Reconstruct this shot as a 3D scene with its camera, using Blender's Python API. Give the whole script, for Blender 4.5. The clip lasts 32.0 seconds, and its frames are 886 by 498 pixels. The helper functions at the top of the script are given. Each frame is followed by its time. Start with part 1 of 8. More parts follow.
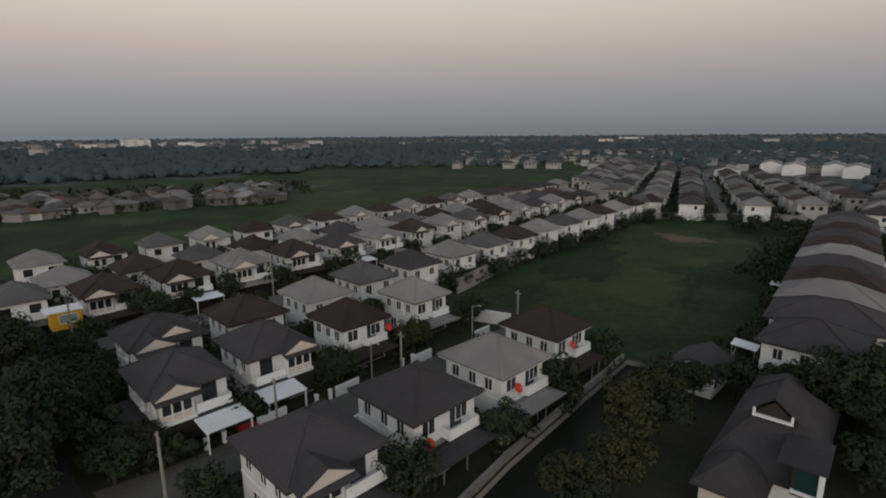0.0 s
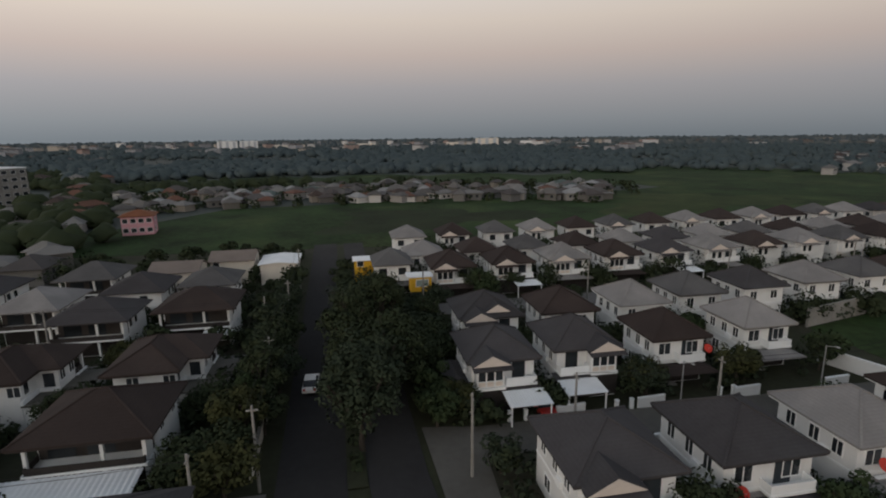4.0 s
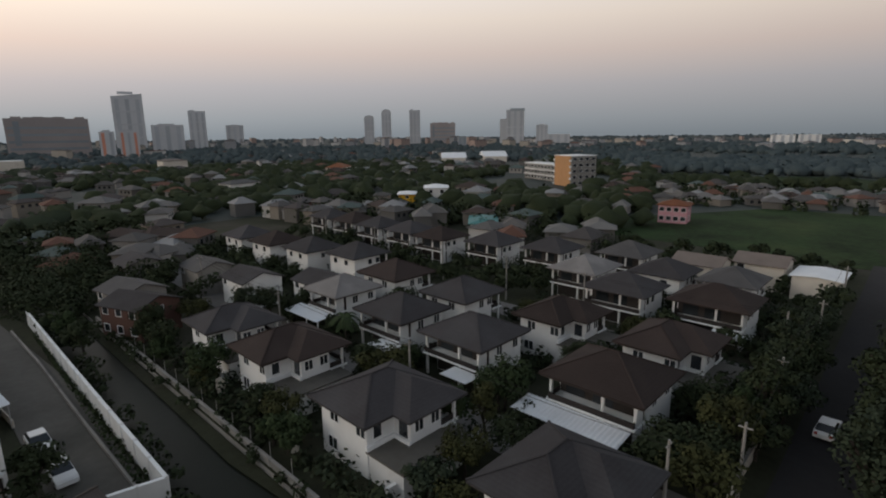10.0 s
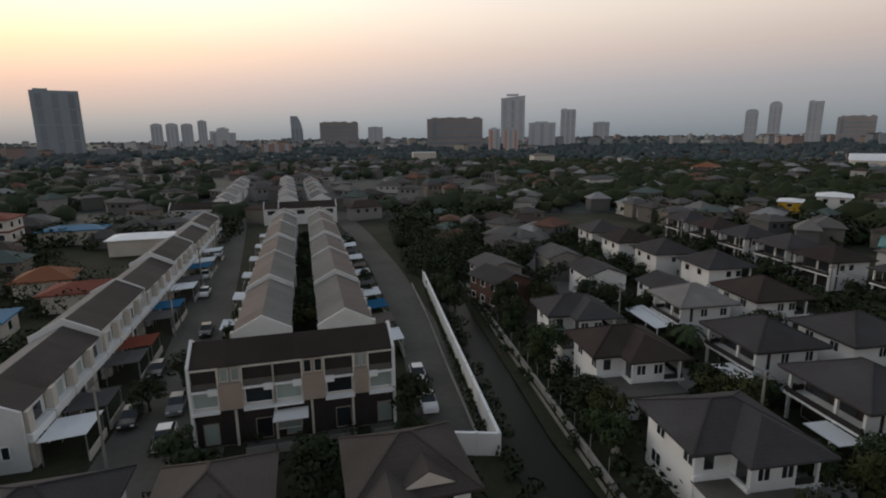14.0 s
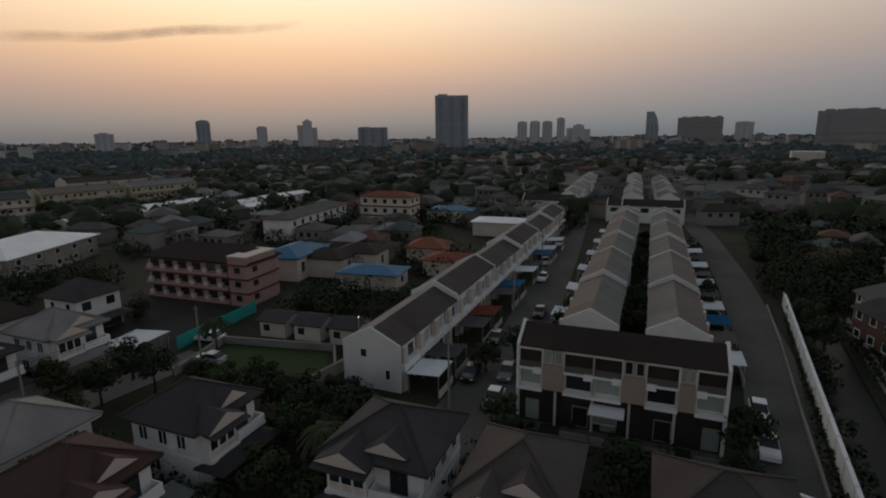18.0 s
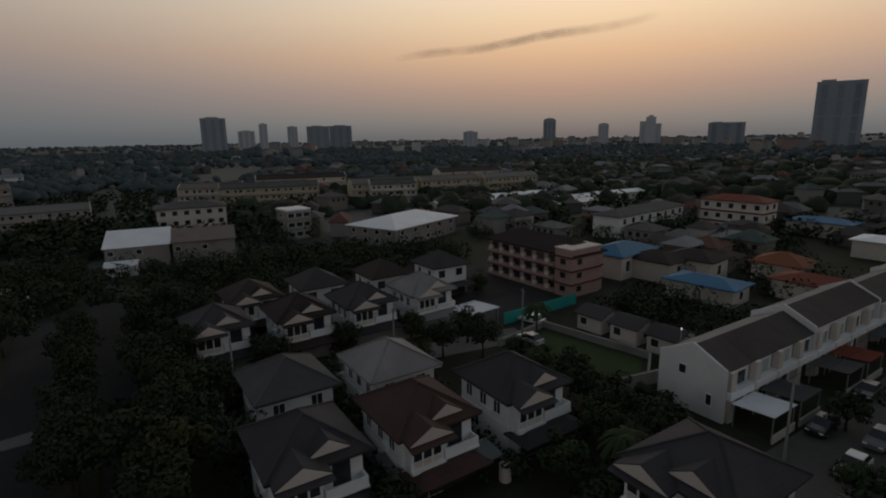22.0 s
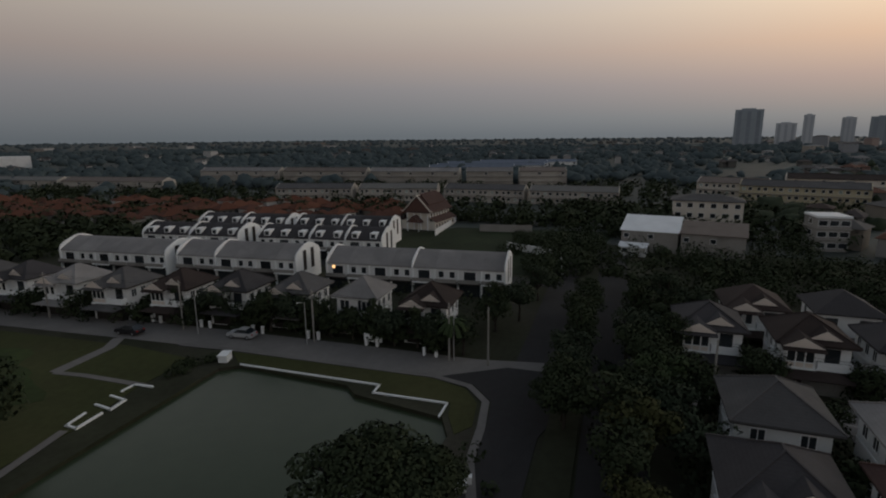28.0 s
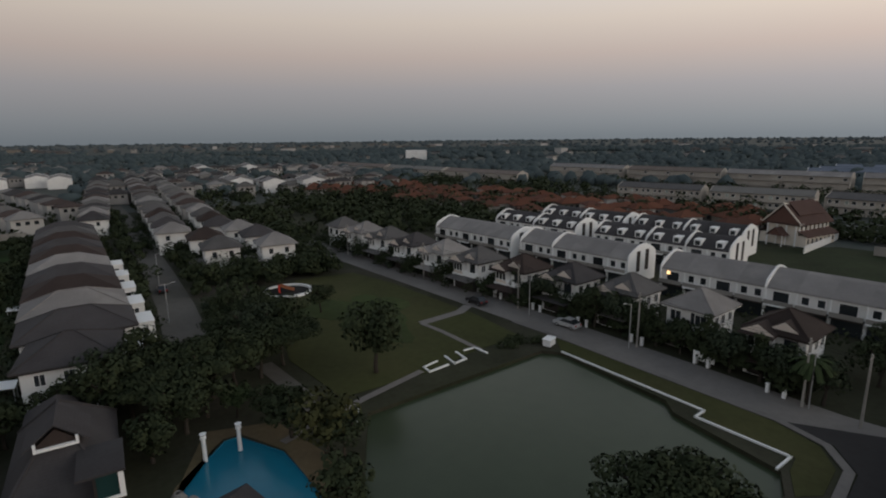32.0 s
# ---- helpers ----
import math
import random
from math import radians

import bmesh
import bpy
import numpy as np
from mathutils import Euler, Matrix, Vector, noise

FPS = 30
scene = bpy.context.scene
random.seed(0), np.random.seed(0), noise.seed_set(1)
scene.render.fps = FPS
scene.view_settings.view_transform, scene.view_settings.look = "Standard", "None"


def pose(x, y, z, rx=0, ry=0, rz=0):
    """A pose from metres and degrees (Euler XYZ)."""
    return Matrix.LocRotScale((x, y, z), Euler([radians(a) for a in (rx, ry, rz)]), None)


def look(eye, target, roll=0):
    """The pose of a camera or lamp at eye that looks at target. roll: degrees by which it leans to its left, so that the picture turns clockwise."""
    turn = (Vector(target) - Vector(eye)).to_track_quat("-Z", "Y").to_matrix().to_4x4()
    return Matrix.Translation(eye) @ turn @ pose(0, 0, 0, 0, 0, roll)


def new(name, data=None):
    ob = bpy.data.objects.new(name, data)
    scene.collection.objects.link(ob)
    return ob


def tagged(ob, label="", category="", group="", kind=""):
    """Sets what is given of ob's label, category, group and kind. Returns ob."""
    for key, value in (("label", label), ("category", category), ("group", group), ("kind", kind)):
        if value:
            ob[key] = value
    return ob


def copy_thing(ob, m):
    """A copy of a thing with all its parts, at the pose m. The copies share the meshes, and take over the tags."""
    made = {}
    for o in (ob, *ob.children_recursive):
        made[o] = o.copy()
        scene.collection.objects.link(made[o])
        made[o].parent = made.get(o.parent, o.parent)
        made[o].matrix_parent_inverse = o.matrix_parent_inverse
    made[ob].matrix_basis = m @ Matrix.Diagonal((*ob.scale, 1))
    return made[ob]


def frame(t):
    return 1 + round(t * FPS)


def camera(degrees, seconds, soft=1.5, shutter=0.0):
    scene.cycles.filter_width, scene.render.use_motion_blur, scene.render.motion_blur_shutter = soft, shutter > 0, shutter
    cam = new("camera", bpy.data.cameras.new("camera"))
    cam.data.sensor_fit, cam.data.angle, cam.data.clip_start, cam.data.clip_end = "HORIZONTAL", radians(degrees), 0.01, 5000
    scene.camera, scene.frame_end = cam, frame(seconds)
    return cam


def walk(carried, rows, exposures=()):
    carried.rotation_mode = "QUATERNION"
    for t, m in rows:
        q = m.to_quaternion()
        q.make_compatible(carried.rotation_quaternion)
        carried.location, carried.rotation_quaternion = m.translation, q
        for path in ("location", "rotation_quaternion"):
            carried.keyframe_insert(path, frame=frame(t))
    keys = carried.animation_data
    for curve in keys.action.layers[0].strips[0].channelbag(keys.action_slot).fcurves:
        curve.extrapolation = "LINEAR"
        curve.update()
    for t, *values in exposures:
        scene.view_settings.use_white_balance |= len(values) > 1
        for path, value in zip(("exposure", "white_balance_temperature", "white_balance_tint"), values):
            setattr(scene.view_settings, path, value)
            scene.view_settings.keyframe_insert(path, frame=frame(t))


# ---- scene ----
cam = camera(80.21, 32.0, soft=2.0)
PATH = [
    (0.0, pose(0, 0, 30, 77.60, 0.47, 45.00)),
    (0.5, pose(0, 0, 30, 77.61, 0.49, 49.42)),
    (1.0, pose(0, 0, 30, 77.61, 0.52, 53.81)),
    (1.5, pose(0, 0, 30, 77.59, 0.57, 57.90)),
    (2.0, pose(0, 0, 30, 77.60, 0.62, 62.22)),
    (2.5, pose(0, 0, 30, 77.65, 0.63, 66.66)),
    (3.0, pose(0, 0, 30, 77.72, 0.62, 71.08)),
    (3.5, pose(0, 0, 30, 77.77, 0.62, 75.20)),
    (5.5, pose(0, 0, 30, 77.77, 0.59, 93.09)),
    (6.0, pose(0, 0, 30, 77.73, 0.60, 97.53)),
    (6.5, pose(0, 0, 30, 77.67, 0.58, 102.01)),
    (7.0, pose(0, 0, 30, 77.60, 0.54, 106.20)),
    (7.5, pose(0, 0, 30, 77.56, 0.52, 110.73)),
    (8.0, pose(0, 0, 30, 77.55, 0.54, 115.33)),
    (8.5, pose(0, 0, 30, 77.58, 0.58, 119.95)),
    (9.0, pose(0, 0, 30, 77.62, 0.60, 124.29)),
    (9.5, pose(0, 0, 30, 77.66, 0.60, 129.03)),
    (10.0, pose(0, 0, 30, 77.71, 0.61, 133.69)),
    (10.5, pose(0, 0, 30, 77.74, 0.63, 138.71)),
    (11.0, pose(0, 0, 30, 77.75, 0.64, 143.12)),
    (11.5, pose(0, 0, 30, 77.78, 0.62, 147.85)),
    (12.0, pose(0, 0, 30, 77.81, 0.60, 152.54)),
    (12.5, pose(0, 0, 30, 77.82, 0.58, 156.91)),
    (13.0, pose(0, 0, 30, 77.80, 0.58, 161.68)),
    (13.5, pose(0, 0, 30, 77.79, 0.61, 166.33)),
    (14.0, pose(0, 0, 30, 77.78, 0.62, 171.14)),
    (14.5, pose(0, 0, 30, 77.78, 0.62, 175.50)),
    (16.5, pose(0, 0, 30, 77.86, 0.46, 194.08)),
    (17.0, pose(0, 0, 30, 77.84, 0.51, 198.70)),
    (17.5, pose(0, 0, 30, 77.82, 0.59, 203.26)),
    (18.0, pose(0, 0, 30, 77.81, 0.69, 207.48)),
    (18.5, pose(0, 0, 30, 77.80, 0.75, 212.03)),
    (19.0, pose(0, 0, 30, 77.81, 0.80, 216.63)),
    (19.5, pose(0, 0, 30, 77.82, 0.86, 221.12)),
    (20.0, pose(0, 0, 30, 77.83, 0.91, 225.27)),
    (20.5, pose(0, 0, 30, 77.84, 0.92, 229.74)),
    (21.0, pose(0, 0, 30, 77.87, 0.94, 234.19)),
    (21.5, pose(0, 0, 30, 77.91, 0.94, 238.27)),
    (22.0, pose(0, 0, 30, 77.97, 0.95, 242.63)),
    (22.5, pose(0, 0, 30, 78.02, 0.94, 247.37)),
    (23.0, pose(0, 0, 30, 78.05, 0.94, 251.71)),
    (23.5, pose(0, 0, 30, 78.07, 0.96, 255.78)),
    (24.0, pose(0, 0, 30, 78.08, 1.00, 260.12)),
    (24.5, pose(0, 0, 30, 78.08, 1.03, 264.42)),
    (26.5, pose(0, 0, 30, 78.03, 0.65, 281.89)),
    (27.0, pose(0, 0, 30, 78.00, 0.59, 286.06)),
    (27.5, pose(0, 0, 30, 77.96, 0.55, 290.62)),
    (28.0, pose(0, 0, 30, 77.92, 0.54, 295.15)),
    (28.5, pose(0, 0, 30, 77.91, 0.55, 299.62)),
    (29.0, pose(0, 0, 30, 77.94, 0.54, 304.16)),
    (29.5, pose(0, 0, 30, 78.00, 0.55, 308.69)),
    (30.0, pose(0, 0, 30, 78.06, 0.56, 313.27)),
    (30.5, pose(0, 0, 30, 78.09, 0.58, 317.56)),
    (31.0, pose(0, 0, 30, 78.07, 0.60, 322.15)),
    (31.5, pose(0, 0, 30, 78.05, 0.61, 326.47)),
    (32.0, pose(0, 0, 30, 78.03, 0.61, 331.10)),
]
EXPOSURES = [(0.0, 0.02), (6.5, 0.0), (11.0, 0.06), (14.0, -0.06), (16.5, -0.42), (18.0, -0.8), (20.0, -1.02), (23.0, -1.16), (27.0, -0.88), (28.5, -0.58), (30.0, -0.35), (32.0, -0.08)]
walk(cam, PATH, EXPOSURES)

# ---- sky and light: dusk, the sun has just gone down beyond the skyline ----
world = bpy.data.worlds.new("dusk_sky")
scene.world = world
world.use_nodes = True
wn, wl = world.node_tree.nodes, world.node_tree.links
wn.clear()


def wnode(kind, **values):
    n = wn.new(kind)
    for key, value in values.items():
        n.inputs[int(key[1:])].default_value = value
    return n


def wmath(op, a, b=None, clamp=False):
    n = wn.new("ShaderNodeMath")
    n.operation, n.use_clamp = op, clamp
    for i, s in enumerate((a, b)):
        if s is None:
            continue
        if isinstance(s, (int, float)):
            n.inputs[i].default_value = s
        else:
            wl.new(s, n.inputs[i])
    return n.outputs[0]


def ramp(nodes, stops, mode="LINEAR"):
    n = nodes.new("ShaderNodeValToRGB")
    cr = n.color_ramp
    cr.interpolation = mode
    while len(cr.elements) < len(stops):
        cr.elements.new(0.5)
    for e, (p, c) in zip(cr.elements, stops):
        e.position, e.color = p, (*c, 1)
    return n


coord = wn.new("ShaderNodeTexCoord")
split = wn.new("ShaderNodeSeparateXYZ")
wl.new(coord.outputs["Generated"], split.inputs[0])
height = wmath("MULTIPLY", wmath("ARCSINE", split.outputs["Z"]), 180 / math.pi / 60, True)   # 0 at the horizon, 1 at 60 degrees
gx, gy = 0.743, -0.669       # level direction of the glow
side = wmath("ADD", wmath("MULTIPLY", split.outputs["X"], gx), wmath("MULTIPLY", split.outputs["Y"], gy))
flat = wmath("SQRT", wmath("ADD", wmath("MULTIPLY", split.outputs["X"], split.outputs["X"]), wmath("MULTIPLY", split.outputs["Y"], split.outputs["Y"])))
towards = wmath("MULTIPLY", wmath("ADD", wmath("DIVIDE", side, flat), 1.0), 0.5, True)
glow = wmath("POWER", towards, 9.0, True)
cool = ramp(wn, [(0.0, (0.18, 0.204, 0.225)), (0.027, (0.238, 0.257, 0.276)), (0.08, (0.35, 0.338, 0.35)), (0.134, (0.52, 0.437, 0.40)), (0.188, (0.66, 0.575, 0.505)), (0.242, (0.72, 0.66, 0.615)), (0.36, (0.57, 0.575, 0.59)), (0.6, (0.25, 0.29, 0.335)), (1.0, (0.148, 0.18, 0.23))])
warm = ramp(wn, [(0.0, (0.29, 0.285, 0.285)), (0.027, (0.47, 0.425, 0.385)), (0.08, (0.95, 0.62, 0.46)), (0.134, (1.48, 0.94, 0.56)), (0.19, (1.78, 1.31, 0.84)), (0.245, (1.92, 1.54, 1.13)), (0.38, (1.35, 1.25, 1.1)), (0.6, (0.44, 0.44, 0.45)), (1.0, (0.17, 0.19, 0.225))])
for r in (cool, warm):
    wl.new(height, r.inputs[0])
mix = wn.new("ShaderNodeMix")
mix.data_type = "RGBA"
wl.new(glow, mix.inputs[0])
lift = wn.new("ShaderNodeVectorMath")      # the cool sky grows brighter towards the glow
lift.operation = "SCALE"
wl.new(cool.outputs[0], lift.inputs[0])
wl.new(wmath("ADD", wmath("MULTIPLY", wmath("MULTIPLY", towards, towards), 0.42), 1.0), lift.inputs[3])
wl.new(lift.outputs[0], mix.inputs[6])
wl.new(warm.outputs[0], mix.inputs[7])
sky = wn.new("ShaderNodeTexSky")
sky.sky_type, sky.sun_disc, sky.sun_elevation, sky.sun_rotation = "NISHITA", False, radians(1.0), radians(132)
low = wn.new("ShaderNodeVectorMath")
low.operation = "SCALE"
low.inputs[3].default_value = 0.003
wl.new(sky.outputs[0], low.inputs[0])
plus = wn.new("ShaderNodeVectorMath")
plus.operation = "ADD"
even = wn.new("ShaderNodeVectorMath")      # the whole sky is brighter on the side of the town
even.operation = "SCALE"
wl.new(mix.outputs[2], even.inputs[0])
wl.new(wmath("ADD", wmath("MULTIPLY", wmath("SUBTRACT", wmath("MULTIPLY", split.outputs["X"], 0.17), split.outputs["Y"]), 0.12), 1.0), even.inputs[3])
wl.new(even.outputs[0], plus.inputs[0])
wl.new(low.outputs[0], plus.inputs[1])
back = wn.new("ShaderNodeBackground")
wl.new(plus.outputs[0], back.inputs[0])
back.inputs[1].default_value = 1.0
wl.new(back.outputs[0], wn.new("ShaderNodeOutputWorld").inputs[0])

sun = new("sun", bpy.data.lights.new("sun", "SUN"))
sun.data.energy, sun.data.angle, sun.data.color = 0.5, radians(60), (0.97, 0.96, 0.94)
sun.matrix_basis = look((0, 0, 100), (-gx * 100, -gy * 100, 100 - 24))


# ---- materials ----
def mat(name, col, rough=0.85, var=0.22, scale=0.6, rand=0.12, bump=0.15, metal=0.0, stain=None, course=0.0, islands=None, spec=0.15):
    """A weathered surface: large blotches, fine grain, a stain colour, and a shift from object to object."""
    m = bpy.data.materials.new(name)
    m.use_nodes = True
    nt = m.node_tree
    n, l = nt.nodes, nt.links
    p = n["Principled BSDF"]
    p.inputs["Roughness"].default_value, p.inputs["Metallic"].default_value = rough, metal
    p.inputs["Specular IOR Level"].default_value = spec
    tc, oi = n.new("ShaderNodeTexCoord"), n.new("ShaderNodeObjectInfo")

    def noise_at(s, detail):
        t = n.new("ShaderNodeTexNoise")
        t.noise_dimensions = "4D"
        t.inputs["Scale"].default_value, t.inputs["Detail"].default_value = s, detail
        l.new(tc.outputs["Object"], t.inputs["Vector"])
        w = n.new("ShaderNodeMath")
        w.operation = "MULTIPLY"
        w.inputs[1].default_value = 37.0
        l.new(oi.outputs["Random"], w.inputs[0])
        l.new(w.outputs[0], t.inputs["W"])
        return t.outputs[0]

    def calc(op, a, b, c=None):
        t = n.new("ShaderNodeMath")
        t.operation = op
        for i, s in enumerate((a, b, c)):
            if s is None:
                continue
            if isinstance(s, (int, float)):
                t.inputs[i].default_value = s
            else:
                l.new(s, t.inputs[i])
        return t.outputs[0]

    big, fine = noise_at(scale, 4), noise_at(scale * 11, 3)
    value = calc("MULTIPLY_ADD", calc("SUBTRACT", big, 0.5), var * 2.6, 1.0)
    value = calc("MULTIPLY_ADD", calc("SUBTRACT", fine, 0.5), var * 1.6, value)
    rnd = oi.outputs["Random"]
    if islands:
        rnd = n.new("ShaderNodeNewGeometry").outputs["Random Per Island"]
    value = calc("MULTIPLY_ADD", calc("SUBTRACT", rnd, 0.5), rand * 2, value)
    if course:
        pos = n.new("ShaderNodeSeparateXYZ")
        l.new(tc.outputs["Object"], pos.inputs[0])
        wave = calc("FRACT", calc("DIVIDE", pos.outputs["Z"], course), 0.0)
        value = calc("MULTIPLY_ADD", calc("SUBTRACT", wave, 0.5), -0.10, value)
    hsv = n.new("ShaderNodeHueSaturation")
    if islands and len(islands) > 1:
        r = ramp(n, [(i / len(islands), c) for i, c in enumerate(islands)], "CONSTANT")
        l.new(rnd, r.inputs[0])
        l.new(r.outputs[0], hsv.inputs["Color"])
    elif stain:
        mx = n.new("ShaderNodeMix")
        mx.data_type = "RGBA"
        mx.inputs[6].default_value, mx.inputs[7].default_value = (*col, 1), (*stain, 1)
        edge = n.new("ShaderNodeMapRange")
        edge.inputs[1].default_value, edge.inputs[2].default_value = 0.5, 0.72
        l.new(noise_at(scale * 0.45, 6), edge.inputs[0])
        l.new(edge.outputs[0], mx.inputs[0])
        l.new(mx.outputs[2], hsv.inputs["Color"])
    else:
        hsv.inputs["Color"].default_value = (*col, 1)
    l.new(value, hsv.inputs["Value"])
    l.new(hsv.outputs[0], p.inputs["Base Color"])
    if bump:
        b = n.new("ShaderNodeBump")
        b.inputs["Strength"].default_value, b.inputs["Distance"].default_value = bump, 0.05
        l.new(fine, b.inputs["Height"])
        l.new(b.outputs[0], p.inputs["Normal"])
    return m


def glow_mat(name, col, strength):
    m = bpy.data.materials.new(name)
    m.use_nodes = True
    p = m.node_tree.nodes["Principled BSDF"]
    p.inputs["Emission Color"].default_value, p.inputs["Emission Strength"].default_value = (*col, 1), strength
    return m


ROOF = {
    "dark": mat("roof_tile_dark_grey", (0.056, 0.053, 0.056), 0.85, 0.2, 0.35, 0.16, 0.3, course=0.16, stain=(0.064, 0.064, 0.068)),
    "brown": mat("roof_tile_brown", (0.042, 0.032, 0.0295), 0.85, 0.2, 0.35, 0.18, 0.3, course=0.16, stain=(0.053, 0.040, 0.036)),
    "grey": mat("roof_tile_grey", (0.095, 0.093, 0.095), 0.85, 0.18, 0.35, 0.14, 0.3, course=0.16, stain=(0.12, 0.117, 0.116)),
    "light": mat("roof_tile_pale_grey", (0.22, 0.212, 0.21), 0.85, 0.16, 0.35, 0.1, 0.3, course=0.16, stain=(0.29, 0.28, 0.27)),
    "red": mat("roof_tile_red", (0.20, 0.055, 0.035), 0.75, 0.2, 0.35, 0.15, 0.3, course=0.16),
    "orange": mat("roof_tile_orange", (0.21, 0.085, 0.045), 0.8, 0.2, 0.35, 0.15, 0.3, course=0.16),
    "blue": mat("roof_sheet_blue", (0.015, 0.125, 0.25), 0.6, 0.2, 0.35, 0.15, 0.1),
    "moss": mat("roof_sheet_dull_green", (0.13, 0.155, 0.15), 0.6, 0.2, 0.35, 0.1, 0.1, stain=(0.10, 0.115, 0.11)),
    "slate": mat("roof_tile_slate_blue", (0.15, 0.18, 0.235), 0.8, 0.2, 0.35, 0.12, 0.2),
    "teal": mat("roof_sheet_teal", (0.06, 0.20, 0.20), 0.5, 0.2, 0.35, 0.15, 0.1),
    "white": mat("roof_sheet_white", (0.80, 0.83, 0.86), 0.5, 0.12, 0.35, 0.06, 0.1),
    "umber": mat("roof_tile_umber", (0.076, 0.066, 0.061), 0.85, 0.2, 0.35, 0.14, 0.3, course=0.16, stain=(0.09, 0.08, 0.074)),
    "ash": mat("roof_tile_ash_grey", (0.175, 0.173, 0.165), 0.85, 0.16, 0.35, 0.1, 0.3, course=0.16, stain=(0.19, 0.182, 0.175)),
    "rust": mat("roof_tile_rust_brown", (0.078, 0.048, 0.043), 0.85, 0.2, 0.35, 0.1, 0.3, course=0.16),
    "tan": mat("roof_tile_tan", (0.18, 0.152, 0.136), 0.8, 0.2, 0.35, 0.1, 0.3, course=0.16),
}
WHITE = mat("white_painted_plaster", (0.73, 0.742, 0.745), 0.8, 0.07, 0.5, 0.05, 0.08, stain=(0.62, 0.627, 0.622))
CREAM = mat("cream_painted_plaster", (0.62, 0.58, 0.52), 0.8, 0.08, 0.5, 0.08, 0.08, stain=(0.52, 0.48, 0.42))
TRIM = mat("white_trim", (0.80, 0.82, 0.83), 0.6, 0.05, 1.0, 0.03, 0.05)
PEACH = mat("pale_gable_boards", (0.64, 0.57, 0.51), 0.75, 0.08, 1.0, 0.04, 0.05)
GLASS = mat("dark_window_glass", (0.025, 0.03, 0.035), 0.12, 0.2, 0.7, 0.3, 0.0, spec=0.6)
# Dark doors, trim and frames; also the painted shade of carports, verandas and loggias.
DARK = mat("dark_timber_and_recess_shade", (0.042, 0.037, 0.035), 0.8, 0.25, 0.8, 0.1, 0.1)
CONCRETE = mat("bare_concrete", (0.27, 0.26, 0.245), 0.9, 0.2, 0.4, 0.1, 0.3, stain=(0.17, 0.165, 0.155))
PAVING = mat("concrete_street", (0.185, 0.176, 0.168), 0.92, 0.22, 0.12, 0.05, 0.3, stain=(0.145, 0.138, 0.132))
LANE = mat("dim_concrete_lane", (0.118, 0.112, 0.102), 0.92, 0.25, 0.12, 0.05, 0.3, stain=(0.08, 0.078, 0.068))
ASPHALT = mat("worn_asphalt", (0.038, 0.037, 0.038), 0.92, 0.25, 0.1, 0.05, 0.3, stain=(0.050, 0.048, 0.047))
YARD = mat("yard_soil_and_grass", (0.035, 0.038, 0.023), 0.95, 0.45, 0.12, 0.05, 0.4, stain=(0.058, 0.053, 0.042))
LAND = mat("distant_plain", (0.032, 0.042, 0.038), 0.75, 0.4, 0.004, 0.0, 0.0, stain=(0.046, 0.055, 0.050), spec=0.3)
FIELD = mat("wild_grass_field", (0.021, 0.042, 0.013), 0.95, 0.8, 0.065, 0.0, 0.4, stain=(0.050, 0.070, 0.024))
DRYGRASS = mat("dry_olive_grass", (0.036, 0.053, 0.018), 0.95, 0.5, 0.08, 0.0, 0.4, stain=(0.052, 0.064, 0.024))
DARKGRASS = mat("dark_rank_grass", (0.021, 0.032, 0.014), 0.95, 0.5, 0.08, 0.0, 0.4, stain=(0.030, 0.036, 0.018))
GREENLAWN = mat("fresh_green_lawn", (0.042, 0.066, 0.024), 0.95, 0.3, 0.1, 0.0, 0.4, stain=(0.056, 0.072, 0.03))
LAWN = mat("mown_lawn", (0.048, 0.054, 0.020), 0.95, 0.3, 0.1, 0.0, 0.4, stain=(0.062, 0.062, 0.027))
SOIL = mat("bare_sandy_soil", (0.125, 0.098, 0.06), 0.95, 0.3, 0.15, 0.0, 0.4, stain=(0.08, 0.085, 0.04))
# The last two leaf tones have distance haze mixed into their colour.
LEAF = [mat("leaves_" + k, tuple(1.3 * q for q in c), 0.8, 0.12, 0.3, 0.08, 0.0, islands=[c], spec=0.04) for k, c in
        (("deep_green", (0.027, 0.035, 0.019)), ("green", (0.031, 0.044, 0.021)), ("olive", (0.040, 0.043, 0.019)), ("dull_green", (0.029, 0.038, 0.024)), ("haze_blue_green", (0.052, 0.068, 0.072)), ("hazy_green", (0.062, 0.077, 0.084)))]
BARK = mat("grey_bark", (0.05, 0.043, 0.036), 0.95, 0.3, 2.0, 0.2, 0.4)
METAL = mat("galvanised_metal", (0.42, 0.43, 0.44), 0.45, 0.15, 1.0, 0.08, 0.05, metal=0.6)
BLACK = mat("black_rubber", (0.018, 0.018, 0.018), 0.8, 0.2, 2.0)
YELLOW = mat("yellow_painted_plaster", (0.62, 0.36, 0.03), 0.75, 0.12, 0.5, 0.04, 0.08)
PINKWALL = mat("salmon_painted_plaster", (0.37, 0.262, 0.24), 0.8, 0.12, 0.4, 0.04, 0.08, stain=(0.31, 0.22, 0.20))
MAGENTA = mat("pink_painted_plaster", (0.50, 0.27, 0.31), 0.8, 0.1, 0.4, 0.04, 0.08)
TANPANEL = mat("dull_orange_panel", (0.46, 0.26, 0.13), 0.8, 0.12, 0.4, 0.04, 0.08)
PALEYELLOW = mat("pale_yellow_plaster", (0.50, 0.45, 0.32), 0.8, 0.1, 0.4, 0.08, 0.08, stain=(0.42, 0.38, 0.28))
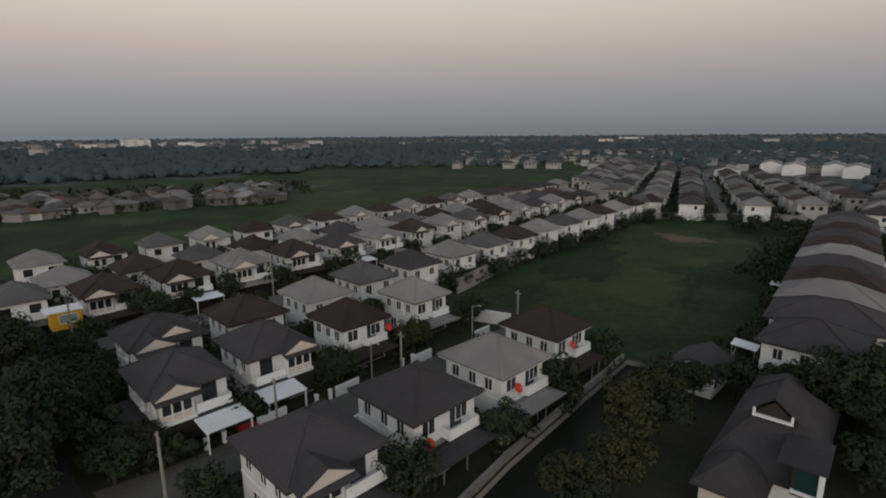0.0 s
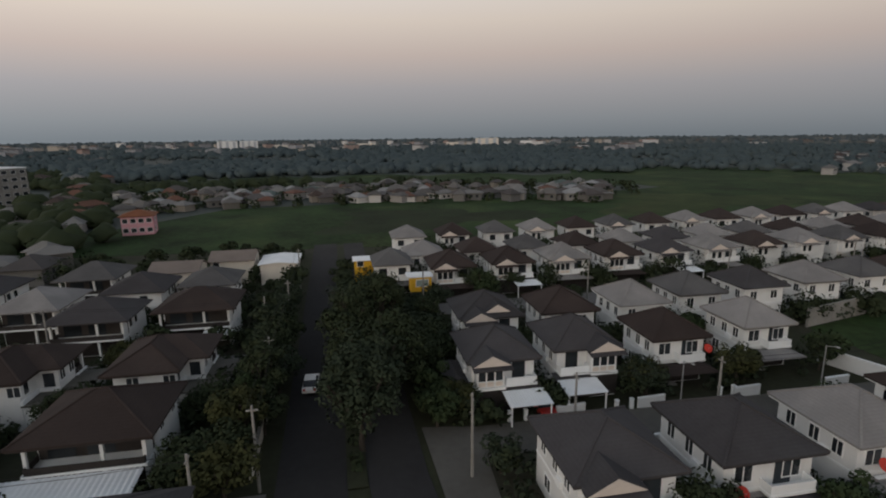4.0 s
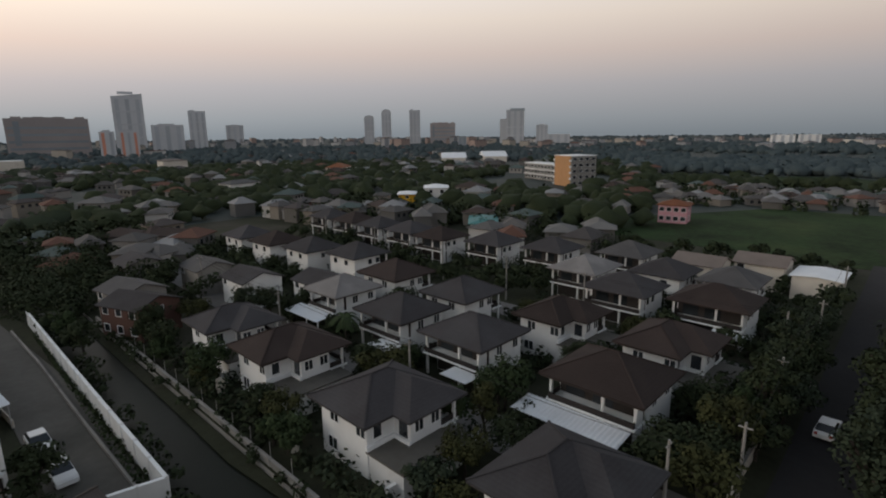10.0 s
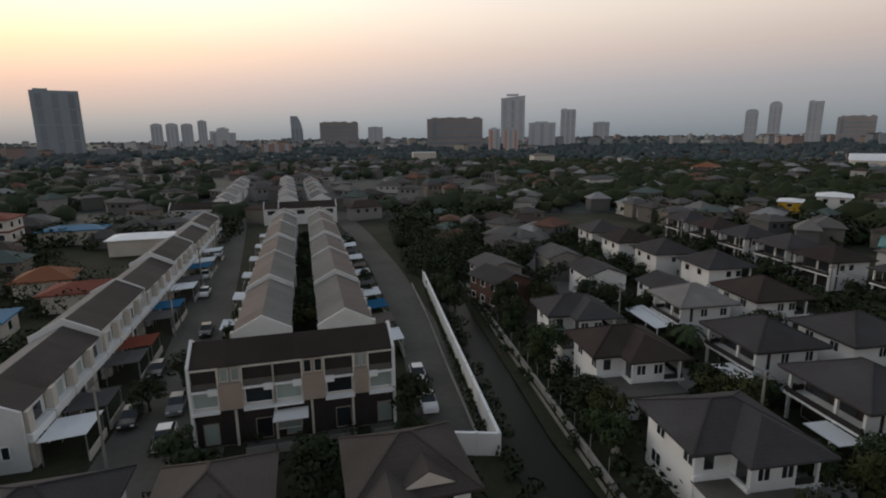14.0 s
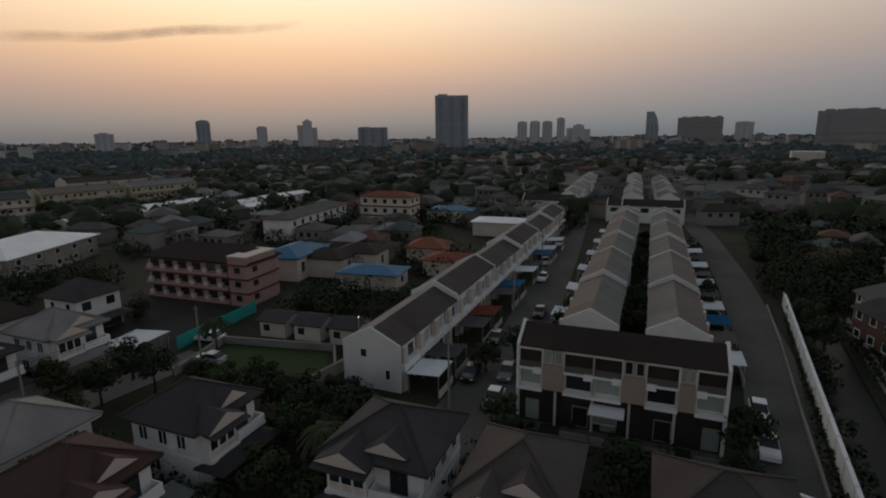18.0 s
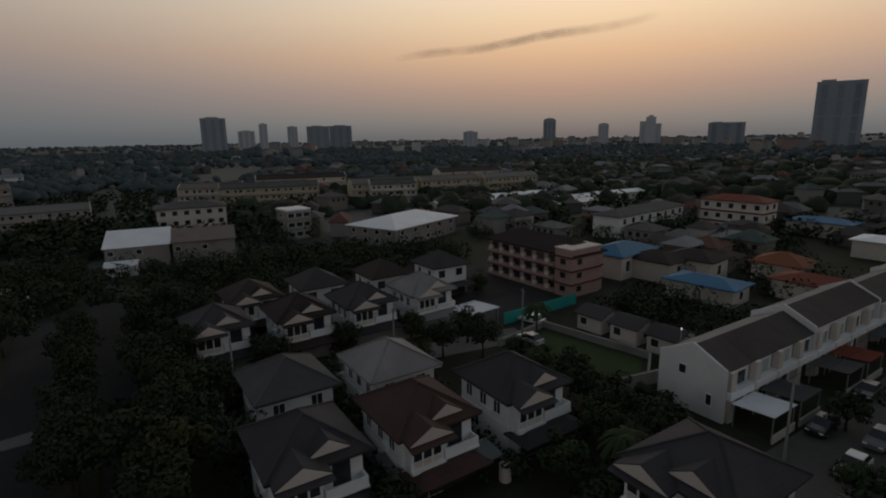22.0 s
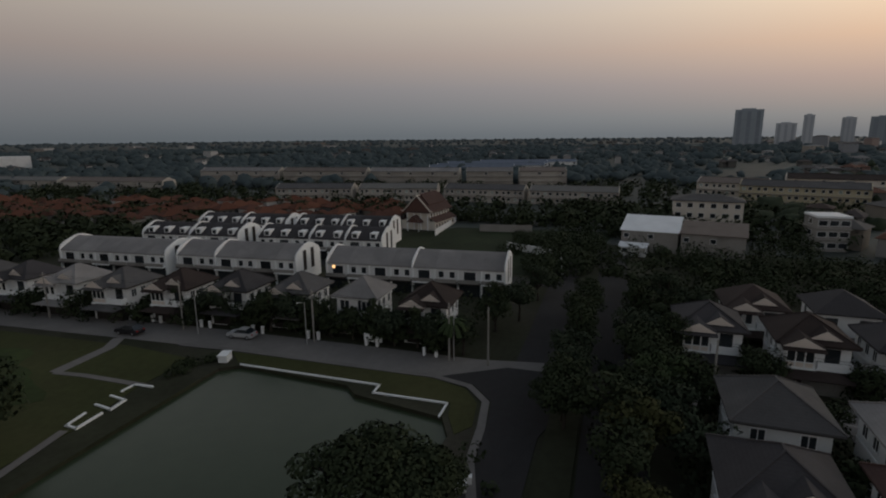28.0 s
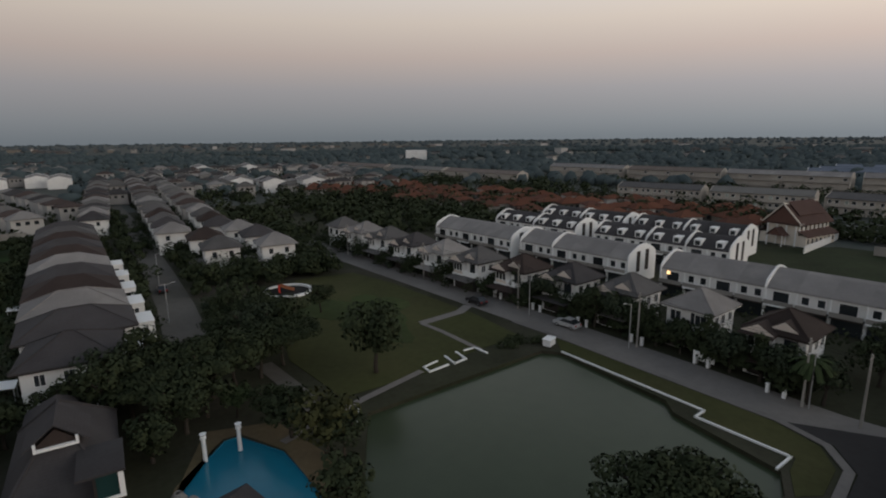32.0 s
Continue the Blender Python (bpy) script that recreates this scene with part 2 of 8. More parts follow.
BROWNWALL = mat("brown_painted_plaster", (0.105, 0.06, 0.05), 0.8, 0.15, 0.4)
BRICKRED = mat("red_brown_bands", (0.13, 0.045, 0.038), 0.8, 0.15, 0.4)
TEALNET = mat("teal_sheet_fence", (0.035, 0.36, 0.33), 0.6, 0.15, 0.4)
GOLD = mat("temple_ochre_plaster", (0.44, 0.35, 0.25), 0.7, 0.15, 0.4)
BEIGE = mat("beige_panel", (0.36, 0.295, 0.25), 0.8, 0.1, 0.5, 0.05, 0.08)
BLIND = mat("pale_green_window_blinds", (0.30, 0.36, 0.34), 0.35, 0.15, 0.8, 0.25, 0.0, spec=0.5)
RED = mat("red_plastic", (0.50, 0.05, 0.035), 0.45, 0.1)
TILE_POOL = mat("pool_floor_blue_tiles", (0.02, 0.19, 0.30), 0.4, 0.1, 0.4)
# Tower cladding and glass: aerial haze is put into these colours, paler and flatter.
HAZY = mat("hazed_pale_tower_cladding", (0.53, 0.55, 0.58), 0.7, 0.1, 0.03, 0.1, 0.0)
HAZYBRICK = mat("hazed_brick_cladding", (0.36, 0.25, 0.21), 0.85, 0.15, 0.03, 0.05, 0.0)
HAZYGLASS = mat("hazed_dark_tower_glass", (0.25, 0.285, 0.32), 0.35, 0.1, 0.03, 0.1, 0.0)
HAZYPALEGLASS = mat("hazed_pale_tower_glass", (0.42, 0.45, 0.49), 0.4, 0.1, 0.03, 0.1, 0.0)
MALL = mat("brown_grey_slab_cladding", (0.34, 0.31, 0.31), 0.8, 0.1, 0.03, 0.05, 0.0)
HAZYDARK = mat("hazed_dark_tower_cladding", (0.33, 0.37, 0.41), 0.4, 0.1, 0.03, 0.1, 0.0)
SALMON = mat("salmon_tower_cladding", (0.62, 0.29, 0.21), 0.8, 0.1, 0.03, 0.05, 0.0)
# Wall tones lifted, so that the colour itself holds some of the town's haze.
FARWALL = mat("far_house_walls_hazed", (0.3, 0.3, 0.3), 0.85, 0.1, 0.05, 0.1, 0.0, islands=[(0.169, 0.165, 0.159), (0.286, 0.280, 0.273), (0.130, 0.125, 0.117), (0.221, 0.202, 0.176), (0.117, 0.117, 0.117), (0.442, 0.436, 0.429)])
CITYWALL = mat("far_city_walls", (0.4, 0.4, 0.4), 0.85, 0.1, 0.05, 0.1, 0.0, islands=[(0.30, 0.31, 0.33), (0.42, 0.42, 0.42), (0.24, 0.25, 0.27), (0.36, 0.33, 0.29), (0.52, 0.52, 0.52), (0.28, 0.22, 0.20)])
# Cream plaster in a darker tone, the usual wall of the plain rows.
DIMCREAM = mat("darker_cream_plaster", (0.40, 0.375, 0.34), 0.85, 0.14, 0.3, 0.1, 0.08, stain=(0.31, 0.29, 0.265))
ESTATEWALL = mat("far_estate_walls", (0.6, 0.6, 0.6), 0.85, 0.1, 0.05, 0.1, 0.0, islands=[(0.44, 0.44, 0.435), (0.32, 0.315, 0.31), (0.38, 0.375, 0.37)])
# Roof tones raised likewise, haze included in the colour.
FARROOF = mat("far_house_roofs_hazed", (0.1, 0.1, 0.1), 0.9, 0.2, 0.05, 0.05, 0.0, islands=[(0.088, 0.077, 0.075), (0.112, 0.107, 0.106), (0.069, 0.053, 0.048), (0.175, 0.173, 0.170), (0.138, 0.075, 0.057), (0.125, 0.120, 0.117), (0.088, 0.115, 0.112), (0.250, 0.256, 0.263), (0.094, 0.090, 0.088), (0.075, 0.070, 0.070)])
PALEROOF = mat("far_estate_roofs", (0.2, 0.2, 0.2), 0.9, 0.2, 0.05, 0.05, 0.0, islands=[(0.14, 0.137, 0.135), (0.22, 0.215, 0.212), (0.05, 0.048, 0.05), (0.065, 0.05, 0.047), (0.10, 0.098, 0.097)])
ORANGEROOF = mat("far_orange_roofs", (0.170, 0.085, 0.043), 0.9, 0.2, 0.05, 0.05, 0.0, islands=[(0.119, 0.051, 0.034), (0.098, 0.046, 0.034), (0.132, 0.058, 0.038)])


def water_mat(name, col, rough, scale, bump, spec=0.5):
    m = mat(name, col, rough, 0.12, 0.05, 0.0, 0.0, spec=spec)
    n, l = m.node_tree.nodes, m.node_tree.links
    t, tc, b = n.new("ShaderNodeTexNoise"), n.new("ShaderNodeTexCoord"), n.new("ShaderNodeBump")
    t.inputs["Scale"].default_value, t.inputs["Detail"].default_value = scale, 3
    b.inputs["Strength"].default_value, b.inputs["Distance"].default_value = bump, 0.1
    l.new(tc.outputs["Object"], t.inputs["Vector"])
    l.new(t.outputs[0], b.inputs["Height"])
    l.new(b.outputs[0], n["Principled BSDF"].inputs["Normal"])
    return m


POND = water_mat("green_pond_water", (0.044, 0.060, 0.034), 0.26, 1.2, 0.06, 0.3)
CANAL = water_mat("dark_canal_water", (0.016, 0.019, 0.014), 0.4, 0.9, 0.12, 0.08)
POOL = water_mat("clear_blue_pool_water", (0.012, 0.17, 0.27), 0.2, 1.5, 0.1)


# ---- building kit ----
class Leaves(list):
    """Corner points of a crown's leaves, with one soft normal for each."""
    soft = None


class Shape:
    """Collects pieces of one part: each piece takes the material slot that is set on it."""

    def __init__(self):
        self.v, self.f, self.m, self.soft = [], [], [], None

    def add(self, verts, faces, slot=0, m=None):
        k = len(self.v)
        if isinstance(verts, Leaves):
            self.soft = verts.soft
        if m is not None:
            verts = [tuple(m @ Vector(p)) for p in verts]
        self.v.extend(verts)
        self.f.extend([tuple(k + i for i in f) for f in faces])
        self.m.extend([slot] * len(faces))
        return self

    def box(self, x0, y0, z0, x1, y1, z1, slot=0, m=None):
        v = [(x0, y0, z0), (x1, y0, z0), (x1, y1, z0), (x0, y1, z0), (x0, y0, z1), (x1, y0, z1), (x1, y1, z1), (x0, y1, z1)]
        return self.add(v, [(3, 2, 1, 0), (4, 5, 6, 7), (0, 1, 5, 4), (1, 2, 6, 5), (2, 3, 7, 6), (3, 0, 4, 7)], slot, m)

    def prism(self, poly, z0, z1, slot=0, m=None):
        n = len(poly)
        v = [(x, y, z0) for x, y in poly] + [(x, y, z1) for x, y in poly]
        f = [tuple(range(n))[::-1], tuple(range(n, 2 * n))] + [(i, (i + 1) % n, n + (i + 1) % n, n + i) for i in range(n)]
        return self.add(v, f, slot, m)

    def tube(self, x, y, z0, z1, r0, r1=None, n=8, slot=0, m=None):
        r1 = r0 if r1 is None else r1
        a = [2 * math.pi * i / n for i in range(n)]
        v = [(x + r0 * math.cos(t), y + r0 * math.sin(t), z0) for t in a] + [(x + r1 * math.cos(t), y + r1 * math.sin(t), z1) for t in a]
        f = [tuple(range(n))[::-1], tuple(range(n, 2 * n))] + [(i, (i + 1) % n, n + (i + 1) % n, n + i) for i in range(n)]
        return self.add(v, f, slot, m)

    def beam(self, a, b, r, slot=0):
        """A square bar from a to b."""
        a, b = Vector(a), Vector(b)
        d = b - a
        m = Matrix.Translation(a) @ d.to_track_quat("Z", "Y").to_matrix().to_4x4()
        return self.box(-r, -r, 0, r, r, d.length, slot, m)

    def hip(self, x0, y0, x1, y1, z, h, t=0.2, slot=0, m=None, ridge=None):
        """A hip roof over the rectangle: eave at z, ridge h above it, t thick at the eave."""
        w, d = x1 - x0, y1 - y0
        cx, cy = (x0 + x1) / 2, (y0 + y1) / 2
        if ridge is None:
            ridge = max(abs(w - d), 0.9)
        rx, ry = (ridge / 2, 0) if w >= d else (0, ridge / 2)
        v = [(x0, y0, z - t), (x1, y0, z - t), (x1, y1, z - t), (x0, y1, z - t), (x0, y0, z), (x1, y0, z), (x1, y1, z), (x0, y1, z), (cx - rx, cy - ry, z + h), (cx + rx, cy + ry, z + h)]
        f = [(3, 2, 1, 0), (0, 1, 5, 4), (1, 2, 6, 5), (2, 3, 7, 6), (3, 0, 4, 7)]
        f += [(4, 5, 9, 8), (6, 7, 8, 9), (5, 6, 9), (7, 4, 8)] if w >= d else [(5, 6, 9, 8), (7, 4, 8, 9), (4, 5, 8), (6, 7, 9)]
        self.add(v, f, slot, m)
        return v

    def gable(self, x0, y0, x1, y1, z, h, t=0.18, slot=0, m=None):
        """A gable roof, ridge along y, with thickness."""
        cx = (x0 + x1) / 2
        v = []
        for y in (y0, y1):
            v += [(x0, y, z), (cx, y, z + h), (x1, y, z), (x1, y, z - t), (cx, y, z + h - t), (x0, y, z - t)]
        f = [(0, 6, 7, 1), (1, 7, 8, 2), (2, 8, 9, 3), (3, 9, 10, 4), (4, 10, 11, 5), (5, 11, 6, 0), (0, 1, 4, 5), (1, 2, 3, 4), (11, 10, 7, 6), (10, 9, 8, 7)]
        return self.add(v, f, slot, m)

    def tri_wall(self, y0, y1, x0, x1, z, h, slot=0, m=None):
        """A triangular pediment in the y-z plane, from x0 to x1 thick."""
        cy = (y0 + y1) / 2
        v = [(x0, y0, z), (x0, y1, z), (x0, cy, z + h), (x1, y0, z), (x1, y1, z), (x1, cy, z + h)]
        return self.add(v, [(0, 2, 1), (3, 4, 5), (0, 1, 4, 3), (1, 2, 5, 4), (2, 0, 3, 5)], slot, m)

    def mesh(self, name, *mats):
        me = bpy.data.meshes.new(name)
        me.from_pydata(self.v, [], self.f)
        for k in mats:
            me.materials.append(k)
        if len(mats) > 1:
            me.polygons.foreach_set("material_index", self.m)
        if self.soft is not None:
            me.shade_smooth()
            me.normals_split_custom_set_from_vertices(self.soft)
        me.update()
        return me


def part(name, shape, material, parent, label="", m=None):
    """Links one shape (or mesh) as one mesh object under a thing or part."""
    if isinstance(shape, Shape):
        shape = shape.mesh(name, *(material if isinstance(material, (tuple, list)) else (material,)))
    ob = new(name, shape)
    ob.parent = parent
    if m is not None:
        ob.matrix_basis = m
    return tagged(ob, label) if label else ob


def thing(name, label, category, group="", kind="", m=None):
    ob = new(name)
    ob.empty_display_size = 0.3
    if m is not None:
        ob.matrix_basis = m
    return tagged(ob, label, category, group, kind)


def solid(name, shape, material, label, category, group="", kind="", m=None):
    ob = part(name, shape, material, None, "", m)
    return tagged(ob, label, category, group, kind)


KEPT = {}


def put(key, build, m):
    """The first of a kind is built; all further ones are copies of it."""
    if key in KEPT:
        return copy_thing(KEPT[key], m)
    KEPT[key] = ob = build()
    ob.matrix_basis = m
    return ob


WIN = {}


def window(parent, x, y, z, w, h, turn, deep=True, frame_mat=None, pane_mat=None):
    """A window in a wall: a frame with a set-back pane; on near houses the pane is a part of its own. turn 0 faces +x."""
    fm, pm = frame_mat or TRIM, pane_mat or GLASS
    key = (round(w, 2), round(h, 2), fm.name, pm.name, deep)
    if key not in WIN:
        t = 0.08
        v = []
        for k, px in ((t, -0.04), (t, 0.07), (0.0, 0.07), (0.0, 0.025)):
            v += [(px, -w / 2 - k, -h / 2 - k), (px, w / 2 + k, -h / 2 - k), (px, w / 2 + k, h / 2 + k), (px, -w / 2 - k, h / 2 + k)]
        s = Shape()
        s.add(v, [(r * 4 + i, r * 4 + (i + 1) % 4, r * 4 + 4 + (i + 1) % 4, r * 4 + 4 + i) for r in range(3) for i in range(4)])
        if deep:
            p = Shape().box(-0.03, -w / 2, -h / 2, 0.03, w / 2, h / 2)
            if w > 0.9:
                s.box(0.03, -0.035, -h / 2, 0.06, 0.035, h / 2)
            WIN[key] = (s.mesh("window", fm), p.mesh("pane", pm))
        else:
            s.f.append((12, 13, 14, 15))
            s.m.append(1)
            WIN[key] = (s.mesh("window", fm, pm), None)
    a, b = WIN[key]
    ob = part("window", a, None, parent, "", pose(x, y, z, 0, 0, turn))
    if b:
        part("pane", b, None, ob)
    return ob


def parapet(x0, y0, x1, y1, z, h, t=0.1):
    """A low balustrade wall round three sides of a balcony, open towards x0."""
    s = Shape()
    outer, inner = [(x0, y0), (x1, y0), (x1, y1), (x0, y1)], [(x0, y0 + t), (x1 - t, y0 + t), (x1 - t, y1 - t), (x0, y1 - t)]
    for i in range(3):
        s.prism([outer[i], outer[i + 1], inner[i + 1], inner[i]], z, z + h)
    return s


def sheet_roof(x0, y0, x1, y1, za, zb, n=16, t=0.05):
    """A corrugated sheet, falling from za at x0 to zb at x1, ribs along x."""
    v, f = [], []
    for layer in (0, 1):
        for x, z in ((x0, za), (x1, zb)):
            for i in range(2 * n + 1):
                v.append((x, y0 + (y1 - y0) * i / (2 * n), z + (0.035 if i % 2 else -0.035) - layer * t))
    k = 2 * n + 1
    for i in range(2 * n):
        f += [(i, k + i, k + i + 1, i + 1), (2 * k + i, 2 * k + i + 1, 3 * k + i + 1, 3 * k + i), (i, i + 1, 2 * k + i + 1, 2 * k + i), (k + i, 3 * k + i, 3 * k + i + 1, k + i + 1)]
    f += [(0, 2 * k, 3 * k, k), (k - 1, 2 * k - 1, 4 * k - 1, 3 * k - 1)]
    return Shape().add(v, f)


def ring(shape, x0, y0, x1, y1, z, h, r=0.04, step=1.2, sides="NESW"):
    """A railing along the given sides of a rectangle: top bar, bottom bar and balusters."""
    lines = {"S": ((x0, y0), (x1, y0)), "E": ((x1, y0), (x1, y1)), "N": ((x1, y1), (x0, y1)), "W": ((x0, y1), (x0, y0))}
    for s in sides:
        (ax, ay), (bx, by) = lines[s]
        for zz in (z + 0.12, z + h):
            shape.beam((ax, ay, zz), (bx, by, zz), r)
        n = max(1, int(math.hypot(bx - ax, by - ay) / step))
        for i in range(n + 1):
            px, py = ax + (bx - ax) * i / n, ay + (by - ay) * i / n
            shape.box(px - r, py - r, z, px + r, py + r, z + h)


def ridge_caps(shape, v, r=0.10):
    """Cap tiles along the ridge and hips of a roof made by Shape.hip."""
    a, b = v[8], v[9]
    shape.beam(a, b, r)
    for c in v[4:8]:
        e = a if (Vector(c) - Vector(a)).length < (Vector(c) - Vector(b)).length else b
        shape.beam(c, e, r)


# ---- houses ----
COLOUR = {"dark": "dark grey", "brown": "brown", "grey": "grey", "light": "pale grey", "red": "red", "orange": "orange", "blue": "blue", "slate": "slate-blue", "teal": "teal", "white": "white", "tan": "tan", "ash": "ash grey", "rust": "rust brown", "umber": "grey-brown"}


def estate_house(colour, D, W, extras, deep, wall, plain=False):
    """A two-storey hip-roofed estate house. Front towards +x; D along x, W along y, both over the eaves."""
    note = ", pale front gable" if "g" in extras else (", white carport" if "c" in extras else "")
    tone = "white" if wall is WHITE else "yellow"
    ob = thing("detached_house", "%s two-storey house, %s tiled hip roof%s" % (tone, COLOUR[colour], note), "house", "estate houses")
    x0, x1, y0, y1, eave = -D / 2 + 0.75, D / 2 - 0.75, -W / 2 + 0.7, W / 2 - 0.7, 5.9
    rm = ROOF[colour]
    part("wall", Shape().box(x0, y0, 0, x1, y1, eave - 0.1), wall, ob)
    r = Shape()
    v = r.hip(-D / 2, -W / 2, D / 2, W / 2, eave, 2.45)
    part("roof", r, rm, ob)
    if deep:
        caps = Shape()
        ridge_caps(caps, v, 0.09)
        part("ridge_cap", caps, rm, ob)
        part("fascia", Shape().box(-D / 2 + 0.1, -W / 2 + 0.1, eave - 0.34, D / 2 - 0.1, W / 2 - 0.1, eave - 0.2), TRIM if "w" in extras else DARK, ob)
        part("string_course", Shape().box(x0 - 0.05, y0 - 0.05, 2.95, x1 + 0.05, y1 + 0.05, 3.15), TRIM, ob)
    if "g" in extras:          # projecting front bay under its own gable
        gy, gw = (W if "m" in extras else -W) * 0.2, W * 0.185
        part("bay", Shape().box(x1, gy - gw, 0 if deep else 2.8, x1 + 1.1, gy + gw, eave - 0.1), wall, ob)
        g = Shape().gable(-gw - 0.55, -(x1 + 1.9), gw + 0.55, -0.8, eave + 0.02, 1.15, 0.14, 0, pose(0, gy, 0, 0, 0, 90))
        part("gable_roof", g, rm, ob)
        part("pediment", Shape().tri_wall(gy - gw - 0.5, gy + gw + 0.5, x1 + 1.1, x1 + 1.98, eave - 0.06, 1.14), PEACH, ob, "pale boarded gable")
        part("gable_skirt", Shape().add([(x1 + 1.1, gy - gw - 0.6, eave - 0.12), (x1 + 2.5, gy - gw - 0.6, eave - 0.42), (x1 + 2.5, gy + gw + 0.6, eave - 0.42), (x1 + 1.1, gy + gw + 0.6, eave - 0.12), (x1 + 1.1, gy - gw - 0.6, eave + 0.0), (x1 + 2.5, gy - gw - 0.6, eave - 0.3), (x1 + 2.5, gy + gw + 0.6, eave - 0.3), (x1 + 1.1, gy + gw + 0.6, eave + 0.0)], [(3, 2, 1, 0), (4, 5, 6, 7), (0, 1, 5, 4), (1, 2, 6, 5), (2, 3, 7, 6), (3, 0, 4, 7)]), rm, ob)
        if "u" in extras:      # a second, higher gablet beside the bay
            g2, w2 = -gy * 0.5, W * 0.17
            part("upper_gable_roof", Shape().gable(-w2 - 0.3, -(x1 + 0.2), w2 + 0.3, 0.4, eave + 0.55, 1.1, 0.12, 0, pose(0, g2, 0, 0, 0, 90)), rm, ob)
            part("upper_pediment", Shape().tri_wall(g2 - w2 - 0.22, g2 + w2 + 0.22, x1 - 0.4, x1 + 0.26, eave + 0.5, 1.06), PEACH, ob, "pale boarded gablet")
        for k in (-1, 0, 1) if deep else (-0.7, 0.7):
            window(ob, x1 + 1.1, gy + k * gw * 0.6, 4.45, gw * 0.5, 1.3, 0, deep)
            if deep:
                part("apron_panel", Shape().box(x1 + 1.08, gy + k * gw * 0.6 - gw * 0.24, 3.15, x1 + 1.14, gy + k * gw * 0.6 + gw * 0.24, 3.65), PEACH, ob)
        if not plain:
            part("bay_moulding", Shape().box(x1 + 1.1, gy - gw - 0.06, 2.8, x1 + 1.45, gy + gw + 0.06, 3.1), TRIM, ob)
        by0, by1 = (y0, gy - gw - 0.1) if "m" in extras else (gy + gw + 0.1, y1)
    else:
        for yy in (-W * 0.24, W * 0.22) if not plain else (-W * 0.2, W * 0.24):
            window(ob, x1, yy, 4.45, 1.5, 1.4, 0, deep)
        by0, by1 = -W * 0.08, W * 0.36
    if deep or ("g" in extras and not plain):
        part("balcony_slab", Shape().box(x1, by0, 2.95, x1 + 1.25, by1, 3.2), TRIM, ob)
        part("balcony_parapet", parapet(x1, by0 + 0.06, x1 + 1.2, by1 - 0.06, 3.2, 0.75), TRIM, ob)
        part("balcony_door", Shape().box(x1 - 0.05, (by0 + by1) / 2 - 0.75, 3.2, x1 + 0.05, (by0 + by1) / 2 + 0.75, 5.3), GLASS, ob)
    for s, turn in ((y0, -90), (y1, 90)):
        for xx in (-D * 0.26, D * 0.0, D * 0.24) if deep else ((-D * 0.2, D * 0.2) if not plain else (D * 0.15,)):
            window(ob, xx, s, 4.45, 0.95, 1.25, turn, deep)
        if deep:
            window(ob, -D * 0.15, s, 1.6, 1.2, 1.2, turn, deep)
    for yy in (-W * 0.22, W * 0.22) if not plain else (W * 0.2,):
        window(ob, x0, yy, 4.45, 1.1, 1.25, 180, deep)
    if deep:
        window(ob, x0, 0.5, 1.6, 1.5, 1.3, 180, deep)
        part("door", Shape().box(x1 - 0.04, -W * 0.32, 0.15, x1 + 0.05, -W * 0.1, 2.25), DARK, ob)
    if not plain and not ("c" in extras or "d" in extras):
        r3 = Shape()
        r3.hip(x1 - 0.2, -W / 2 + 0.3, x1 + 3.2, W / 2 - 0.6, 2.45, 0.5, 0.12)
        part("carport_roof", r3, rm, ob)
        # dark panel on the wall in place of the carport's shade
        part("carport_recess", Shape().box(x1 + 0.02, -W / 2 + 1.4, 0.1, x1 + (1.16 if "g" in extras else 0.08), W / 2 - 1.0, 2.35), DARK, ob, "dark panel painted as shade of the open carport")
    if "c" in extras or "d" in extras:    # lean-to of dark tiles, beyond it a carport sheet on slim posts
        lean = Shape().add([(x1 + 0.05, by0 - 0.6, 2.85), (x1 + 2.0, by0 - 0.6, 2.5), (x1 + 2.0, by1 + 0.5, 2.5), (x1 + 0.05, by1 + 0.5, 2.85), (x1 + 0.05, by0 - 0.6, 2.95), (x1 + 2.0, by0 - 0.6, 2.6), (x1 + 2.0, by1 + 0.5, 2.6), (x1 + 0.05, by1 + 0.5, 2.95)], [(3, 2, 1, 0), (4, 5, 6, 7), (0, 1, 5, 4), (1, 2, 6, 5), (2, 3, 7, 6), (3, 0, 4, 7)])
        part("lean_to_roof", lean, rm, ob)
        # the shade under the carport, painted as a dark panel
        part("carport_recess", Shape().box(x1 + 0.02, -W / 2 + 1.0, 0.1, x1 + (1.16 if "g" in extras else 0.08), W / 2 - 0.8, 2.7), DARK, ob, "dark panel painted as shade of the open carport")
        far_x = x1 + 4.7
        cp = part("carport_sheet", sheet_roof(x1 + 1.6, by0 - 0.5, far_x, by1 + 0.6, 2.72, 2.42), ROOF["white"] if "c" in extras else ROOF["ash"], ob, "white corrugated carport sheet" if "c" in extras else "dull grey carport sheet")
        for yy in (by0 - 0.3, by1 + 0.4):
            part("carport_post", Shape().box(far_x - 0.3, yy - 0.07, 0, far_x - 0.16, yy + 0.07, 2.36), TRIM, cp)
    if "q" in extras:          # white side wing beyond the gable end
        part("side_wing", Shape().box(x1, -2.6, 0, x1 + 2.8, 2.4, 5.2), wall, ob)
        part("wing_coping", Shape().box(x1, -2.7, 5.2, x1 + 2.9, 2.5, 5.32), TRIM, ob)
        window(ob, x1 + 1.4, -2.6, 4.0, 1.2, 1.0, -90, deep)
    if "p" in extras:          # low side porch
        r2 = Shape()
